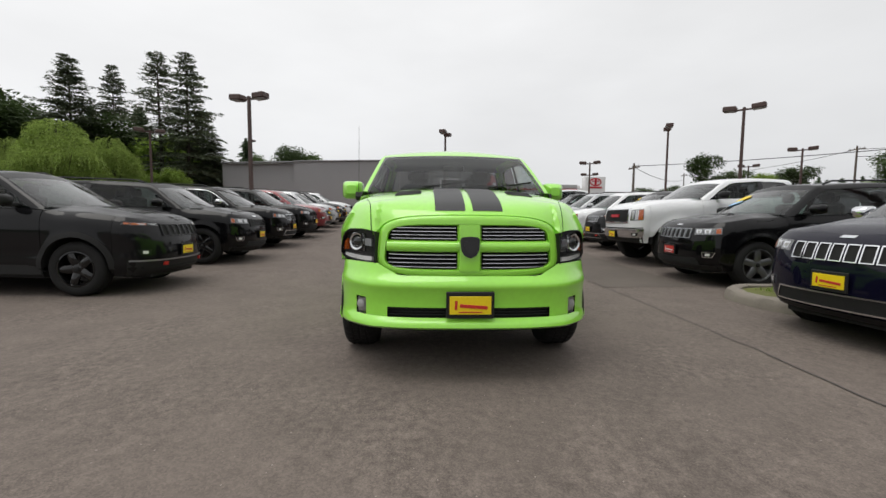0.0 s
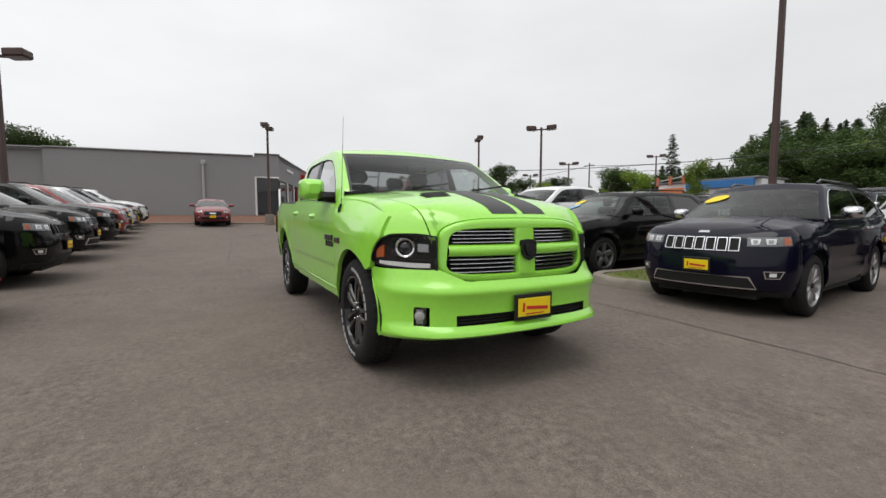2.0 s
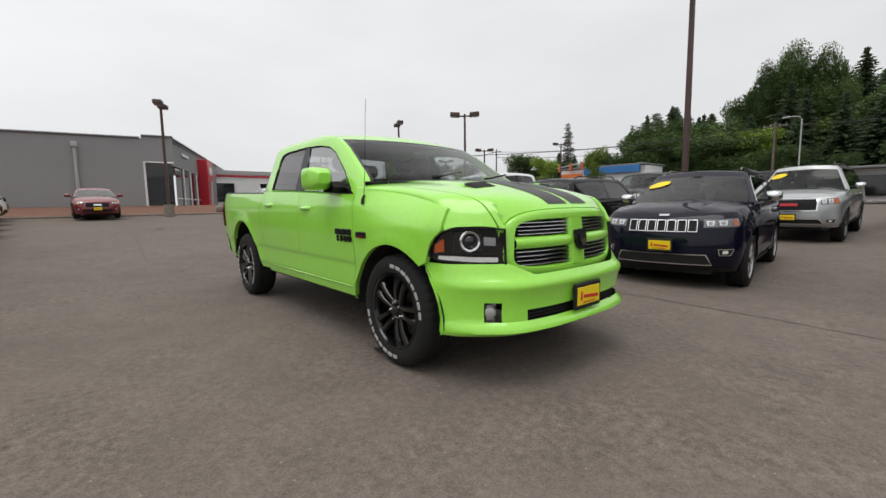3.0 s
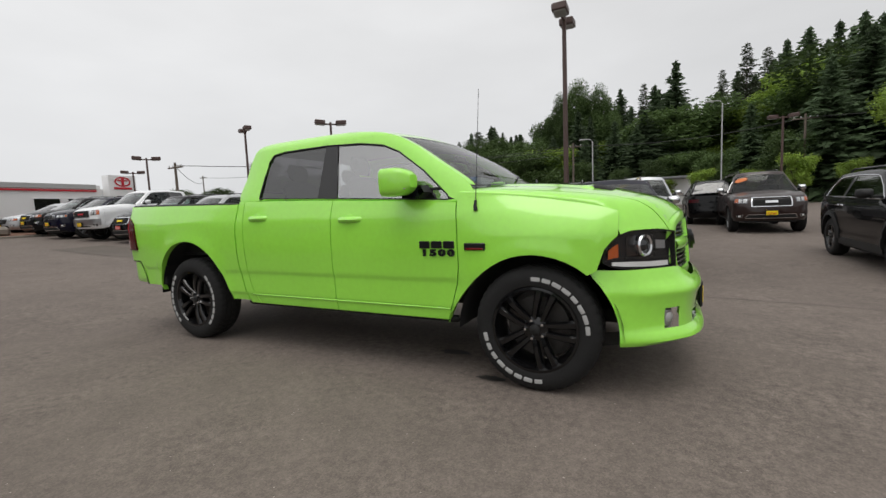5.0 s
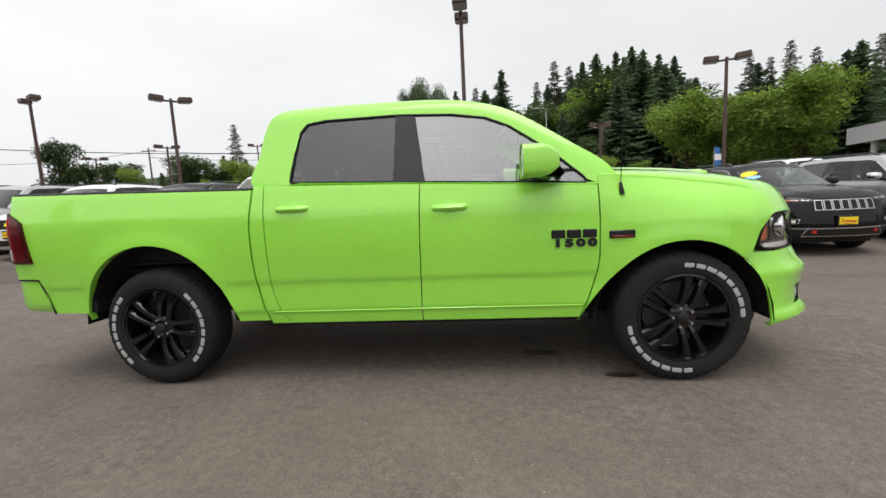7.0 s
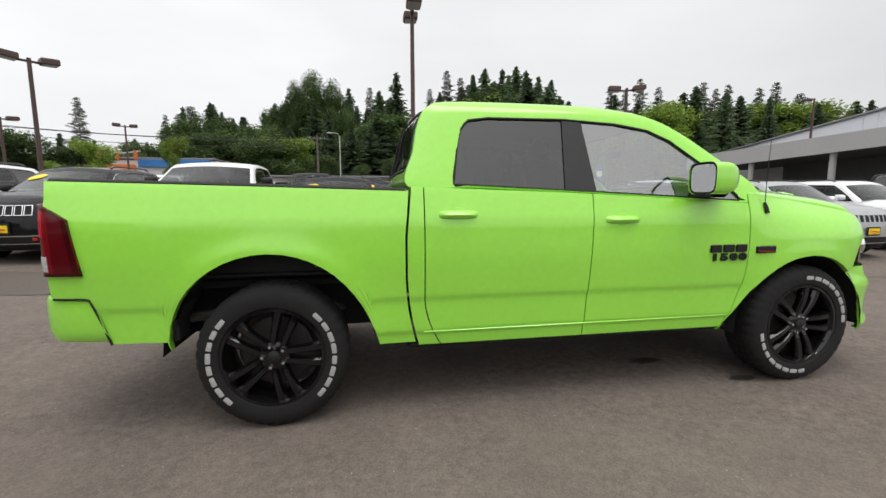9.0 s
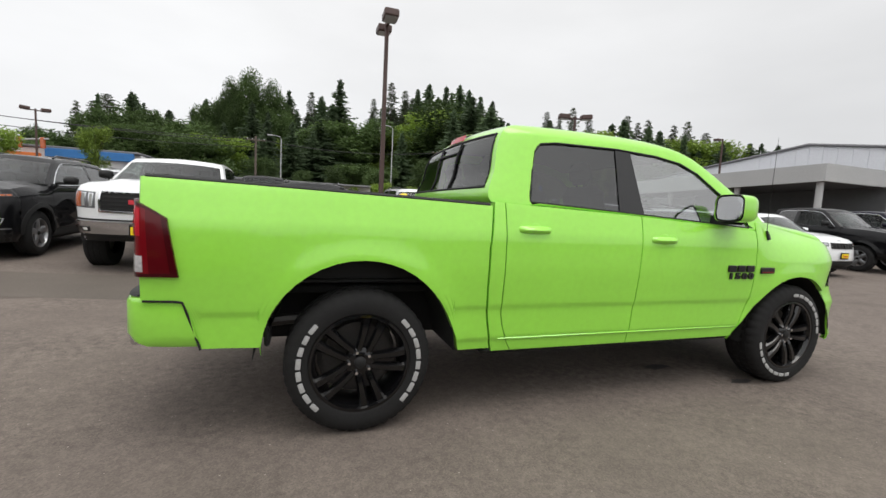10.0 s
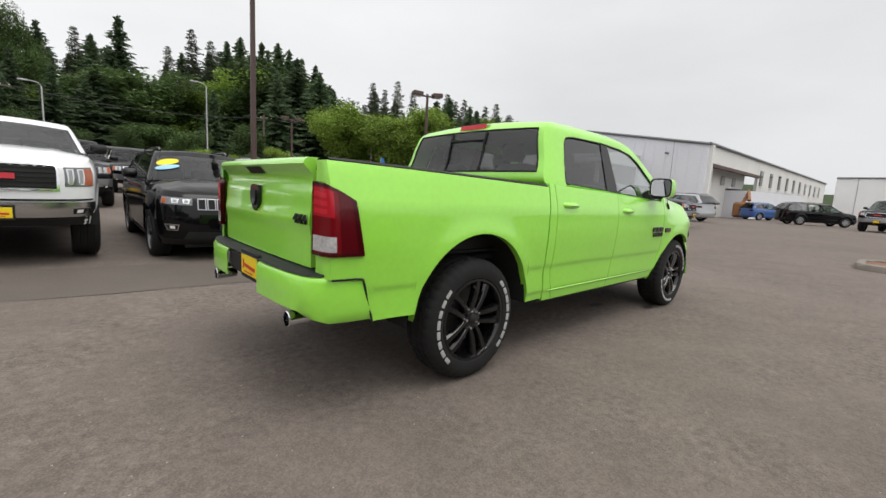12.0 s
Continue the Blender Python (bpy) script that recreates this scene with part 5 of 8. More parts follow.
    for sgn in (-1, 1):
        for lo, hi, w in ((0.788, 0.902, 0.575), (0.990, 1.088, 0.555)):
            for k in range(4):
                z = lo + (hi - lo) * (k + 0.5) / 4
                bar = MB().grid([[gp(sgn * y, z + a, o) for a, o in ((-0.010, -0.03), (-0.008, 0.0), (0.006, 0.002), (0.009, -0.03))] for y in spread(0.085, w, 14)], close=True)
                part("grille_bar", bar, M["gloss_black"], grille)
                part("bar_edge", MB().grid([[gp(sgn * y, z + a, o) for a, o in ((-0.004, 0.0005), (-0.0035, 0.009), (0.0, 0.0085), (0.004, 0.0005))] for y in spread(0.095, w - 0.005, 14)]), M["chrome"], grille)
    sh = [(-0.058, 1.012), (-0.066, 0.995), (-0.062, 0.925), (-0.042, 0.888), (0, 0.868), (0.042, 0.888), (0.062, 0.925), (0.066, 0.995), (0.058, 1.012), (0, 1.018)]
    part("badge", slab([(face_x(0, z) + 0.036, y, z) for y, z in sh], 0.022, "x").add(slab([(face_x(0, z) + 0.058, y * 0.6, 0.945 + (z - 0.945) * 0.6) for y, z in sh], 0.012, "x")), M["gloss_black"], grille, "gloss black shield badge")

    # headlights
    for sgn in (-1, 1):
        def mir(mb):
            return mb if sgn < 0 else mb.mirrored()

        def hpatch(s0, s1, t0, t1, off, back=-0.05, nu=10, nv=6):
            r = [[tuple(hp(s0 + (s1 - s0) * i / nu, t0 + (t1 - t0) * j / nv, off)) for j in range(nv + 1)] for i in range(nu + 1)]
            b = [[tuple(hp(s0 + (s1 - s0) * i / nu, t0 + (t1 - t0) * j / nv, back)) for j in range(nv + 1)] for i in range(nu + 1)]
            mb = MB().grid(r).grid([r[0], b[0]]).grid([r[-1], b[-1]])
            return mb.grid([[q[0] for q in r], [q[0] for q in b]]).grid([[q[-1] for q in r], [q[-1] for q in b]])
        hl = part("headlight", mir(hpatch(0, 1, 0, 1, -0.03, -0.10)), M["gloss_black"], car, "black headlight with projector lens and amber corner")
        part("headlight_bezel", mir(MB().add(hpatch(0, 1, 0, 0.035, 0.004)).add(hpatch(0, 1, 0.965, 1, 0.004)).add(hpatch(0, 0.02, 0, 1, 0.004)).add(hpatch(0.98, 1, 0, 1, 0.004))), M["gloss_black"], hl)
        c = hp(0.45, 0.62, -0.012)
        n = Vector((0.86, -0.5, 0.05)).normalized().to_track_quat("Y", "Z").to_matrix().to_4x4()
        ringm = lathe([(0.066, -0.03), (0.070, 0.006), (0.063, 0.016), (0.052, 0.010), (0.046, -0.012)], 28)
        part("projector_ring", mir(MB().add(ringm, Matrix.Translation(c) @ n)), M["chrome"], hl)
        part("projector_lens", mir(MB().add(lathe([(0.047, -0.012), (0.040, 0.004), (0.024, 0.015), (0.0001, 0.019)], 24), Matrix.Translation(c) @ n)), M["win_black"], hl)
        part("projector_housing", mir(hpatch(0.28, 0.68, 0.34, 0.88, -0.024, nu=8)), M["win_black"], hl)
        part("high_beam_reflector", mir(hpatch(0.12, 0.27, 0.52, 0.74, -0.018)), M["steel"], hl)
        part("lamp_shelf", mir(hpatch(0.02, 0.70, 0.28, 0.32, -0.014, nu=12, nv=2)), M["black_plastic"], hl)
        part("light_strip", mir(hpatch(0.10, 0.88, 0.07, 0.20, -0.012, nu=14, nv=2)), M["white_lens"], hl)
        part("corner_reflector", mir(hpatch(0.80, 0.93, 0.34, 0.75, -0.013)), M["amber"], hl)
        part("headlight_lens", mir(MB().grid([[tuple(hp(s, t, 0.002)) for t in spread(0.0, 1, 8)] for s in spread(0, 1, 16)])), M["lens"], hl)

    # front bumper
    bx = curve1([0.0, 0.3, 0.55, 0.70, 0.80, 0.88, 0.935, 0.965, 0.985], [2.772, 2.762, 2.728, 2.670, 2.582, 2.492, 2.405, 2.32, 2.15])
    bprof = curve1([0.395, 0.425, 0.455, 0.485, 0.56, 0.66, 0.705, 0.73, 0.77, 0.86], [-0.035, 0.030, 0.020, -0.018, -0.020, -0.004, 0.012, 0.004, -0.035, -0.085])
    ys = sorted({*spread(0, 0.55, 14), 0.58, 0.62, 0.66, 0.70, 0.74, 0.78, 0.82, 0.85, 0.88, 0.91, 0.935, 0.955, 0.97, 0.98, 0.985})

    def bump_pt(y, z, off=0.0):
        a = abs(y)
        k = min(1, max(0, (0.985 - a) / 0.10))
        lift = -0.012 * max(0, (a - 0.6) / 0.385) if z < 0.47 else 0
        z, k0 = z - 0.03, bprof(z)
        arch = FX + math.sqrt(max(0.0, FR ** 2 - (z - FZ) ** 2)) + 0.004
        return (max(arch, bx(a) + (k0 + off) * (0.25 + 0.75 * k)), 0.988 * y * (1 + (1 - k) * 0.006 * (k0 / 0.03) + off * (1 - k) / 0.985), z + lift)
    zrow = [0.395, 0.41, 0.425, 0.44, 0.455, 0.47, 0.485, 0.52, 0.555, 0.58, 0.61, 0.64, 0.66, 0.68, 0.695, 0.705, 0.715, 0.73, 0.75, 0.77, 0.80, 0.83, 0.86]

    def top_of(y):
        a = abs(y)
        return 0.775 if a < 0.50 else 0.775 + (0.852 - 0.775) * min(1, (a - 0.50) / 0.16)
    bm = MB()
    cols_y = [-y for y in reversed(ys)] + ys[1:]
    for i in range(len(cols_y) - 1):
        y0, y1 = cols_y[i], cols_y[i + 1]
        for j in range(len(zrow) - 1):
            z0, z1 = zrow[j], zrow[j + 1]
            ym = abs(y0 + y1) / 2
            hole = (ym < 0.58 and 0.484 < z0 and z1 < 0.556 and ym > 0.0) or (0.735 < ym < 0.81 and 0.484 < z0 and z1 < 0.612)
            if hole or z0 >= max(top_of(y0), top_of(y1)):
                continue
            q = [bump_pt(y, min(z, top_of(y))) for y, z in ((y0, z0), (y1, z0), (y1, z1), (y0, z1))]
            bm.poly(q)
    low = [bump_pt(y, 0.395) for y in cols_y]
    bm.grid([low, [(x - 0.10 * (1 - abs(y)), y * 0.97, z + 0.01) for x, y, z in low]])
    bump = part("front_bumper", bm, G, car, angle=38)
    part("lower_grille", MB().grid([[(bx(abs(y)) - 0.07, y, z) for y in spread(-0.64, 0.64, 20)] for z in (0.43, 0.49, 0.55)]), M["dark"], bump)
    for k in range(3):
        part("lower_grille_bar", tube([(bx(abs(y)) - 0.05, y, 0.468 + 0.02 * k) for y in spread(-0.60, 0.60, 16)], 0.006, 6), M["black_plastic"], bump)
    for sgn in (-1, 1):
        fx = bx(0.77) - 0.052
        nrm = pose(fx, sgn * 0.772, 0.517, 0, 0, sgn * 36)
        fog = part("fog_light", MB().add(rbox(-0.01, 0, 0, 0.04, 0.085, 0.135, 0.02), nrm), M["steel"], bump, "clear fog light in a chrome bezel")
        part("fog_lens", MB().add(lathe([(0.036, 0.008), (0.030, 0.014), (0.0001, 0.017)], 20, "x"), nrm), M["lamp_glass"], fog)
    part("air_dam", MB().grid([[(bx(abs(y)) - 0.24, y * 0.86, z) for y in spread(-0.93, 0.93, 20)] for z in (0.30, 0.39)]), M["black_plastic"], bump)
    dealer_plate(car, 2.782, 0.0, 0.552, 1)

    # mirrors, aerial, badges
    for sgn in (-1, 1):
        rr = []
        for i in range(9):
            t = i / 8
            k = math.sin(math.pi * min(1, 0.12 + t * 0.76)) ** 0.5
            x = 0.785 + 0.215 * t
            sc = 1.0 if t < 0.45 else 1 - 0.55 * ((t - 0.45) / 0.55) ** 2
            rr.append([(x + 0.03 * (1 - t) * 0, sgn * (1.112 + 0.112 * sc * math.copysign(abs(math.cos(a)) ** 0.45, math.cos(a))), 1.437 + 0.098 * sc * math.copysign(abs(math.sin(a)) ** 0.45, math.sin(a))) for a in [2 * math.pi * j / 28 for j in range(28)]])
        mb = MB().grid(rr, close=True).poly(rr[-1])
        mi = part("door_mirror", mb, G, car)
        ry = [(0.797, y, z) for x, y, z in rr[0]]
        part("mirror_glass", MB().poly([(0.791, sgn * 1.112 + (y - sgn * 1.112) * 0.86, 1.437 + (z - 1.437) * 0.86) for x, y, z in ry]), M["mirror"], mi)
        part("mirror_back_rim", MB().poly(ry), M["black_plastic"], mi)
        part("mirror_arm", MB().grid([[(x, sgn * y, z) for x, z in ((0.86, 1.325), (1.00, 1.32), (1.05, 1.36), (1.02, 1.41), (0.90, 1.41))] for y in (0.90, 1.02, 1.06)], close=True).add(rbox(1.06, sgn * 0.93, 1.375, 0.26, 0.03, 0.05, 0.012)), M["black_plastic"], mi)
        part("mirror_signal", rbox(0.965, sgn * 1.13, 1.385, 0.012, 0.12, 0.012, 0.004), M["chrome"], mi)
        # name badge on the front door: three plain blocks over the model number
        yb = Y(1.05, 0.99)
        bl = MB()
        for k in range(3):
            x0 = 0.968 + 0.096 * k
            bl.add(rbox(x0 + 0.042, sgn * (yb + 0.006), 0.986, 0.084, 0.012, 0.052, 0.004))
        part("door_badge", bl, M["gloss_black"], car, "gloss black block badge")
        rot = pose(1.112, sgn * (yb + 0.004), 0.908, 90, 0, 0) if sgn < 0 else pose(1.112, sgn * (yb + 0.004), 0.908, 90, 0, 180)
        for k, ch in enumerate("1500"):
            words("digit", ch, 0.062, 0.005, M["gloss_black"], car, rot @ Matrix.Translation((-0.106 + 0.0705 * k, 0, 0)) @ Matrix.Diagonal((1.65, 1, 1, 1)), bold=0.0038)
        ye = Y(1.40, 0.97)
        eb = part("engine_badge", rbox(1.397, sgn * (ye + 0.004), 0.972, 0.155, 0.012, 0.050, 0.005), M["gloss_black"], car)
        part("badge_stripe", rbox(1.397, sgn * (ye + 0.012), 0.958, 0.125, 0.004, 0.012, 0.002), M["red_bright"], eb)
    part("aerial", tube([(1.40, -0.975, 1.27), (1.41, -0.965, 1.5), (1.44, -0.955, 2.02)], 0.003, 6, 0.0015), M["black_plastic"], car)
    part("aerial_base", tube([(1.405, -0.992, 1.215), (1.40, -0.988, 1.25), (1.40, -0.974, 1.285)], 0.016, 8, 0.009), M["black_plastic"], car)

    # cargo bed
    for sgn in (-1, 1):
        rr = [[(x, sgn * (Y(x, rail(x)) - 0.002 - d), rail(x) + h) for d, h in ((0, -0.012), (-0.004, 0.004), (0.012, 0.016), (0.09, 0.016), (0.13, 0.004), (0.14, -0.05))] for x in spread(-2.85, -1.02, 20)]
        part("bed_rail_cap", MB().grid(rr), M["black_plastic"], car)
        part("bed_wall", MB().grid([[(x, sgn * 0.79, z) for x in spread(-2.84, -1.02, 4)] for z in (0.88, 1.37)]), M["black_plastic"], car)
    part("bed_floor", rbox(-1.93, 0, 0.87, 1.82, 1.62, 0.03).add(rbox(-1.03, 0, 1.12, 0.03, 1.74, 0.52)), M["black_plastic"], car)
    part("cab_back", MB().grid([[(-0.985 - 0.02 * (1 - (y / 0.92) ** 2), y, z) for y in spread(-0.925, 0.925, 16)] for z in (0.5, 1.39)]), G, car)

    # tailgate, its raised lip and trim
    def tg(y, z, off=0.0):
        t = (z - 0.84) / 0.56
        x = -2.868 - 0.02 * (1 - (y / 0.8) ** 2)
        x -= 0.045 * math.exp(-((z - 1.396) / 0.035) ** 2) + 0.012 * math.exp(-((z - 1.08) / 0.05) ** 2) - 0.012 * math.exp(-((z - 1.30) / 0.05) ** 2)
        return (x - off, y, z)
    tz = spread(0.835, 1.426, 34)
    tgm = MB().grid([[tg(y, z) for z in tz] + [(-2.80, y, 1.426), (-2.80, y, 0.90)] for y in spread(-0.758, 0.758, 30)])
    for y in (-0.758, 0.758):
        tgm.poly([tg(y, z) for z in tz] + [(-2.80, y, 1.426), (-2.80, y, 0.835)])
    gate = part("tailgate", tgm, G, car, angle=45)
    part("gate_handle", MB().grid([[tg(y, z, 0.004) for z in (1.338, 1.348, 1.368, 1.378)] for y in spread(-0.14, 0.14, 8)]), M["black_plastic"], gate)
    part("gate_badge", slab([(tg(0, 1.17)[0] - 0.024, y * 1.15, 1.185 + (z - 0.945) * 1.15) for y, z in sh], 0.022, "x").add(slab([(tg(0, 1.17)[0] - 0.036, y * 0.7, 1.185 + (z - 0.945) * 0.7) for y, z in sh], 0.012, "x")), M["gloss_black"], gate, "gloss black shield badge")
    for k, ch in enumerate("4X4"):
        words("badge_letter", ch, 0.068, 0.005, M["gloss_black"], gate, pose(-2.892, -0.665, 1.072, 90, 0, -90) @ Matrix.Translation((0.06 * (k - 1), 0, 0)) @ Matrix.Diagonal((1.25, 1, 1, 1)), bold=0.003)
    for sgn in (-1, 1):
        # taillights wrap round the corner
        def tp(s, z, off):
            x = curve1([0, 0.3, 0.45, 0.55, 1.0], [-2.885, -2.880, -2.866, -2.835, -2.684])(s)
            y = curve1([0, 0.3, 0.45, 0.55, 1.0], [0.838, 0.895, 0.940, 0.962, 0.985])(s)
            w = max(0.0, (z - 0.91) / 0.35)
            x -= 0.062 * w * max(0.0, s - 0.45) / 0.55
            side = Y(x, z) + 0.002
            y = y + (side - y) * min(1.0, max(0.0, (s - 0.25) / 0.3)) if s > 0.25 else y
            n = Vector((-1, 0.1, 0)) if s < 0.4 else Vector((-0.5, 0.9, 0)) if s < 0.6 else Vector((0, 1, 0))
            return (x + n.x * off, sgn * (y + n.y * off), z)

        def tpatch(s0, s1, z0, z1, off):
            fall = lambda s, z: z - 0.072 * max(0.0, (z - 0.91) / 0.35) ** 2 * max(0.0, (s - 0.2) / 0.8) ** 1.5
            g0 = [[tp(s, fall(s, z), off) for z in spread(z0, z1, 8)] for s in spread(s0, s1, 14)]
            b0 = [[tp(s, fall(s, z), -0.02) for z in spread(z0, z1, 8)] for s in spread(s0, s1, 14)]
            return MB().grid(g0).grid([g0[0], b0[0]]).grid([g0[-1], b0[-1]]).grid([[q[0] for q in g0], [q[0] for q in b0]]).grid([[q[-1] for q in g0], [q[-1] for q in b0]])
        part("corner_post", MB().grid([[tp(s, z, -0.006) for z in spread(0.80, 1.41, 12)] for s in spread(-0.4, 0.8, 14)]), G, car)
        tl = part("taillight", tpatch(0.0, 1.0, 0.925, 1.302, 0.014), M["red_bright"], car, "dark red taillight with a white lower lens")
        part("lens_rim", tpatch(0.0, 1.0, 0.925, 0.942, 0.0165).add(tpatch(0.0, 1.0, 1.286, 1.302, 0.0165)).add(tpatch(0.90, 1.0, 0.940, 1.288, 0.0165)).add(tpatch(0.0, 0.035, 0.940, 1.288, 0.0165)), M["red_lens"], tl)
        part("outer_lens", tpatch(0.62, 0.90, 0.942, 1.286, 0.0155), M["red_deep"], tl)
        part("brake_lens", tpatch(0.05, 0.54, 1.130, 1.276, 0.0160), M["red_hot"], tl, "bright red brake lens")
        for k in range(3):
            part("light_bar", tpatch(0.09, 0.40, 1.145 + 0.042 * k, 1.170 + 0.042 * k, 0.0175), M["red_glow"], tl)
        part("reversing_lens", tpatch(0.05, 0.56, 0.950, 1.030, 0.0165), M["reverse_lens"], tl)
    # rear bumper
    rx = curve1([0.0, 0.45, 0.70, 0.85, 0.92, 0.962, 0.976], [-3.005, -3.000, -2.985, -2.955, -2.905, -2.76, -2.598])
    rz = [0.555, 0.57, 0.62, 0.70, 0.785, 0.805, 0.82]
    rp = {0.555: -0.05, 0.57: -0.02, 0.62: 0.0, 0.70: 0.0, 0.785: 0.0, 0.805: -0.012, 0.82: -0.05}
    ry = [0.30, 0.36, 0.45, 0.55, 0.65, 0.72, 0.78, 0.83, 0.87, 0.90, 0.925, 0.945, 0.962, 0.971, 0.976]
    for sgn in (-1, 1):
        rb = MB().grid([[(rx(y) - rp[z] * (1 if y < 0.93 else 0.3) - 0.07 * max(0, (y - 0.93) / 0.046) * (z - 0.555) / 0.245, sgn * (y + rp[z] * (0 if y < 0.93 else 0.5)), z + (0.065 * min(1, max(0, (0.95 - y) / 0.3)) if z < 0.6 else 0)) for z in rz] for y in ry])
        rbump = part("rear_bumper", rb, G, car, angle=35)
    part("bumper_step", MB().grid([[(rx(abs(y)) + dx, y, 0.825 + dz) for dx, dz in ((0.012, -0.01), (0.025, 0.0), (0.13, 0.003))] for y in spread(-0.97, 0.97, 40)]).add(rbox(-2.955, 0, 0.735, 0.05, 0.62, 0.15, 0.02)), M["black_plastic"], rbump, "black step pad")
    dealer_plate(car, -2.975, -0.12, 0.750, -1)
    # added dark filler boxes behind the bumper's end seam, so the seam reads black
    for sgn in (-1, 1):
        part("bumper_bracket", rbox(-2.66, sgn * 0.86, 0.675, 0.22, 0.10, 0.235, 0.01), M["dark"], car)
    seam = [(-2.600, 0.545), (-2.622, 0.615), (-2.645, 0.695), (-2.664, 0.762), (-2.676, 0.797), (-2.72, 0.803), (-2.79, 0.804), (-2.85, 0.805)]
    for sgn in (-1, 1):
        part("bumper_gap", tube([(x, sgn * (Y(x, z) + (0.004 if z < 0.75 else 0.0)), z - 0.004) for x, z in seam], 0.006, 6), M["dark"], car)
    part("hitch_socket", rbox(-2.985, 0.34, 0.745, 0.03, 0.09, 0.09, 0.01), M["steel"], rbump)
    for sgn in (-1, 1):
        part("exhaust_tip", lathe([(0.036, 0.10), (0.042, 0.0), (0.046, -0.045), (0.040, -0.05), (0.036, 0.06)], 20, "x", -2.93, sgn * 0.70, 0.55), M["chrome"], car, "chrome exhaust tip")
    part("brake_light", MB().grid([[(-0.905 - 0.012 * (1 - (y / 0.2) ** 2) - o, y, z) for z, o in ((1.872, -0.05), (1.876, 0.006), (1.922, -0.012), (1.932, -0.06))] for y in spread(-0.17, 0.17, 8)]), M["red_hot"], car, "red high brake light on the roof edge")
    # running gear
    def liner(rr):
        mb = MB()
        mb.grid(rr)
        mb.poly(rr[1])
        return mb
    for sgn in (-1, 1):
        part("chassis_rail", rbox(-0.1, sgn * 0.42, 0.52, 5.3, 0.09, 0.16, 0.01), M["dark"], car)
        for c, zc, R in ((FX, FZ, FR), (RX, 0.475, RR)):
            rr = [[(c - (R + 0.03) * math.cos(math.pi * i / 16), sgn * y, zc - 0.02 + (R + 0.03) * math.sin(math.pi * i / 16)) for i in range(17)] for y in (0.965, 0.50)]
            part("wheel_liner", liner(rr), M["dark"], car)
    for sgn in (-1, 1):
        part("mud_guard", MB().grid([[(RX - 0.525 * math.cos(radians(a)) + 0.012, sgn * y, 0.475 + 0.53 * math.sin(radians(a))) for a in (8, 14, 20, 26, 32)] for y in (0.985, 0.975, 0.80)]).add(rbox(RX - 0.50, sgn * 0.885, 0.60, 0.03, 0.17, 0.12, 0.01)), M["black_plastic"], car, "black plastic guard behind the wheel")
    part("floor_pan", rbox(0.1, 0, 0.60, 2.2, 1.7, 0.06), M["dark"], car)
    part("bed_floor", rbox(-2.0, 0, 0.80, 1.7, 1.4, 0.05), M["dark"], car)
    part("engine_tray", rbox(2.1, 0, 0.62, 0.7, 1.0, 0.3), M["dark"], car)
    part("rear_axle", tube([(RX, -0.75, 0.42), (RX, 0.75, 0.42)], 0.06, 10).add(lathe([(0.0001, -0.16), (0.10, -0.12), (0.15, 0), (0.10, 0.12), (0.0001, 0.16)], 16, "y", RX, 0, 0.42)), M["dark"], car)
    part("front_axle", tube([(FX, -0.72, 0.42), (FX, 0.72, 0.42)], 0.05, 8), M["dark"], car)
    part("exhaust_pipe", tube([(0.8, -0.3, 0.42), (-1.0, -0.32, 0.42), (-1.5, -0.5, 0.60), (-2.2, -0.62, 0.60), (-2.85, -0.70, 0.55)], 0.035, 8), M["disc"], car)
    # wheels with raised white sidewall bars
    shapes = []
    for hw in (0.030, 0.026, 0.031, 0.028):
        o, q = super_pts(0, 0, hw, 0.0135, 20, 7), super_pts(0, 0, hw - 0.003, 0.0105, 20, 7)
        mb = MB().grid([[(x, 0.003, z) for x, z in o], [(x, -0.0012, z) for x, z in o], [(x, -0.0025, z) for x, z in q]], close=True).poly([(x, -0.0025, z) for x, z in q])
        shapes.append(mesh_of("sidewall_bar", mb, M["white_letter"]))
    for ix2, x in enumerate((FX, RX)):
        for y in (-0.858, 0.858):
            wh = put_wheel(car, x, y, TR, 0.275, 0.282, "split", M["rim_black"], spin=radians(18), fine=True)
            for arc in (0, 1):
                for k in range(8):
                    ob = new("sidewall_bar", shapes[(k * 3 + arc + k // 3) % 4])
                    ob.parent = wh
                    turn = radians((-15, 30)[ix2] + (173, 179)[ix2] * arc + 11.7 * k)
                    ob.matrix_basis = Matrix.Rotation(turn, 4, "Y") @ Matrix.Translation((0, -0.1405, 0.340)) @ Matrix.Diagonal((0.98, 1, 1.02, 1))
                    tagged(ob, "raised white sidewall bar")
    return car


green_pickup()


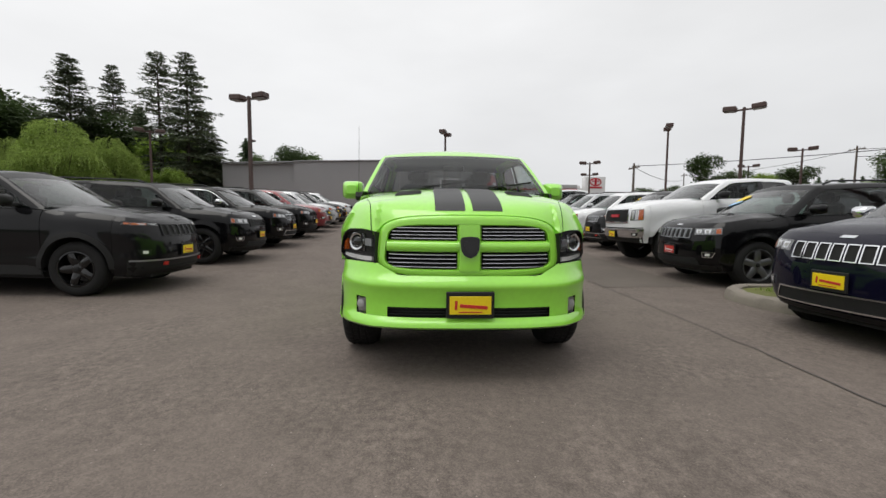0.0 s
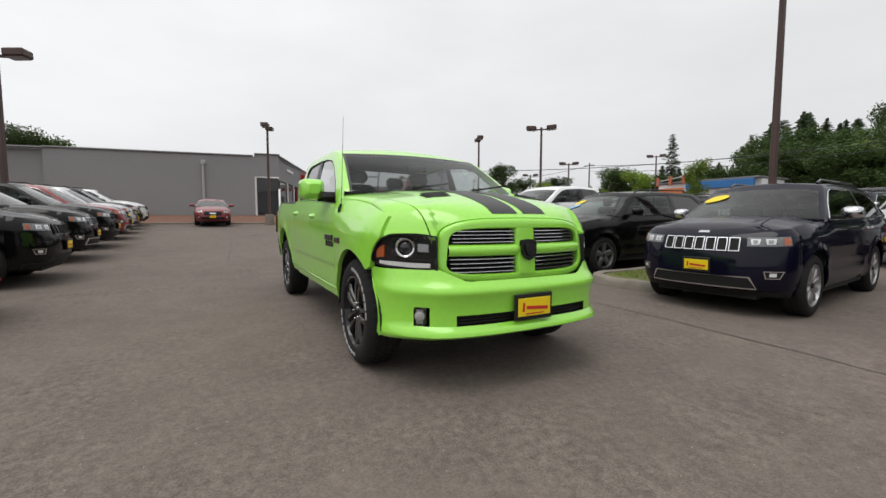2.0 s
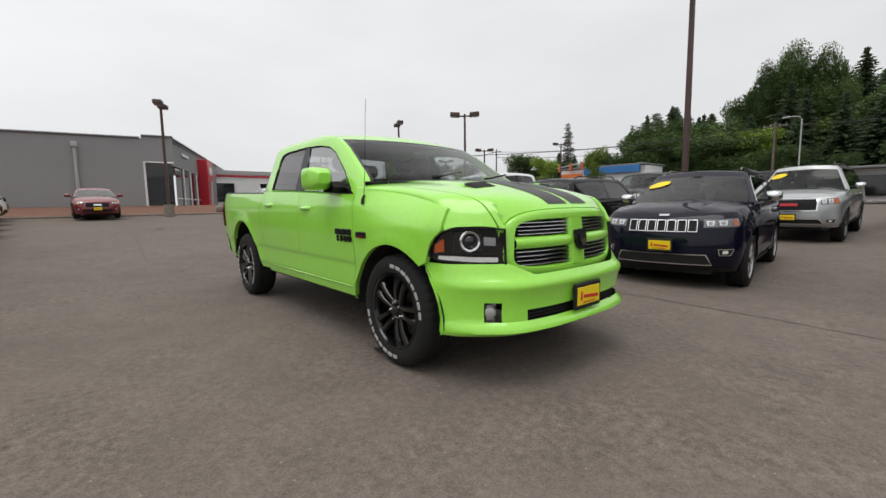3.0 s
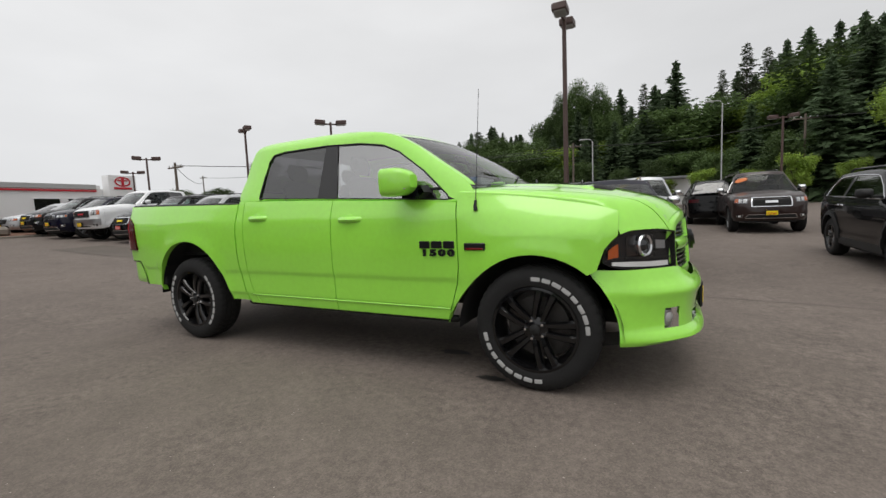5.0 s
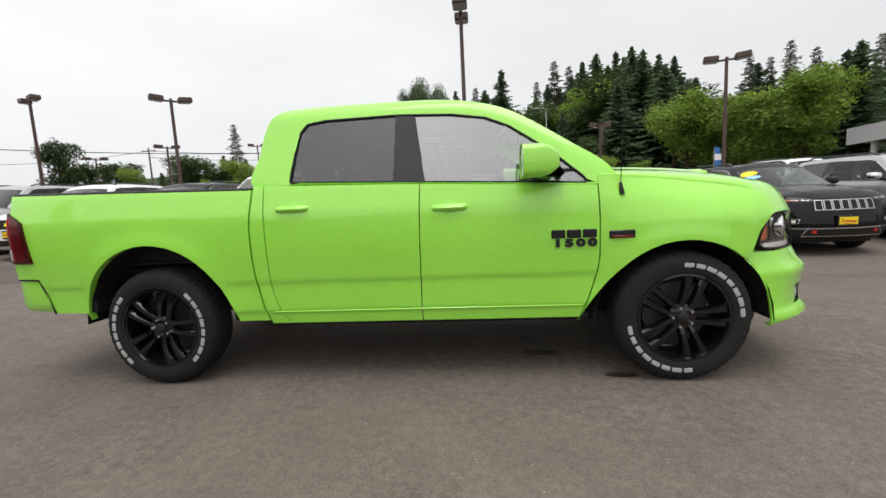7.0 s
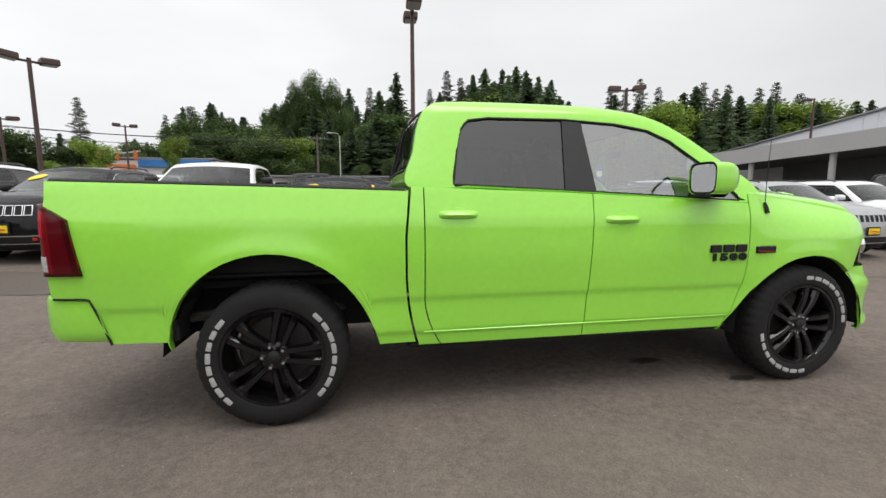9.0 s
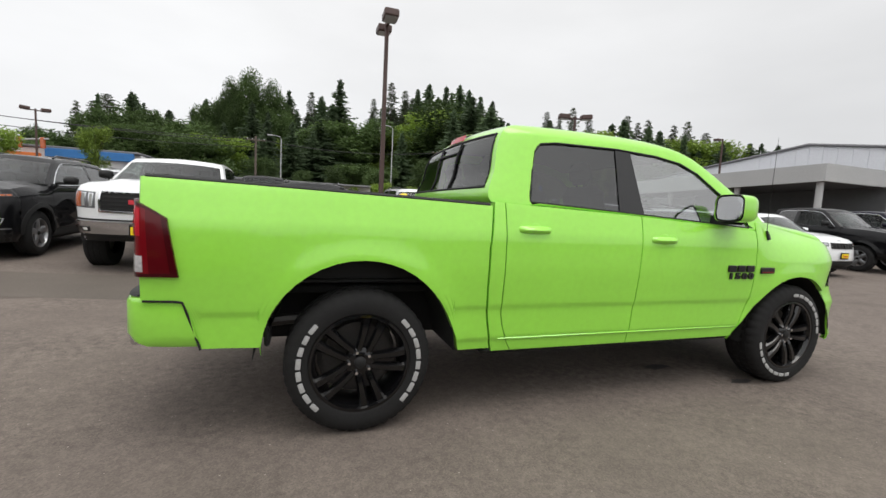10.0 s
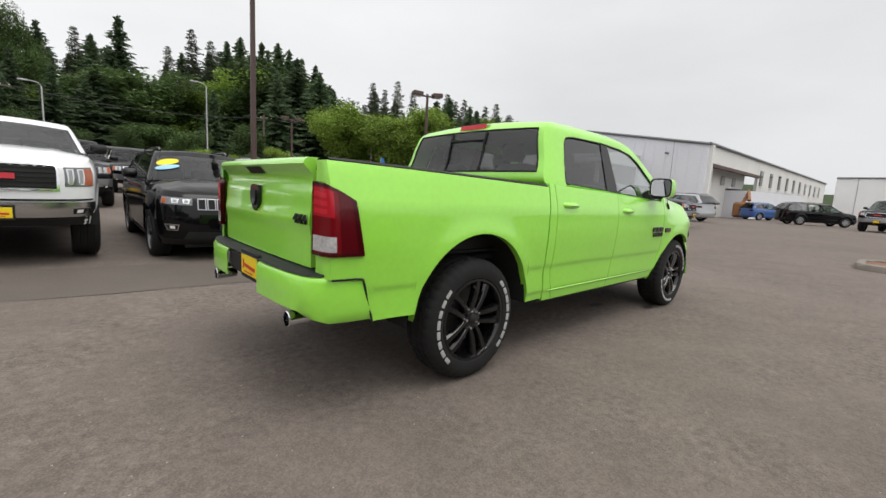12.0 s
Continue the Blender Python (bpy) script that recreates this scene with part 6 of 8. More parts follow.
# ---- ground ----
def build_ground():
    rads = [0, 1.5, 3, 4.5, 6, 8, 10, 12, 15, 18, 21, 25, 30, 36, 44, 54, 66, 80, 100, 125, 160, 220, 320, 500, 900, 1800]
    rows = [[(r * math.cos(2 * math.pi * k / 96), r * math.sin(2 * math.pi * k / 96), ground_z(r * math.cos(2 * math.pi * k / 96), r * math.sin(2 * math.pi * k / 96))) for k in range(96)] for r in rads[1:]]
    mb = MB().grid(rows, close=True)
    c = len(mb.v)
    mb.v.append((0, 0, 0))
    for k in range(96):
        mb.f.append((c, k, (k + 1) % 96))
    me = mesh_of("ground", mb, M["asphalt"])
    me.materials.append(M["meadow"])
    for p in me.polygons:
        x, y, _ = p.center
        if y + 0.25 * x > 62 or y < -16 or math.hypot(x, y) > 130:
            p.material_index = 1
    tagged(new("ground", me), "worn grey-brown asphalt car lot running out to wooded ground", "ground", kind="structure")


build_ground()


def ribbon(name, pts, width, material, label, category, wob=0.02, lift=0.004):
    rnd = random.Random(len(pts) * 7 + int(width * 1000))
    dense = []
    for a, b in zip(pts, pts[1:]):
        n = max(2, int(math.dist(a, b) / 0.25))
        dense += [(a[0] + (b[0] - a[0]) * i / n, a[1] + (b[1] - a[1]) * i / n) for i in range(n)]
    dense.append(pts[-1])
    rows = []
    for i, (x, y) in enumerate(dense):
        a, b = dense[max(0, i - 1)], dense[min(len(dense) - 1, i + 1)]
        d = Vector((b[0] - a[0], b[1] - a[1])).normalized()
        x, y = x + rnd.uniform(-wob, wob), y + rnd.uniform(-wob, wob)
        w = width * rnd.uniform(0.6, 1.3) / 2
        rows.append([(x - d.y * s * w, y + d.x * s * w, ground_z(x, y) + lift) for s in (-1, 1)])
    ob = part(name, MB().grid(rows), material)
    return tagged(ob, label, category, kind="structure")


def surface_patch(name, x0, x1, y0, y1, material, label):
    rnd = random.Random(int(x0 * 10))
    nx, ny = max(2, int((x1 - x0) / 0.6)), max(2, int((y1 - y0) / 0.6))
    rows = []
    for i in range(nx + 1):
        row = []
        for j in range(ny + 1):
            x, y = x0 + (x1 - x0) * i / nx, y0 + (y1 - y0) * j / ny
            if i in (0, nx) or j in (0, ny):
                x, y = x + rnd.uniform(-0.04, 0.04), y + rnd.uniform(-0.03, 0.03)
            row.append((x, y, ground_z(x, y) + 0.005))
        rows.append(row)
    tagged(part(name, MB().grid(rows), material), label, "asphalt patch", kind="structure")


surface_patch("trench_patch", -15.0, -1.2, 2.66, 4.22, M["patch"], "darker asphalt trench patch in front of the parked row")
ribbon("tar_seam", [(-16, 2.64), (-5, 2.62), (-1, 2.66), (2, 2.64), (6, 2.5), (12, 2.3)], 0.016, M["tar"], "dark tar seam in the asphalt", "seam")
ribbon("tar_seam", [(7.0, 3.0), (9.2, 0.6), (9.4, -1.2), (9.1, -2.4)], 0.03, M["tar"], "dark tar seam in the asphalt", "seam")
ribbon("tar_seam", [(-20, -1.6), (-12, -1.4), (-6, -1.7)], 0.04, M["tar"], "dark tar seam in the asphalt", "seam")


def blot(x, y, rx, ry, material, label):
    rnd = random.Random(int((x * 13 + y * 7) * 100))
    ring = [(x + rx * math.cos(a) * rnd.uniform(0.65, 1.15), y + ry * math.sin(a) * rnd.uniform(0.65, 1.15)) for a in [2 * math.pi * k / 18 for k in range(18)]]
    tagged(part("oil_spot", MB().poly([(a, b, ground_z(a, b) + 0.006) for a, b in ring]), material), label, "stain", kind="structure")


for bx_, by_, ra, rb_ in ((1.43, -0.88, 0.11, 0.05), (0.95, -0.46, 0.16, 0.06), (-14.0, -0.5, 0.4, 0.15)):
    blot(bx_, by_, ra, rb_, M["oil"], "wet black oil spot on the asphalt")


def kerb_island(name, x0, x1, y0, y1, label, top, corner=0.6):
    """A planted island: kerb stones laid end to end round a bed."""
    pts = []
    for cx, cy, a0 in ((x1 - corner, y1 - corner, 0), (x0 + corner, y1 - corner, 90), (x0 + corner, y0 + corner, 180), (x1 - corner, y0 + corner, 270)):
        pts += [(cx + corner * math.cos(radians(a0 + 15 * k)), cy + corner * math.sin(radians(a0 + 15 * k))) for k in range(7)]
    bed = MB().poly([(x, y, ground_z(x, y) + 0.11) for x, y in pts])
    base = tagged(part(name, bed, M[top]), label, "island", kind="structure")
    # cast kerb in long runs with a worn, rounded top
    n = len(pts)
    mid = ((x0 + x1) / 2, (y0 + y1) / 2)
    ring = []
    for i in range(n):
        (xa, ya), (xb, yb) = pts[i], pts[(i + 1) % n]
        L = math.hypot(xb - xa, yb - ya)
        k = max(1, round(L / 0.4))
        ring += [(xa + (xb - xa) * j / k, ya + (yb - ya) * j / k) for j in range(k)]
    m = len(ring)
    step = 9
    for i0 in range(0, m, step):
        rws = []
        for i in range(i0, min(m, i0 + step) + 1):
            x, y = ring[i % m]
            (xa, ya), (xb, yb) = ring[(i - 1) % m], ring[(i + 1) % m]
            d = Vector((xb - xa, yb - ya)).normalized()
            end_ = 0.006 if i == i0 else -0.006 if i == min(m, i0 + step) else 0.0
            x, y = x + d.x * end_, y + d.y * end_
            wob = 0.008 * math.sin(i * 1.7) + 0.005 * math.sin(i * 4.1)
            rws.append([(x + d.y * o, y - d.x * o, ground_z(x, y) + h + (wob if h > 0.1 else 0)) for o, h in ((0.11, -0.05), (0.10, 0.08), (0.075, 0.135), (0.03, 0.155), (-0.06, 0.155), (-0.09, 0.14), (-0.10, -0.05))])
        part("kerb_stone", MB().grid(rws).poly(rws[0]).poly(rws[-1]), M["kerb"], base)
    return base


def grass_on(x0, x1, y0, y1, n, label, h=0.07):
    rnd = random.Random(n)
    mb = MB()
    for _ in range(n):
        x, y = rnd.uniform(x0, x1), rnd.uniform(y0, y1)
        a, q = rnd.uniform(0, 6.28), rnd.uniform(0.5, 1.3) * h
        z = ground_z(x, y) + 0.105
        dx, dy = 0.012 * math.cos(a), 0.012 * math.sin(a)
        mb.poly([(x - dx, y - dy, z), (x + dx, y + dy, z), (x + rnd.uniform(-0.03, 0.03), y + rnd.uniform(-0.03, 0.03), z + q)])
    tagged(part("grass", mb, M["leaf"]), label, "grass", kind="stuff")


kerb_island("kerb_island", -0.60, 0.92, 4.10, 10.3, "grassy island with a worn concrete kerb", "grass")
grass_on(-0.35, 0.72, 4.55, 10.1, 2600, "short patchy grass on the island")
kerb_island("kerb_island", 10.1, 11.5, -9.0, -2.2, "kerbed island at the edge of the aisle", "soil", 0.4)


# ---- lamp posts ----
def lamp_post(x, y, top, heading, heads=2, arm=0.30, size=0.80, base=True, label="brown steel lamp post with box heads", mat_="lamp_brown", z0=None):
    z0 = ground_z(x, y) if z0 is None else z0
    H = top - z0
    ob = thing("lamp_post", label, "lamp post", "lot lamp posts", pose(x, y, z0, 0, 0, heading))
    r = 0.075 * size
    part("pole", MB().grid([[(sx * q, sy * q, z) for sx, sy in ((-1, -0.8), (-0.8, -1), (0.8, -1), (1, -0.8), (1, 0.8), (0.8, 1), (-0.8, 1), (-1, 0.8))] for z, q in ((0, r * 1.15), (H * 0.5, r), (H, r * 0.85))], close=True), M[mat_], ob)
    if base:
        part("footing", lathe([(0.0001, 0.62), (0.21, 0.62), (0.23, 0.6), (0.24, 0.0)], 20, "z"), M["kerb"], ob)
    for s in ((-1, 1) if heads == 2 else (1,)):
        part("arm", rbox(s * arm * 0.45, 0, H - 0.10, arm, 0.07, 0.07, 0.01), M[mat_], ob)
        hd = part("lamp_head", MB().add(rbox(0, 0, 0, 0.62 * size, 0.50 * size, 0.26 * size, 0.03), pose(s * (arm + 0.26 * size), 0, H - 0.02, 0, -s * 4, 0)), M[mat_], ob)
        part("lamp_lens", MB().add(rbox(0, 0, -0.135 * size, 0.52 * size, 0.42 * size, 0.02), pose(s * (arm + 0.26 * size), 0, H - 0.02, 0, -s * 4, 0)), M["lamp_glass"], hd)
    return ob


for spec in ((0.10, 9.25, 6.62, 90), (-12.02, 13.06, 5.84, 46), (-19.82, 14.32, 6.65, 156), (-21.13, 0.88, 6.33, 161), (-10.6, -6.85, 5.5, 71), (-20.49, 23.45, 5.62, 51), (9.85, 13.85, 5.98, -20),
             (-28.64, -14.15, 6.98, 151, 1, 0.1, 0.6), (-26.3, 12.1, 5.32, 61), (-33.0, 14.7, 5.13, 61), (-28.6, 26.3, 5.54, 51), (-18.7, 31.9, 6.6, 30), (9.2, 28.8, 6.05, 0), (23.6, 50.7, 8.6, 0), (-19.80, -16.23, 5.95, 120)):
    lamp_post(*spec)


# ---- parked vehicles ----
GC = dict(wb=2.915, fo=0.90, ro=1.0, W=0.965, sill=0.31, H=1.71, tr=0.385, tw=0.265, arch=0.445, belt=(1.19, 1.16), zf=1.04, cab=(0.98, 0.28, -1.93, -2.28), amber_from=0.86, lamp=(0.55, 0.95, 0.858, 0.960),
          tail=(0.6, 0.97, 0.66, 0.84), grille=("slots", 0.49, 0.80, 0.960), lower_black=0.37, fog=0.54, rails=True, plate=("yellow", 0.63), rim="five", rim_r=0.26, rim_mat="rim_grey", hood_mark=True, fog_rim=True)
GCC = dict(GC, chrome=True, chrome_mirror=True, intake=(0.60, 0.375, 0.50), lower_black=0.34)
CHK = dict(wb=2.70, fo=0.98, ro=0.98, W=0.94, sill=0.31, H=1.72, tr=0.38, tw=0.245, arch=0.435, belt=(1.20, 1.18), zf=1.06, cab=(0.90, 0.15, -1.78, -2.1), lamp=(0.54, 0.985, 0.955, 1.005), amber_from=0.45, clear_lamp=False,
           tail=(0.6, 0.97, 0.7, 0.85), grille=("slots", 0.52, 0.82, 0.985), lower_black=0.47, fog=0.60, cladding=True, black_mirror=True, plate=("yellow", 0.62), rim="five", rim_mat="rim_black", rails=True, nose=[-0.14, -0.03, 0.0, -0.02, -0.08, -0.14, -0.26], lower_trim=(0.475, 0.495, "steel"))
SUV = dict(GC, shoulder=0.06, wb=3.07, fo=0.95, ro=1.25, W=1.0, H=1.92, sill=0.42, tr=0.40, arch=0.46, belt=(1.28, 1.24), zf=1.10, cab=(1.05, 0.50, -2.2, -2.65), lamp=(0.62, 0.95, 0.92, 1.06), grille=("bars", 0.55, 0.80, 1.06), clear_lamp=True, amber_from=0.72, chrome=True, chrome_mirror=True, badge="chrome", plate=("yellow", 0.64), hood_mark=False, intake=(0.6, 0.48, 0.58))
XOV = dict(CHK, lower_trim=None, belt=(1.16, 1.11), zf=0.99, H=1.72, cladding=False, black_mirror=False, lamp=(0.60, 0.96, 0.82, 0.94), grille=("bars", 0.52, 0.72, 0.92), lower_black=0, chrome=True, badge="yellow", rim_mat="rim_silver")
VAN = dict(CHK, lower_trim=None, wb=3.05, ro=1.12, W=0.99, H=1.74, cladding=False, black_mirror=False, belt=(1.14, 1.06), zf=0.95, cab=(1.30, 0.45, -2.2, -2.6), lamp=(0.60, 0.96, 0.76, 0.90), grille=("bars", 0.45, 0.68, 0.86), lower_black=0, rim_mat="rim_silver", badge="chrome", rails=True)
PKP = dict(GC, fog_rim=False, shoulder=0.05, nose=[-0.10, -0.02, 0.0, -0.005, -0.03, -0.06, -0.13], clear_lamp=True, amber_from=0.70, wb=3.64, fo=0.98, ro=1.25, W=1.0, H=1.98, sill=0.52, tr=0.42, tw=0.28, arch=0.50, belt=(1.40, 1.36), zf=1.20, cab=(1.25, 0.62, -0.83, -0.95), wrap=0.36, bed=True, rails=False, lamp=(0.62, 0.95, 0.98, 1.17), tail=(0.75, 0.97, 0.5, 0.9),
           grille=("bars", 0.55, 0.92, 1.16), lower_black=0, fog=0.62, chrome=True, tumble=0.36, hood_mark=False, plate=("yellow", 0.66), intake=(0.5, 0.56, 0.60), bumper_trim=(0.62, 0.84, "steel"), pillar=0.12)
GMC = dict(PKP, chin=0.11, sill=0.66, H=1.93, tr=0.475, tw=0.31, arch=0.56, belt=(1.46, 1.44), zf=1.30, lift=0.2, lamp=(0.66, 0.96, 1.00, 1.235), grille=("bars", 0.58, 0.975, 1.255), rim_mat="rim_black", chrome_mirror=False, black_mirror=True, lower_black=0.64, fog=0.70, intake=(0.5, 0.56, 0.62), bumper_trim=(0.63, 0.815, "bumper_chrome"), bumper_slot=(0.825, 0.85, "dark"), plate=("yellow", 0.70))
SED = dict(CHK, lower_trim=None, wb=2.8, fo=0.92, ro=1.0, W=0.92, sill=0.26, H=1.45, tr=0.335, tw=0.22, arch=0.385, belt=(1.0, 0.94), zf=0.78, cab=(0.95, 0.15, -1.0, -1.85), cladding=False, black_mirror=False, rails=False, lamp=(0.6, 0.96, 0.62, 0.73), grille=("bars", 0.5, 0.50, 0.70), lower_black=0, fog=0.42, plate=("yellow", 0.45), badge="chrome")
NSN = dict(SUV, grille=("bars", 0.5, 0.84, 1.08), sticker="orange", badge="chrome")


def park(name, label, cat, S, body, x, y_front, facing, **more):
    """Parks with the nose at y_front, facing +1 (+y) or -1 (-y)."""
    L = S["wb"] / 2 + S["fo"]
    y = y_front - facing * L
    turn = more.pop("turn", 0)
    m = pose(x, y, ground_z(x, y), 0, 0, 90 * facing + turn)
    # the lot's slope under the wheels
    za, zb2 = ground_z(x, y + facing * 1.4), ground_z(x, y - facing * 1.4)
    m = m @ pose(0, 0, 0, 0, -math.degrees(math.atan2(za - zb2, 2.8)), 0)
    return vehicle(name, label, cat, m, body, dict(S, **more))


# the row that faces the pickup's right side
park("suv", "dark grey off-roader with black arch trim and black wheels", "suv", CHK, "grey", -1.20, -4.14, 1, turn=1.3)
park("suv", "black off-roader with grey slotted grille in the parked row", "suv", GC, "black", -4.48, -4.22, 1, turn=1.3, rim_mat="rim_black")
park("suv", "black off-roader with chrome grille slots and chrome mirrors", "suv", GCC, "black", -7.46, -4.37, 1, turn=1.3)
park("suv", "black off-roader with grey slotted grille in the parked row", "suv", GC, "black", -10.31, -4.43, 1, turn=1.3)
park("suv", "red crossover in the parked row", "suv", XOV, "red", -13.11, -4.50, 1, turn=1.3)
park("suv", "silver crossover in the parked row", "suv", XOV, "silver", -15.80, -4.66, 1, turn=1.3)
park("suv", "dark grey crossover in the parked row", "suv", XOV, "grey", -18.40, -4.82, 1, turn=1.3)
park("suv", "white off-roader at the far end of the row", "suv", GC, "white", -20.90, -4.87, 1, turn=1.3)
# the row on the other side
park("suv", "navy off-roader with chrome grille slots beside the kerb island", "suv", GCC, "navy", 1.63, 3.46, -1, turn=5.9, sticker="yellow", rim_mat="rim_silver", rim="ten")
park("suv", "black off-roader with grey wheels beside the kerb island", "suv", GC, "black", -1.90, 4.19, -1, sticker="yellow", sticker2="pale_blue", slot_steel=True, plate=("red_ink", 0.60))
park("pickup_truck", "white lifted pickup with black grille and big tyres", "pickup truck", GMC, "white", -4.47, 4.28, -1, turn=0.8)
park("suv", "dark grey off-roader with bright grille slots", "suv", CHK, "grey", -7.32, 4.75, -1, turn=0.8, sticker="yellow", rim_mat="rim_silver", chrome=True)
park("suv", "white crossover with chrome grille", "suv", XOV, "white", -9.96, 4.68, -1, turn=1.3)
park("suv", "silver crossover with a dark grille", "suv", XOV, "silver", -12.41, 4.62, -1, turn=1.3)
park("suv", "black crossover with a red dealer plate", "suv", XOV, "black", -14.91, 4.67, -1, turn=1.3, plate=("red_ink", 0.6))
park("pickup_truck", "white pickup in the parked row", "pickup truck", PKP, "white", -17.41, 4.61, -1, turn=1.3)
park("suv", "navy off-roader with chrome mirrors", "suv", GCC, "navy", -20.01, 4.55, -1, turn=1.3)
park("suv", "black crossover in the far parked row", "suv", XOV, "black", -22.72, 4.69, -1, turn=1.3)
park("sedan", "silver sedan at the end of the row", "sedan", SED, "silver", -25.32, 4.73, -1, turn=1.3)
park("suv", "black off-roader with a yellow sale sticker", "suv", CHK, "black", 6.58, 3.96, -1, H=1.66, belt=(1.16, 1.14), zf=1.02, lamp=(0.54, 0.985, 0.915, 0.965), grille=("slots", 0.52, 0.78, 0.945), sticker="yellow", sticker2="pale_blue", chrome=True)
park("suv", "silver off-roader in the parked row", "suv", GCC, "silver", 9.4, 3.9, -1)
park("suv", "white off-roader with black intakes", "suv", GC, "white", 12.2, 4.2, -1)
park("pickup_truck", "dark grey pickup with a chrome grille", "pickup truck", PKP, "grey", 15.7, 4.2, -1)
park("pickup_truck", "navy pickup with chrome bumper", "pickup truck", PKP, "navy", 19.4, 4.4, -1, sticker="yellow")
park("suv", "white crossover in the parked row", "suv", XOV, "white", 17.6, 8.2, -1)
# second row and beyond
park("suv", "silver full-size suv with a dark grille", "suv", SUV, "silver", 2.0, 10.67, -1, sticker="yellow", badge="sign_red")
park("suv", "brown full-size suv with chrome grille and orange sticker", "suv", NSN, "brown", 5.57, 12.2, -1)
park("suv", "black crossover seen from behind", "suv", XOV, "black", 4.5, 20.5, 1)
park("suv", "dark blue off-roader behind the row", "suv", GCC, "navy", -0.6, 13.2, -1, sticker="yellow")
park("pickup_truck", "dark grey pickup in the second row", "pickup truck", PKP, "grey", -3.6, 13.0, -1)
park("pickup_truck", "black pickup in the second row", "pickup truck", PKP, "black", -1.2, 20.5, -1)
park("suv", "grey crossover in the second row", "suv", XOV, "grey", -6.6, 14.0, -1)
park("suv", "white van in the second row", "minivan", VAN, "white", -10.0, 15.0, -1)
park("sedan", "silver sedan in the second row", "sedan", SED, "silver", 9.5, 12.0, -1)
park("suv", "white suv in the second row", "suv", SUV, "white", 13.5, 13.0, -1)
park("minivan", "silver minivan parked nose to the building", "minivan", VAN, "silver", 27.8, 10.8, 1, turn=-20)
park("minivan", "black minivan across the aisle", "minivan", VAN, "black", 41.0, -0.25, -1, turn=35)
park("suv", "blue crossover by the far wall", "suv", XOV, "blue", 50.0, 5.0, -1, turn=55)
vehicle("pickup_truck", "black pickup at the end of the aisle", "pickup truck", pose(35.2, -2.1, ground_z(35.2, -2.1), 0, 0, 168), "black", PKP)
vehicle("sedan", "dark red compact car at the kerb of the grey building", "sedan", pose(-21.55, -2.03, ground_z(-21.55, -2.03), 0, 0, 1.3), "red", dict(SED, wb=2.5, fo=0.78, ro=0.7, W=0.84, H=1.40, badge="chrome"))
for i, (bd, xx) in enumerate((("black", -30), ("silver", -33), ("grey", -36), ("maroon", -40), ("white", -43))):
    park("sedan", "sedan parked by the far showroom", "sedan", SED, bd, xx - 0.25, 10.3 + 1.5 * i, -1, turn=41)


# ---- buildings ----
def wall_piece(name, corners, thick, material, parent=None, label="", category="", kind="structure"):
    """An upright wall from (x, y, z0, z1) end to end, with thickness."""
    (xa, ya, z0, z1), (xb, yb, z2, z3) = corners
    d = Vector((xb - xa, yb - ya)).normalized()
    nx, ny = -d.y * thick, d.x * thick
    f = [(xa, ya, z0), (xb, yb, z2), (xb, yb, z3), (xa, ya, z1)]
    b = [(x + nx, y + ny, z) for x, y, z in f]
    mb = MB().poly(f).poly(list(reversed(b)))
    for i in range(4):
        j = (i + 1) % 4
        mb.poly([f[j], f[i], b[i], b[j]])
    ob = part(name, mb, material, parent, label)
    return tagged(ob, label, category, kind=kind) if parent is None else ob


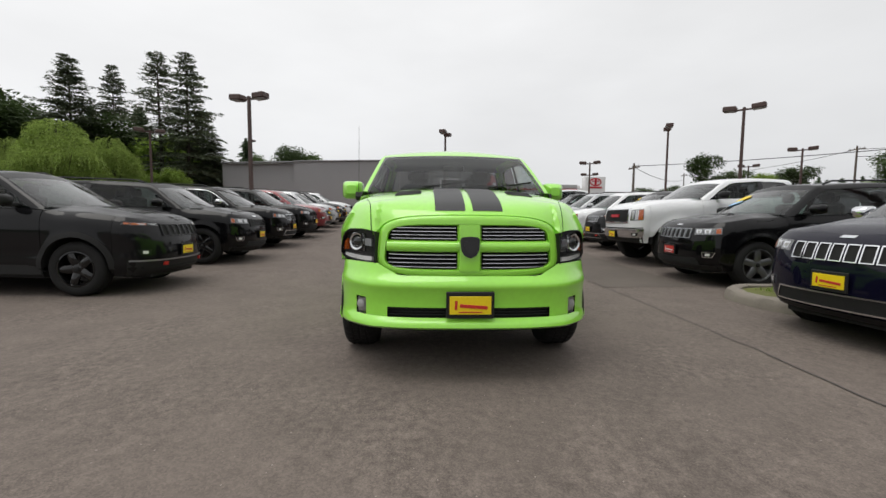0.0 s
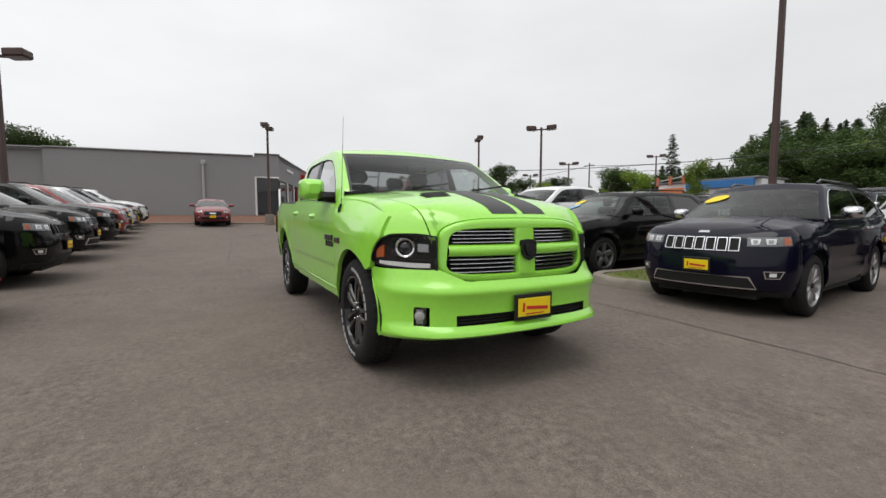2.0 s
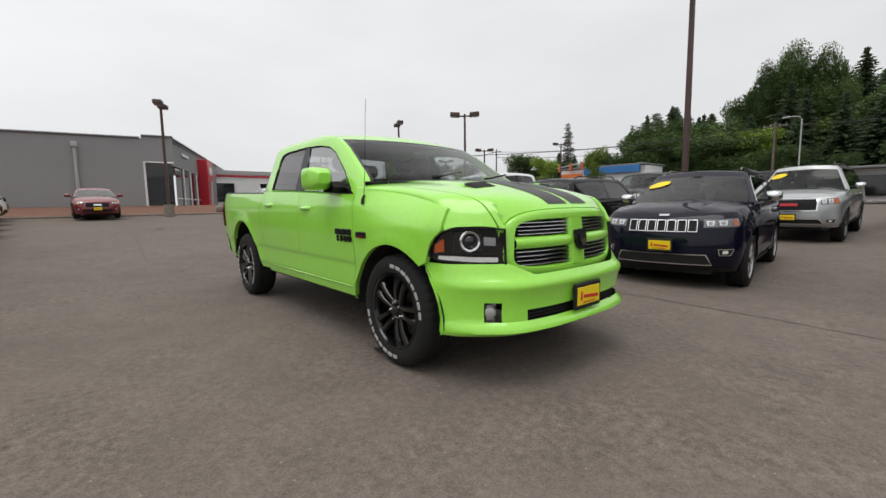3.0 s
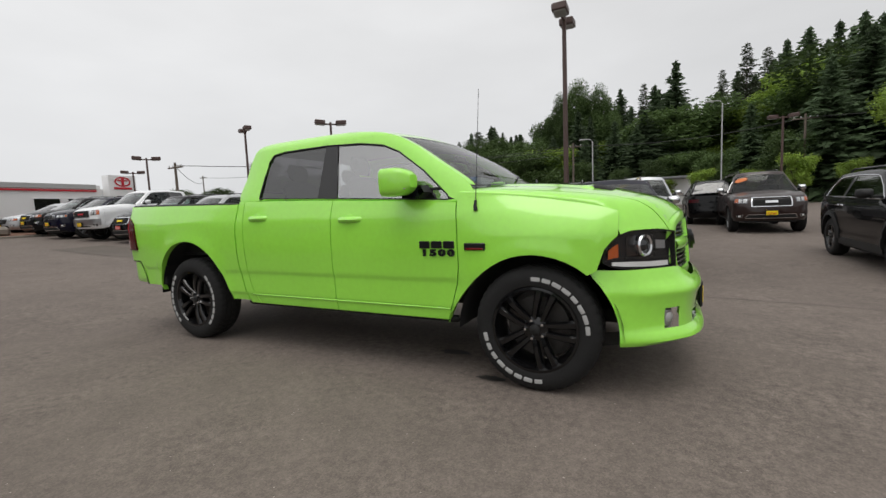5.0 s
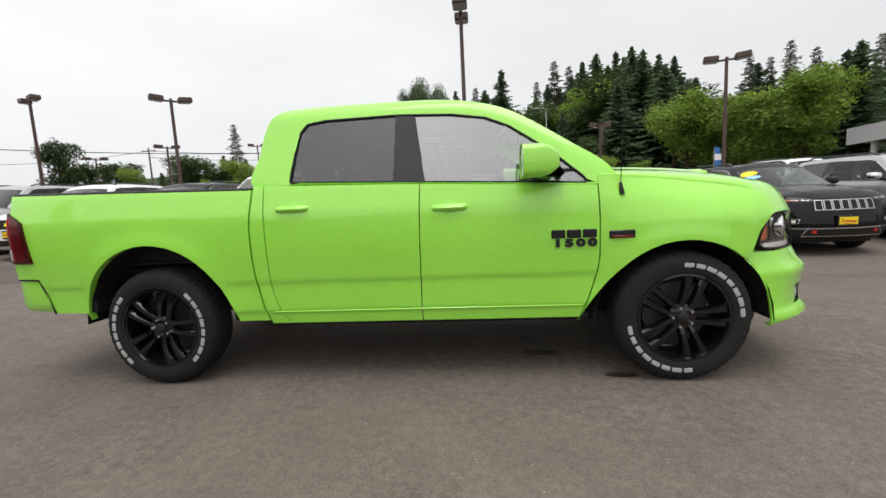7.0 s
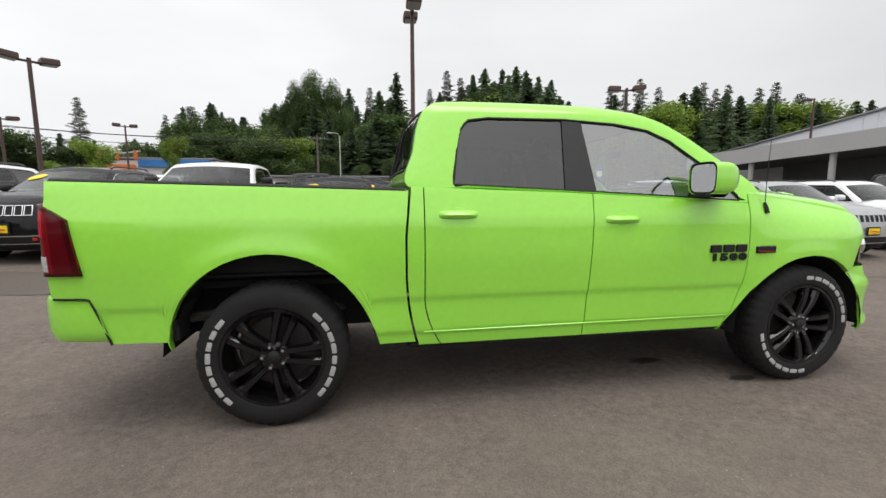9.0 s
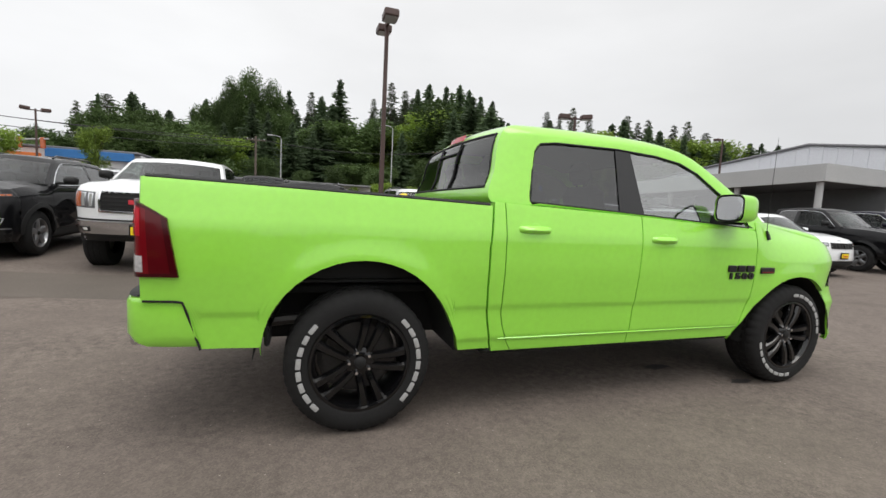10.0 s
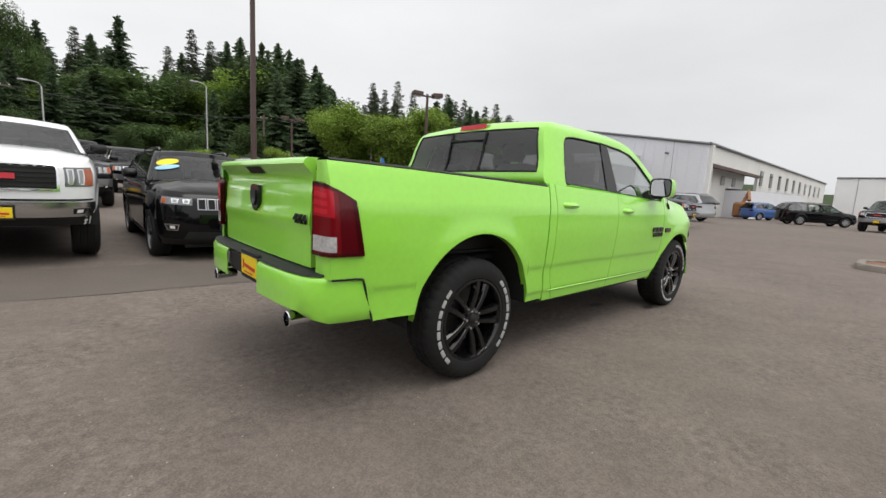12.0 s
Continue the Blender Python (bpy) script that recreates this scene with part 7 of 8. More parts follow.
def grey_showroom():
    b = thing("showroom_building", "long grey block showroom with red entrance portals", "building", m=pose(0, 0, 0.36, 0, 0, 1.29))
    X = -29.5
    wall_piece("wall", ((X, 1.5, 0.4, 5.35), (X, -10.3, 0.4, 5.05)), -0.3, M["grey_wall"], b)
    wall_piece("wall", ((X - 0.25, -10.3, 0.4, 5.0), (X - 0.25, -16.0, 0.4, 4.85)), -0.3, M["grey_wall"], b)
    wall_piece("wall", ((X, 3.2, 3.85, 5.55), (X, 1.5, 3.85, 5.5)), -0.3, M["grey_wall"], b)
    wall_piece("wall", ((X - 0.3, -16.0, 0.4, 4.8), (X - 30, -16.0, 0.4, 4.8)), -0.3, M["grey_wall"], b)
    # front that runs back from the corner
    fx = lambda u: X - 0.3 - 32.2 * u
    fy = lambda u: 3.2 + 12.8 * u
    wall_piece("wall", ((fx(0), fy(0), 3.7, 5.5), (fx(0.30), fy(0.30), 3.7, 5.5)), 0.3, M["grey_wall"], b)
    wall_piece("wall", ((fx(0.30), fy(0.30), 0.4, 5.5), (fx(1), fy(1), 0.4, 5.4)), 0.3, M["grey_wall"], b)
    part("coping", tube([(fx(0), fy(0) + 0.05, 5.55), (fx(1), fy(1) + 0.05, 5.45)], 0.08, 6), M["roof_edge"], b)
    part("wall_lettering", rbox(0, 0, 0, 2.4, 0.06, 0.22, 0.02), M["white_wall"], b).matrix_basis = pose(fx(0.11), fy(0.11) + 0.08, 4.75, 0, 0, -21.7)
    part("roof", MB().poly([(X - 0.1, 3.2, 5.3), (X - 0.1, -16, 4.8), (X - 32, -16, 4.8), (X - 32.5, 15.9, 5.2)]), M["roof_edge"], b)
    for (y0, z0), (y1, z1) in (((1.4, 5.40), (-10.3, 5.1)), ((-10.3, 5.05), (-16.0, 4.9)), ((3.25, 5.6), (1.5, 5.55))):
        part("coping", tube([(X + 0.02, y0, z0), (X + 0.02, y1, z1)], 0.07, 6), M["roof_edge"], b)
    pipe = part("downpipe", tube([(X + 0.12, -1.85, 1.1), (X + 0.12, -1.85, 4.6)], 0.09, 8), M["fascia"], b)
    part("rain_head", rbox(X + 0.14, -1.85, 4.7, 0.22, 0.32, 0.30, 0.03), M["fascia"], pipe)
    # glazed corner
    win = part("corner_window", MB().poly([(X - 0.12, 1.6, 0.95), (X - 0.12, 3.15, 0.95), (X - 0.12, 3.15, 3.8), (X - 0.12, 1.6, 3.8)]), M["win_black"], b, "dark glazed corner window")
    part("window_frame", MB().add(tube([(X, 1.55, 0.9), (X, 1.55, 3.85), (X, 3.2, 3.85)], 0.07, 4)), M["white_wall"], win)
    for k in range(4):
        u0, u1 = 0.015 + 0.072 * k, 0.015 + 0.072 * (k + 1) - 0.008
        q = part("shop_window", MB().poly([(fx(u0), fy(u0), 0.95), (fx(u1), fy(u1), 0.95), (fx(u1), fy(u1), 3.6), (fx(u0), fy(u0), 3.6)]), M["win_black"], b)
        part("mullion", tube([(fx(u1), fy(u1) + 0.06, 0.6), (fx(u1), fy(u1) + 0.06, 3.7)], 0.07, 4), M["white_wall"], q)
        part("transom", tube([(fx(u0), fy(u0) + 0.06, 1.5), (fx(u1), fy(u1) + 0.06, 1.5)], 0.04, 4), M["white_wall"], q)
    for u in (0.30, 0.88):
        por = part("entrance_portal", rbox(0, 0, 2.7, 3.0, 0.9, 4.3, 0.05), M["sign_red"], b, "red entrance portal")
        por.matrix_basis = pose(fx(u), fy(u) + 0.35, 0.2, 0, 0, -21.7)
        part("portal_mark", rbox(0, 0.47, 3.9, 1.4, 0.05, 0.7, 0.02), M["white_wall"], por)
        part("portal_glass", rbox(0, 0.46, 1.8, 1.6, 0.05, 2.4, 0.02), M["win_black"], por)
    part("high_window", rbox(0, 0, 0, 3.2, 0.12, 0.9, 0.03), M["win_black"], b).matrix_basis = pose(fx(0.62), fy(0.62) + 0.06, 3.9, 0, 0, -21.7)
    # planted bank in front
    mb = MB().grid([[(-22.4 - 0.0225 * y, y - 0.5, 0.84), (-24.5 - 0.0225 * y, y - 0.55, 1.02), (-29.4 - 0.0225 * y, y - 0.65, 1.36)] for y in spread(-18, 7.5, 16)])
    tagged(part("planting_bank", mb, M["soil"]), "bank of reddish bark mulch below the showroom wall", "planting bed", kind="structure")
    base = tagged(new("kerb_line"), "pale concrete kerb along the planting bank", "kerb", kind="structure")
    for k in range(24):
        ob = part("kerb_stone", rbox(0, 0, 0, 0.17, 1.05, 0.30, 0.025), M["kerb"], base)
        ob.matrix_basis = pose(-22.3 - 0.0225 * (-17.5 + 1.06 * k), -18.0 + 1.06 * k, 0.76, 0, 0, 1.29)
    q = rbox(-23.7, 4.07, 1.1, 0.6, 0.9, 0.5, 0.15)
    tagged(part("boulder", q, M["kerb"]), "pale rock on the planting bank", "rock")
    tagged(part("hydrant", tube([(-23.4, 5.87, 0.8), (-23.4, 5.87, 1.62)], 0.12, 10, 0.1).add(tube([(-23.4, 5.62, 1.32), (-23.4, 6.12, 1.32)], 0.07, 8)), M["sign_red"]), "red fire hydrant at the kerb", "hydrant")


grey_showroom()


def far_dealership():
    b = thing("dealership_building", "low white dealership with a tall white sign wall", "building")
    b.matrix_basis = pose(0, 0, 0.5, 0, 0, 1.35) @ Matrix.Translation((1.9 * 0.19, -3.8 * 0.19, 1.25 * 0.19)) @ Matrix.Diagonal((0.81, 0.81, 0.81, 1))
    wall_piece("wall", ((-60, 40, 0.3, 4.7), (-60, 31, 0.3, 4.7)), -6, M["white_wall"], b)
    wall_piece("wall", ((-60, 26.5, 0.3, 5.6), (-60, 12, 0.3, 5.6)), -8, M["white_wall"], b)
    wall_piece("sign_wall", ((-59, 30.2, 0.3, 6.9), (-59, 27.0, 0.3, 6.9)), -1.5, M["white_wall"], b)
    wall_piece("wall", ((-60.5, 27.2, 0.3, 5.2), (-60.5, 26.0, 0.3, 5.2)), -8, M["white_wall"], b)
    ring = MB().grid([[(-58.95, 28.6 + (0.85 + 0.09 * math.cos(c)) * math.cos(a), 6.1 + (0.55 + 0.09 * math.cos(c)) * math.sin(a)) for c in (0, 1.57, 3.14, 4.71)] for a in [2 * math.pi * k / 32 for k in range(33)]], close=True)
    part("sign_oval", ring.add(rbox(-58.95, 28.6, 6.1, 0.05, 0.34, 0.9, 0.02)).add(rbox(-58.95, 28.6, 6.25, 0.05, 1.2, 0.16, 0.02)), M["sign_red"], b, "red oval sign shape")
    part("sign_bar", rbox(-58.95, 28.6, 5.25, 0.06, 2.1, 0.28, 0.03), M["sign_red"], b)
    part("red_band", rbox(-59.9, 19.0, 4.9, 0.15, 14.0, 0.22, 0.03), M["sign_red"], b)
    part("grey_band", rbox(-59.95, 19.0, 5.4, 0.2, 14.0, 0.6, 0.03), M["fascia"], b)
    for y in (24.2, 21.0, 15.0):
        w = part("shop_window", rbox(-59.95, y, 2.6, 0.12, 2.4, 2.6, 0.03), M["win_black"], b)
        part("window_frame", tube([(-59.85, y - 1.25, 1.3), (-59.85, y - 1.25, 3.95), (-59.85, y + 1.25, 3.95), (-59.85, y + 1.25, 1.3)], 0.06, 4), M["white_wall"], w)
    part("side_sign", rbox(-59.9, 35.5, 3.9, 0.1, 4.0, 0.3, 0.03), M["sign_red"], b)


far_dealership()


def service_hall():
    b = thing("service_hall", "large pale metal-clad service hall with a deep grey canopy", "building", m=pose(0, -0.15, -0.55))
    X = 40.0
    zg = 0.5
    # gabled front facing the lot, as two sloping-topped halves
    wall_piece("wall", ((X, 10.4, zg, 7.3), (X, 22.5, zg, 9.2)), -0.3, M["light_wall"], b)
    wall_piece("wall", ((X, 22.5, zg, 9.2), (X, 44.0, zg, 6.6)), -0.3, M["light_wall"], b)
    part("roof_flashing", tube([(X - 0.1, 10.3, 7.35), (X - 0.1, 22.5, 9.25), (X - 0.1, 44.0, 6.65)], 0.13, 6), M["roof_edge"], b)
    for k in range(16):
        y = 10.9 + 1.05 * k
        part("cladding_rib", tube([(X - 0.03, y, zg), (X - 0.03, y, min(7.3 + (y - 10.4) * 0.157, 9.1))], 0.03, 4), M["light_wall"], b)
    # long side that runs back
    wall_piece("side_wall", ((X + 0.3, 10.4, zg, 7.3), (X + 0.9, 10.4, zg, 7.3)), -0.3, M["beige_wall"], b)
    wall_piece("side_wall", ((X + 0.9, 11.9, zg, 5.9), (X + 19, 11.7, zg, 5.9)), 0.3, M["beige_wall"], b)
    wall_piece("side_wall", ((X + 19, 10.35, zg, 7.35), (X + 75, 10.2, zg, 7.5)), 0.3, M["beige_wall"], b)
    wall_piece("side_fascia", ((X + 0.9, 10.4, 5.6, 7.35), (X + 18.9, 10.35, 5.7, 7.35)), 0.3, M["beige_wall"], b)
    part("eave", tube([(X, 10.3, 7.4), (X + 75, 10.1, 7.55)], 0.14, 6), M["roof_edge"], b)
    part("hall_roof", MB().poly([(X, 10.4, 7.3), (X + 75, 10.3, 7.4), (X + 75, 22.5, 9.2), (X, 22.5, 9.2)]).poly([(X, 22.5, 9.2), (X + 75, 22.5, 9.2), (X + 75, 44, 6.6), (X, 44, 6.6)]), M["roof_edge"], b)
    part("dark_opening", rbox(X + 2.2, 11.75, 2.2, 2.2, 0.4, 3.4), M["dark"], b)
    part("canopy_beam", rbox(X + 9.8, 10.2, 5.5, 17.8, 0.3, 0.35, 0.03), M["rust_beam"], b)
    for k in range(10):
        x = X + 20.5 + 5.2 * k
        w = part("window", rbox(x, 10.32 - 0.003 * (x - X - 20), 5.4, 1.3, 0.14, 1.9, 0.03), M["win_black"], b)
        part("window_sill", rbox(x, 10.22 - 0.003 * (x - X - 20), 4.4, 1.5, 0.2, 0.1), M["beige_wall"], w)
    for k in range(2):
        part("high_window", rbox(X + 10.5 + 4.2 * k, 11.72, 4.6, 1.2, 0.12, 1.0, 0.03), M["fascia"], b)
    # canopy in front
    wall_piece("canopy_fascia", ((32, 16.4, 5.25, 6.45), (32, 37.0, 4.6, 6.0)), -0.3, M["fascia"], b)
    wall_piece("canopy_fascia", ((39.9, 16.4, 5.25, 6.45), (32.3, 16.4, 5.25, 6.45)), -0.3, M["fascia"], b)
    # underside coloured dark, the canopy's shade put into its grey
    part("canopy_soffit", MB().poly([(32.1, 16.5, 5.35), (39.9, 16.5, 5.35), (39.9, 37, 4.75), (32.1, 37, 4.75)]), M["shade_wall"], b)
    part("canopy_roof", MB().poly([(32.1, 16.5, 6.1), (39.9, 16.5, 6.1), (39.9, 37, 5.8), (32.1, 37, 5.8)]), M["roof_edge"], b)
    for y in (17.0, 23.0, 29.8, 35.0):
        part("canopy_post", tube([(32.6, y, 0.4), (32.6, y, 5.2)], 0.22, 10), M["fascia"], b)
    # dark sheet before the pale wall: the canopy's shade as colour
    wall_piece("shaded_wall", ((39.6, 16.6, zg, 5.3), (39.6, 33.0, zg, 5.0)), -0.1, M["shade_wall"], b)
    part("wall_sign", rbox(33.2, 31.0, 2.2, 0.1, 1.0, 1.4, 0.05), M["blue_band"], b)
    for y in (13.8, 19.5):
        part("wall_lamp", rbox(X - 0.35, y, 6.6, 0.5, 0.25, 0.18, 0.04), M["roof_edge"], b)


service_hall()
lamp_post(32.4, 24.5, 8.75, 90, 1, z0=5.45, base=False, label="brown lamp post standing on the canopy edge")
far = thing("warehouse_building", "long white flat-roofed warehouse at the end of the lot", "building", m=pose(0, -1.0, -1.0))
wall_piece("wall", ((105, 8.5, 0.5, 8.6), (105, -30, 0.5, 8.8)), 0.4, M["white_wall"], far)
part("roof_edge", tube([(104.9, 8.5, 8.65), (104.9, -30, 8.85)], 0.15, 6), M["roof_edge"], far)
for k in range(6):
    part("panel_joint", tube([(104.95, 5.5 - 5.5 * k, 0.5), (104.95, 5.5 - 5.5 * k, 8.6)], 0.06, 4), M["fascia"], far)
fence = thing("shed", "low pale shed beside the service hall", "shed", m=pose(0, -0.4, -0.6))
wall_piece("shed_wall", ((52, 9.8, 0.5, 3.7), (84, 9.6, 0.5, 4.1)), 2.2, M["light_wall"], fence)
part("shed_roof", MB().poly([(52, 9.8, 3.72), (84, 9.6, 4.12), (84, 12, 4.3), (52, 12, 3.9)]), M["roof_edge"], fence)
dig = thing("machine", "brown yard machine beside the shed", "machine", m=pose(0, -0.4, -0.6))
part("machine_body", rbox(49.5, 9.6, 1.6, 1.6, 1.4, 1.6, 0.2), M["rust"], dig)
part("machine_arm", tube([(49.5, 9.6, 2.3), (50.0, 9.3, 3.6), (49.2, 9.0, 2.6)], 0.18, 8), M["rust"], dig)
strip_mall = thing("roadside_shop", "low roadside shop with a blue fascia across the road", "building", m=pose(-0.4, -0.2, 0.35))
wall_piece("wall", ((-17, 47, 0.5, 3.2), (6, 48, 0.5, 3.2)), 5, M["white_wall"], strip_mall)
wall_piece("wall", ((-28, 46.6, 0.5, 4.9), (-17, 47, 0.5, 4.9)), 5, M["white_wall"], strip_mall)
wall_piece("wall", ((-42, 46.2, 0.5, 3.4), (-28, 46.6, 0.5, 3.4)), 5, M["white_wall"], strip_mall)
part("blue_fascia", rbox(-20.9, 46.4, 4.55, 7.0, 0.3, 0.8, 0.04), M["blue_band"], strip_mall)
part("orange_fascia", rbox(-26.2, 46.3, 4.0, 3.0, 0.3, 0.8, 0.04), M["orange"], strip_mall)
for x, w, z in ((-5.5, 23, 3.3), (-22.5, 11, 5.05), (-35, 14, 3.5)):
    part("roof", rbox(x, 49.4, z, w, 6, 0.22, 0.05), M["roof_edge"], strip_mall)
for k in range(5):
    part("shop_window", rbox(-20 + 5.2 * k, 46.45 + 0.25 * k, 1.8, 3.0, 0.2, 1.7, 0.03), M["win_black"], strip_mall)


# ---- roadside poles and cables ----
def utility_pole(x, y, top, label="weathered wooden utility pole with a crossarm"):
    z = ground_z(x, y)
    p = thing("utility_pole", label, "utility pole", "utility poles", pose(x, y, z))
    part("pole", tube([(0, 0, 0), (0, 0, top - z)], 0.17, 8, 0.11), M["wood"], p)
    part("crossarm", rbox(0, 0, top - z - 0.5, 2.4, 0.12, 0.14, 0.02), M["wood"], p)
    for dx in (-1.0, -0.4, 0.4, 1.0):
        part("insulator", lathe([(0.03, 0), (0.06, 0.06), (0.04, 0.16), (0.0001, 0.2)], 8, "z", dx, 0, top - z - 0.43), M["fascia"], p)
    return p


def cable(a, b, sag):
    pts = [(a[0] + (b[0] - a[0]) * t, a[1] + (b[1] - a[1]) * t, a[2] + (b[2] - a[2]) * t - sag * 4 * t * (1 - t)) for t in spread(0, 1, 14)]
    tagged(part("overhead_cable", tube(pts, 0.035, 5), M["wire"]), "dark overhead cable between poles", "cable")


POLES = [(-95, 62, 12), (-52, 60, 11.5), (-41, 22.8, 7.2), (-8, 58, 9.8), (17, 57, 10.2), (60, 52, 11)]
for p in POLES:
    utility_pole(*p)
for a, b in (((-95, 62, 11.5), (-52, 60, 11)), ((-52, 60, 11), (-8, 58, 9.5)), ((-8, 58, 9.5), (17, 57, 9.8)), ((-52, 60, 10), (-8, 58, 8.4)), ((17, 57, 9.8), (60, 52, 10.6)), ((-41, 22.8, 6.9), (-8, 58, 9)), ((-95, 62, 10.5), (-41, 22.8, 6.8))):
    cable(a, b, 0.9)


def street_light(x, y, top, heading):
    z = ground_z(x, y)
    p = thing("street_light", "slim galvanised street light with a curved arm", "street light", "street lights", pose(x, y, z, 0, 0, heading))
    h = top - z
    part("pole", tube([(0, 0, 0), (0, 0, h - 0.35), (0.15, 0, h - 0.1), (0.5, 0, h), (1.0, 0, h + 0.02)], 0.07, 8, 0.035), M["fascia"], p)
    part("lamp_head", rbox(1.2, 0, h + 0.0, 0.7, 0.28, 0.14, 0.05), M["fascia"], p)


for x, y, t, h in ((8.5, 50, 11.5, 180), (-4.6, 51.5, 9.2, 180), (27, 46, 10.5, 180), (44, 60, 12, 180)):
    street_light(x, y, t, h)
sig = thing("traffic_signal", "yellow traffic signals on a mast arm over the road", "traffic signal")
part("mast", tube([(-30, 47, 0.5), (-30, 47, 5.6), (-24, 45, 6.0)], 0.12, 8, 0.07), M["fascia"], sig)
for k in range(3):
    part("signal_head", rbox(-28.5 + 2.0 * k, 46.4 - 0.6 * k, 5.6, 0.35, 0.3, 1.0, 0.05), M["amber"], sig)


def feather_flag(x, y, top):
    z = ground_z(x, y)
    f = thing("feather_flag", "small blue and white feather flag on a pole", "flag", "", pose(x, y, z, 0, 0, 20))
    h = top - z
    part("pole", tube([(0, 0, 0), (0, 0, h - 0.2), (0.12, 0, h)], 0.02, 6, 0.012), M["fascia"], f)
    for k, (a, b, m) in enumerate(((0.42, 0.58, "white_wall"), (0.58, 0.72, "blue_band"), (0.72, 0.84, "white_wall"), (0.84, 0.97, "blue_band"))):
        cloth = MB()
        cloth.grid([[(0.02 + (0.62 - 0.25 * max(0, t - 0.8) / 0.2) * u, 0.03 * math.sin(5 * u + 6 * t), h * t) for u in spread(0, 1, 5)] for t in spread(a, b, 4)])
        part("cloth", cloth, M[m], f)


feather_flag(17.0, 28.6, 4.0)


# ---- trees ----
def fir_mesh(seed, H=24.0, spread_=0.17, bare=0.12):
    """A conifer: whorls of drooping boughs, each of ragged needle sprays."""
    rnd = random.Random(seed)
    mb = MB()
    z = H * bare
    bulge = [rnd.uniform(0.6, 1.3) for _ in range(18)]
    lean = [rnd.uniform(0.75, 1.25) for _ in range(8)]
    while z < H * 0.985:
        t = z / H
        L = H * spread_ * min(1.0, (1 - t) ** 1.12 * 1.35) * bulge[int(t * 17.9)] + 0.25
        n = rnd.randint(5, 7)
        a0 = rnd.uniform(0, 6.28)
        for k in range(n):
            a = a0 + 2 * math.pi * k / n + rnd.uniform(-0.4, 0.4)
            ll = L * rnd.uniform(0.35, 1.3) * lean[int((a % 6.28) / 6.29 * 8)]
            droop = rnd.uniform(-0.05, 0.5) * (1 - 0.7 * t)
            c, s = math.cos(a), math.sin(a)
            m = max(2, min(7, int(ll / 0.45)))
            for j in range(m):
                r0 = ll * (j + 0.1) / m
                for side in (-1, 1):
                    w = (0.16 + 0.13 * ll * (1 - j / m)) * rnd.uniform(0.5, 1.4) * side
                    r1 = r0 + ll / m * rnd.uniform(0.9, 1.9)
                    z0, z1 = z - droop * r0, z - droop * r1 + rnd.uniform(-0.3, 0.12)
                    mb.poly([(c * r0, s * r0, z0 + 0.10), (c * (r0 + 0.1) - s * w, s * (r0 + 0.1) + c * w, z0 - rnd.uniform(0.1, 0.5)), (c * r1 - s * w * 0.3, s * r1 + c * w * 0.3, z1 - rnd.uniform(0.0, 0.25))])
        z += H * 0.012 * rnd.uniform(0.7, 1.4) * (1.35 - 0.6 * t)
    for a in (0.0, 1.57, 3.14, 4.71):
        mb.poly([(0, 0, H), (0.13 * math.cos(a), 0.13 * math.sin(a), H * 0.965), (0.13 * math.cos(a + 1.2), 0.13 * math.sin(a + 1.2), H * 0.96)])
    tr = tube([(0, 0, -1.5), (0.05, 0, H * 0.4), (0, 0.03, H * 0.95)], H * 0.013, 6, 0.03)
    for k in range(8):
        a, zz = rnd.uniform(0, 6.28), H * rnd.uniform(0.05, 0.7)
        ll = H * 0.1 * rnd.uniform(0.5, 1)
        tr.add(tube([(0, 0, zz), (ll * math.cos(a), ll * math.sin(a), zz - 0.1 * ll)], 0.05, 3, 0.015))
    return mesh_of("crown", mb, M["fir"]), mesh_of("trunk", tr, M["bark"])


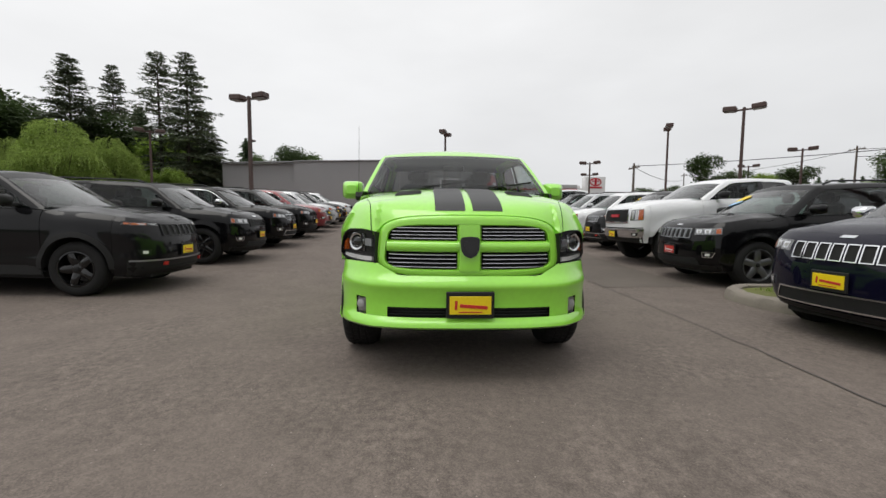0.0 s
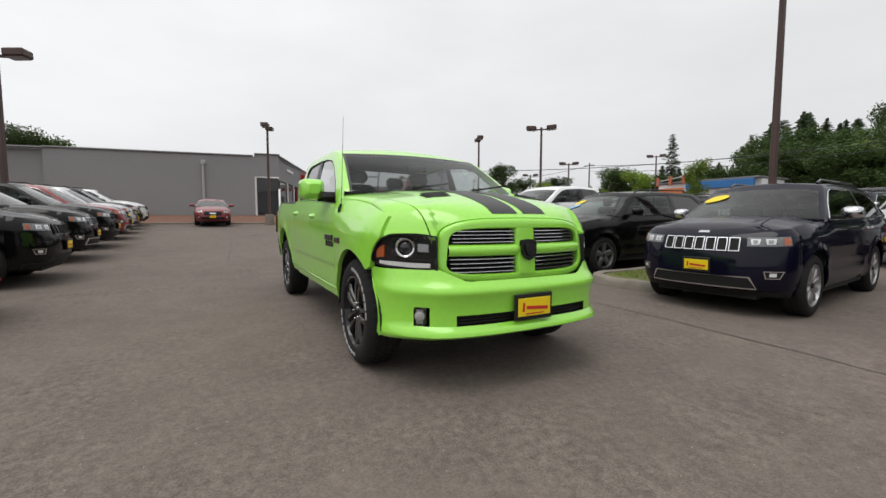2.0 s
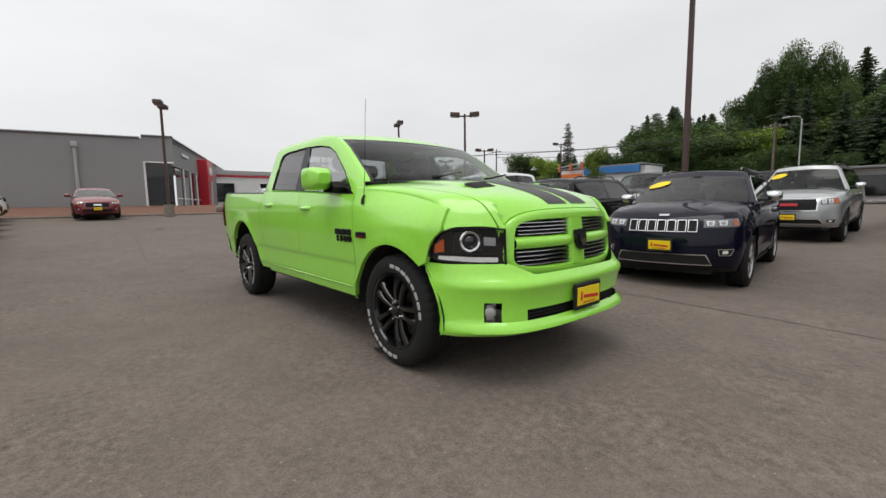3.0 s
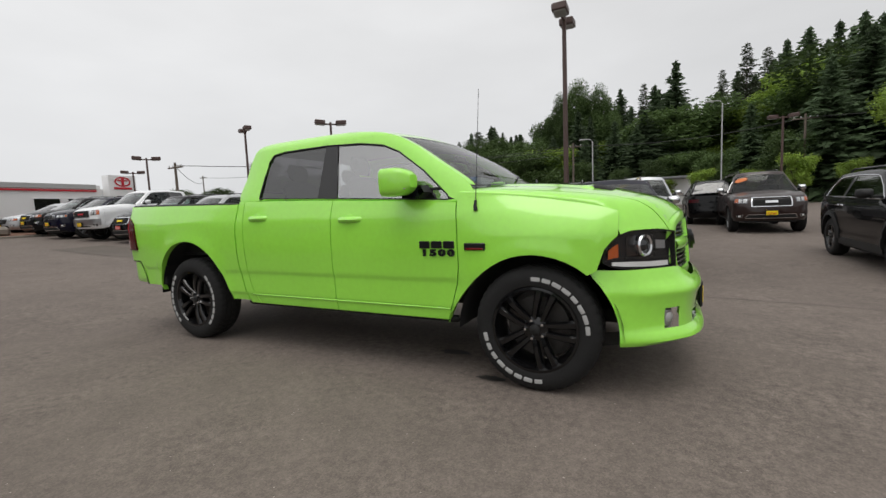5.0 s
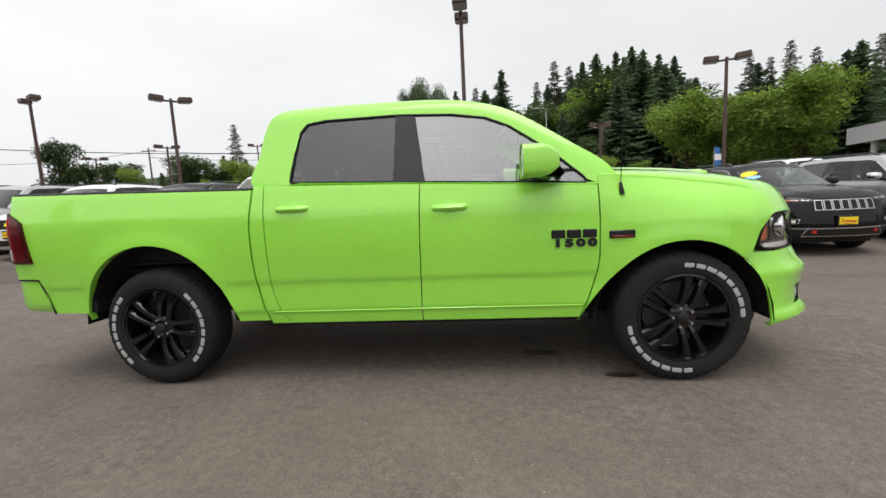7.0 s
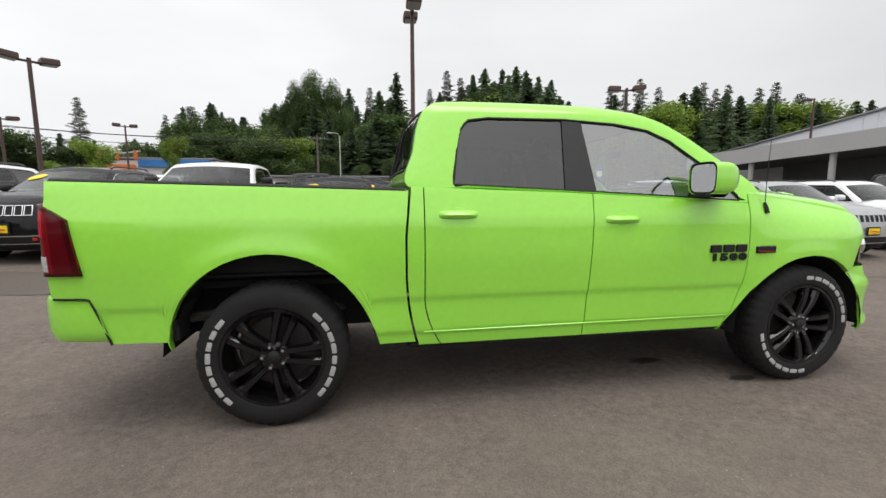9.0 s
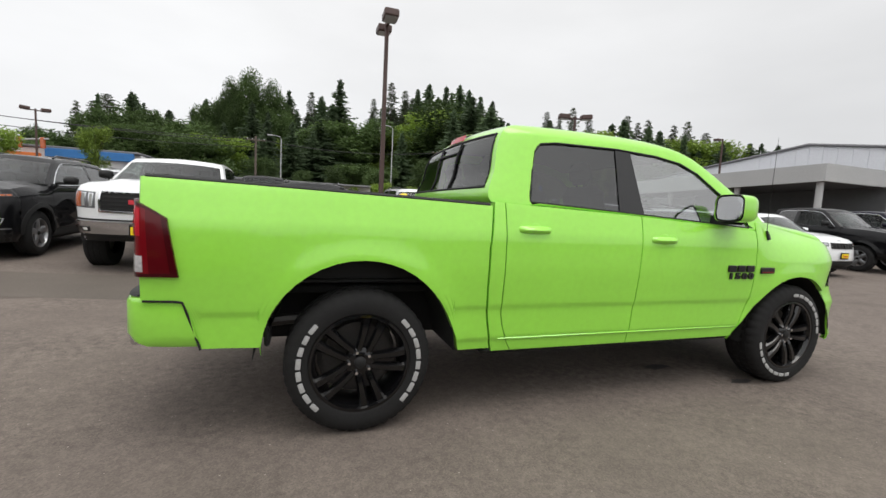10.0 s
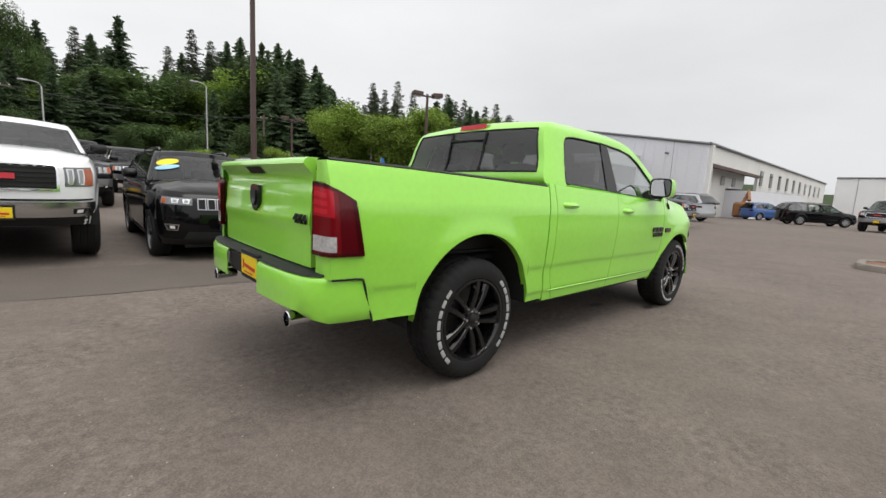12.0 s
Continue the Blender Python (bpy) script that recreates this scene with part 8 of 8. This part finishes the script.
def pine_mesh(seed, H=24.0, spread_=0.15, bare=0.3, gap=0.30, skirt=0.0):
    """A tall conifer with a straight visible trunk: single boughs, each a flat spray of hanging twigs, with sky between."""
    rnd = random.Random(seed)
    mb = MB()
    tr = tube([(0, 0, -1.0), (0.06, 0.04, H * 0.35), (-0.04, 0.0, H * 0.7), (0.0, 0.0, H * 0.985)], H * 0.0105, 7, 0.025)
    side = [rnd.uniform(0.7, 1.2) for _ in range(40)]
    z, k = H * bare, 0
    while z < H * 0.975:
        u = (z / H - bare) / (1 - bare)
        cone = (1 - u) ** 0.80 * (0.55 + 0.45 * min(1.0, u * 4)) + skirt * (1 - u) ** 3
        for _ in range(rnd.randint(3, 5)):
            k += 1
            if rnd.random() < 0.14:
                continue
            L = H * spread_ * cone * rnd.uniform(0.45, 1.15) * side[int(u * 39)] + 0.35
            a = k * 2.4 + rnd.uniform(-0.6, 0.6)
            c, s = math.cos(a), math.sin(a)
            rise, sag = rnd.uniform(-0.10, 0.22) + 0.35 * u, rnd.uniform(0.18, 0.50) * (1 - 0.6 * u)
            at = lambda f: Vector((c * L * f, s * L * f, z + (rise * f - sag * f * f) * L))
            tr.add(tube([at(0), at(0.5), at(0.95)], 0.05 * (1.2 - u), 4, 0.012))
            m = max(3, int(L / 0.20))
            for j in range(m):
                f = 0.18 + 0.84 * (j + rnd.random()) / m
                p = at(f)
                for sd in (-1, 1):
                    tw = (0.22 + 0.26 * L * (1.05 - f) ** 0.8 * min(1.0, f * 3)) * rnd.uniform(0.5, 1.2)
                    for q in range(2 + int(tw > 0.5)):
                        g = tw * (q + 0.3 + 0.7 * rnd.random()) / 2.2
                        b = p + Vector((c * g * 0.45 - s * sd * g, s * g * 0.45 + c * sd * g, -0.12 * g + rnd.uniform(-0.06, 0.08)))
                        e = Euler((rnd.uniform(-0.7, 0.7), rnd.uniform(-0.7, 0.7), a + sd * rnd.uniform(0.2, 1.4))).to_matrix()
                        w, h = rnd.uniform(0.06, 0.13), rnd.uniform(0.20, 0.42)
                        mb.poly([b + e @ Vector(v) for v in ((-h * 0.3, -w, 0.02), (-h * 0.2, w, 0.0), (h, 0, -0.10 * rnd.random()))])
        z += gap * rnd.uniform(0.6, 1.5) * (1.25 - 0.55 * u)
    return mesh_of("crown", mb, M["pine"]), mesh_of("trunk", tr, M["bark"])


def willow_mesh(seed, H=10.0, R=5.2):
    """A broad willow: a few rounded domes, each hung with strands of narrow leaves."""
    rnd = random.Random(seed)
    mb = MB()
    domes = [(0, 0, H * 0.80, R * 0.32), (R * 0.2, -R * 0.15, H * 0.66, R * 0.34), (-R * 0.22, R * 0.1, H * 0.68, R * 0.30)]
    for k in range(15):
        a = 2 * math.pi * k / 15 + rnd.uniform(-0.3, 0.3)
        rr = R * rnd.uniform(0.35, 0.74)
        domes.append((rr * math.cos(a), rr * math.sin(a), H * rnd.uniform(0.34, 0.72), R * rnd.uniform(0.18, 0.32)))
    tr = tube([(0, 0, -0.6), (0.1, 0.0, H * 0.25), (0, 0.1, H * 0.7)], H * 0.03, 8, H * 0.008)
    for cx, cy, cz, q in domes:
        tr.add(tube([(0, 0, H * 0.2), (cx * 0.6, cy * 0.6, cz * 0.75), (cx, cy, cz + q * 0.5)], H * 0.012, 5, H * 0.003))
        for _ in range(int(340 * (q / (R * 0.4)) ** 2)):
            a, u0 = rnd.uniform(0, 6.283), rnd.random() ** 0.7
            length = rnd.uniform(0.4, 1.5) * q
            el, r0 = math.acos(u0) * 0.98, q * rnd.uniform(0.8, 1.06)
            p = Vector((cx + r0 * math.sin(el) * math.cos(a), cy + r0 * math.sin(el) * math.sin(a), cz + r0 * math.cos(el) * 0.85))
            n = int(length / 0.17)
            out = 0.75 * math.sin(el) + 0.25
            for j in range(n):
                f = j / n
                d = Vector((math.cos(a) * out * (1 - f) ** 1.5, math.sin(a) * out * (1 - f) ** 1.5, 0.55 * (1 - f) - 1.3 * min(1.0, f * 1.6)))
                d = d.normalized()
                p = p + d * 0.17
                if p.z < 0.05 * H:
                    break
                for sd in (-1, 1):
                    side = Vector((rnd.uniform(-1, 1), rnd.uniform(-1, 1), rnd.uniform(-0.3, 0.3))).normalized()
                    w, h = rnd.uniform(0.03, 0.05), rnd.uniform(0.17, 0.30)
                    tip = p + (d * 0.8 + side * sd * 0.6) * h
                    cr = d.cross(side).normalized() * w
                    mb.poly([p - cr, p + cr, tip])
    return mesh_of("crown", mb, M["willow"]), mesh_of("trunk", tr, M["bark"])


def leafy_mesh(seed, H=10.0, R=3.6, leaf="leaf", n=9000, size=0.19, low=0.22):
    """A broadleaf: limbs to a dozen lobes, each a loose shell of small leaves."""
    rnd = random.Random(seed)
    lobes = []
    for _ in range(26):
        a, rr = rnd.uniform(0, 6.28), R * rnd.uniform(0.15, 0.80)
        lobes.append((rr * math.cos(a), rr * math.sin(a), H * rnd.uniform(low + 0.15, 0.88), R * rnd.uniform(0.15, 0.40)))
    lobes.append((0, 0, H * 0.82, R * 0.42))
    lobes.append((0, 0, H * 0.5, R * 0.52))
    wts = [q * q for _, _, _, q in lobes]
    mb = MB()
    for cx, cy, cz, q in rnd.choices(lobes, wts, k=n):
        u, v = rnd.uniform(-1, 1), rnd.uniform(0, 6.28)
        k = q * (rnd.uniform(0.5, 1.0) if rnd.random() < 0.8 else rnd.uniform(1.0, 1.22))
        s = math.sqrt(1 - u * u)
        p = Vector((cx + k * s * math.cos(v), cy + k * s * math.sin(v), cz + k * u * 0.85))
        p.z = max(p.z, H * low * rnd.uniform(0.6, 1.2))
        e = Euler((rnd.uniform(-0.9, 0.9), rnd.uniform(-0.9, 0.9), rnd.uniform(0, 6.28))).to_matrix()
        w, h = size * rnd.uniform(0.6, 1.2), size * rnd.uniform(0.7, 1.4)
        mb.poly([p + e @ Vector(c) for c in ((-w * 0.6, -h * 0.6, 0), (w * 0.6, -h * 0.3, 0), (0, h, 0))])
    tr = tube([(0, 0, -0.6), (0.06, 0.02, H * 0.3), (0, 0, H * 0.75)], H * 0.020, 8, H * 0.006)
    for cx, cy, cz, q in lobes[:9]:
        tr.add(tube([(0, 0, H * 0.28), (cx * 0.5, cy * 0.5, (H * 0.28 + cz) / 2 + 0.1 * H), (cx, cy, cz)], H * 0.009, 5, H * 0.003))
    return mesh_of("crown", mb, M[leaf]), mesh_of("trunk", tr, M["bark"])


FIRS = [fir_mesh(s, 24, sp, br) for s, sp, br in ((1, 0.21, 0.05), (2, 0.26, 0.08), (3, 0.18, 0.12), (4, 0.23, 0.05), (5, 0.29, 0.06), (6, 0.20, 0.2))]
THIN = [pine_mesh(s, 24, sp, br, gp, sk) for s, sp, br, gp, sk in ((11, 0.17, 0.34, 0.42, 0.0), (12, 0.19, 0.20, 0.34, 0.3), (13, 0.22, 0.12, 0.24, 0.2))]
LEAFY = [leafy_mesh(s, 10, 3.8, "leaf", 13000, 0.17) for s in (21, 22, 23)]
DARKY = [leafy_mesh(s, 10, 3.9, "leaf_dark", 10000, 0.19) for s in (31, 32)]
WILLOW = [willow_mesh(41), willow_mesh(43)]
BROAD = [leafy_mesh(61, 10, 3.6, "leaf_dark", 30000, 0.12), leafy_mesh(62, 10, 3.4, "leaf", 26000, 0.12)]
SMALL = [leafy_mesh(51, 6, 2.0, "leaf", 5000, 0.13, 0.25), leafy_mesh(52, 6, 1.9, "leaf_dark", 5000, 0.13, 0.25)]


def tree(kind, pick, base_h, x, y, top, wide, label, category, group, z=None):
    z = ground_z(x, y) if z is None else z
    crown, trunk = kind[pick % len(kind)]
    k = max(0.15, (top - z) / base_h)
    ob = thing("tree", label, category, group)
    ob.matrix_basis = pose(x, y, z, 0, 0, (pick * 77.0 + x * 31) % 360) @ Matrix.Diagonal((k * wide, k * wide, k, 1))
    for nm, me in (("trunk", trunk), ("crown", crown)):
        q = new(nm, me)
        q.parent = ob
    return ob


def at_bearing(eye, az, el, D):
    x, y = eye[0] + D * math.cos(radians(az)), eye[1] + D * math.sin(radians(az))
    return x, y, eye[2] + D * math.tan(radians(el))


# the hill's skyline, as bearing and elevation of the tree tops
rnd = random.Random(5)
EYE = (0.0, -3.5, 1.3)
sky_az = [30, 43, 46, 50, 52.8, 56.4, 59.7, 62, 64.3, 66.8, 71, 75, 78.4, 80.2, 84.5, 86.8, 90, 94, 97, 100.7, 102.6, 104.5, 107, 108.7, 111.5, 115, 118, 120.5, 123, 136]
sky_el = [8, 11.0, 9.5, 11.5, 9.4, 12.2, 12.0, 10.6, 11.2, 13.6, 15.4, 15.4, 14.6, 15.0, 11.8, 13.2, 12.8, 13.4, 13.8, 12.8, 9.8, 10.0, 10.0, 10.6, 10.0, 7.0, 6.0, 7.4, 5.4, 4.6]
SKYLINE = ((43.3, 12.0, 0), (44.7, 11.6, 0), (47.5, 12.3, 0), (48.6, 12.0, 0), (49.9, 12.9, 0), (54.4, 12.9, 0), (56.4, 14.0, 0), (58.0, 12.8, 0), (59.7, 13.5, 0), (64.6, 12.0, 1), (66.8, 14.6, 1), (68.4, 15.1, 1), (70.0, 15.9, 1), (71.2, 16.4, 1),
           (73.0, 16.2, 1), (75.2, 16.3, 1), (76.8, 15.6, 1), (78.4, 15.4, 0), (80.2, 16.2, 0), (82.4, 14.0, 0), (86.8, 15.8, 2), (89.0, 13.6, 1), (90.2, 14.0, 0), (92.8, 13.7, 1), (105.5, 9.6, 1), (108.8, 10.9, 1), (111.5, 10.2, 1), (113.2, 9.2, 0), (120.6, 10.1, 0))
i = 0
for a, e, kind in SKYLINE:
    x, y, top = at_bearing(EYE, a, e, 104 + 3 * (i % 4))
    group = (THIN[1:2], FIRS, FIRS[:1])[kind]
    tree(group, i, 24, x, y, top, (0.85, 1.25, 1.35)[kind], "tall fir standing out on the skyline", "fir tree", "hill firs")
    i += 1
az = 30.0
while az < 136:
    el = float(np.interp(az, sky_az, sky_el)) + rnd.choice((0.1, -0.5, -1.0, -1.8)) + rnd.uniform(-0.4, 0.4)
    D = rnd.uniform(110, 135)
    x, y, top = at_bearing(EYE, az, el, D)
    tree(FIRS if rnd.random() < 0.8 else THIN[1:2], i, 24, x, y, top, rnd.uniform(1.2, 1.9), "tall dark fir on the wooded hill", "fir tree", "hill firs")
    i += 1
    az += rnd.uniform(0.8, 1.5)
# lower trees that fill the slope
for k in range(110):
    a = 38 + 88 * k / 110 + rnd.uniform(-0.5, 0.5)
    e = float(np.interp(a, sky_az, sky_el)) * rnd.uniform(0.45, 0.90)
    x, y, top = at_bearing(EYE, a, e, rnd.uniform(74, 100))
    kind = FIRS if rnd.random() < 0.55 else LEAFY if rnd.random() < 0.35 else DARKY
    tree(kind, k, 24 if kind is FIRS else 10, x, y, top, rnd.uniform(1.1, 1.7) if kind is FIRS else rnd.uniform(1.2, 1.6), "dark tree on the wooded slope", "tree", "slope trees")
# broad bright trees nearer the road
for a, e, D, wd in ((65.0, 11.0, 58, 1.0), (61.5, 9.8, 60, 1.1), (58, 9.5, 55, 1.2), (54.6, 11.0, 55, 1.0), (51, 8.8, 58, 1.3), (48, 8.0, 62, 1.2), (44, 7.2, 66, 1.2), (76, 7.0, 64, 1.0), (40, 6.2, 70, 1.2),
                   (82, 5.5, 66, 0.9), (97, 5.6, 64, 0.9), (103, 7.5, 72, 1.3), (110, 7.8, 76, 1.3), (95.0, 15.0, 92, 0.50), (97.4, 15.9, 90, 0.55), (99.6, 14.6, 88, 0.38), (101.4, 11.5, 92, 0.5), (104, 9.0, 84, 0.9), (108.0, 9.6, 86, 0.9), (111.6, 8.8, 88, 0.8), (117, 5.0, 70, 1.1), (121, 5.5, 76, 1.3), (125, 6.5, 80, 1.5), (88, 5.0, 60, 0.8), (92, 4.4, 62, 0.8)):
    x, y, top = at_bearing(EYE, a, e, D)
    kind = BROAD[:1] if e > 12.5 else FIRS if a < 53 else LEAFY if a < 70 else DARKY
    if kind is FIRS:
        top += 4.0
    tree(kind, int(a), 24 if kind is FIRS else 10, x, y, top, wd, "full green tree by the road", "tree", "roadside trees")
for a, e, D in ((131, 5.2, 36), (82.5, 3.6, 48), (78, 3.2, 50), (74, 4.5, 46), (86, 2.6, 50), (91, 2.4, 50), (70, 3.4, 48)):
    x, y, top = at_bearing(EYE, a, e, D)
    tree(SMALL, 0, 6, x, y, top, 0.9, "young green street tree", "tree", "street trees")
for a, e, D, wd in ((138.6, 8, 36, 0.75), (136.3, 5.8, 40, 1.0), (147.7, 3.8, 62, 1.4), (153.7, 3.2, 75, 1.5), (144.2, 4, 55, 1.2), (133.2, 5.8, 60, 1.2), (150.7, 3.1, 90, 1.4)):
    x, y, top = at_bearing((2.0, -3.74, 1.22), a, e, D)
    tree(DARKY if e < 5 else SMALL, 1, 10 if e < 5 else 6, x, y, top, wd, "dark green tree beyond the lot", "tree", "far trees")
for a, e, D, wd in ((118.6, 6.2, 42, 0.85), (111.5, 7.2, 40, 0.55), (121.8, 3.8, 40, 0.6)):
    x, y, top = at_bearing((-1.65, -3.34, 1.3), a, e, D)
    tree(SMALL, 0, 6, x, y, top, wd, "young pale green street tree", "tree", "street trees")
for a, e, D in ((67.5, 14.0, 68), (70, 15.2, 72), (72.6, 13.4, 66), (66, 12.6, 74), (52, 12, 74), (46.5, 11, 76)):
    x, y, top = at_bearing(EYE, a, e, D)
    tree(FIRS, int(a), 24, x, y, top, 1.5, "broad dark fir by the road", "fir tree", "roadside trees")
# trees behind the row on the other side
E0 = (5.62, -0.31, 1.16)
for a, e, D, pick, wd in ((-148.9, 17.5, 42, 0, 1.35), (-151.6, 18.0, 40, 1, 1.3), (-141.4, 15.5, 46, 2, 1.3), (-144.9, 15.4, 48, 2, 0.95), (-154.2, 9.5, 42, 1, 1.6), (-153.0, 12.0, 44, 1, 1.6), (-137.4, 10.5, 56, 2, 1.3), (-135.2, 13.0, 52, 2, 1.5)):
    x, y, top = at_bearing(E0, a, e, D)
    tree(THIN, pick, 24, x, y, top, wd, "tall sparse conifer behind the parked row", "conifer", "row conifers", z=0.6)
for a, e, D, kind, wd in ((-147.1, 11.6, 54, FIRS, 1.5), (-143, 11.1, 55, FIRS, 1.5), (-138.2, 9.8, 55, DARKY, 1.3), (-136, 10.6, 50, DARKY, 1.3), (-132.7, 11.1, 50, DARKY, 1.4), (-128.7, 11.6, 46, FIRS, 1.3), (-150.2, 9.1, 50, LEAFY, 1.1), (-145.7, 8.6, 50, LEAFY, 1.1),
                          (-142.7, 10.1, 48, DARKY, 1.2), (-148, 8.0, 46, LEAFY, 1.2), (-152.7, 7.0, 46, LEAFY, 1.0), (-149.6, 5.4, 34, LEAFY, 0.9), (-154.0, 6.5, 46, DARKY, 1.2), (-151.8, 9.5, 50, FIRS, 1.5),
                          (-157.6, 9.3, 66, FIRS, 1.2), (-158.8, 7.6, 66, DARKY, 0.8), (-163.4, 8.9, 66, DARKY, 0.8), (-162.2, 8.0, 68, FIRS, 1.6), (-164.9, 8.0, 66, DARKY, 0.9), (-168.3, 6.9, 70, LEAFY, 0.7), (-166.4, 6.6, 70, DARKY, 0.6)):
    x, y, top = at_bearing(E0, a, e, D)
    tree(kind, int(-a), 24 if kind is FIRS else 10, x, y, top, wd, "tall dark tree behind the parked row", "tree", "row trees", z=0.6)
for a, e, D, wd, pick in ((-140.3, 9.4, 33, 0.95, 0), (-144.3, 8.2, 34, 0.72, 1), (-136.6, 7.2, 35, 1.0, 1), (-133.0, 6.6, 35, 1.0, 0)):
    x, y, top = at_bearing(E0, a, e, D)
    tree(WILLOW, pick, 10, x, y, top, wd, "pale green willow with hanging shoots", "tree", "willows", z=0.6)
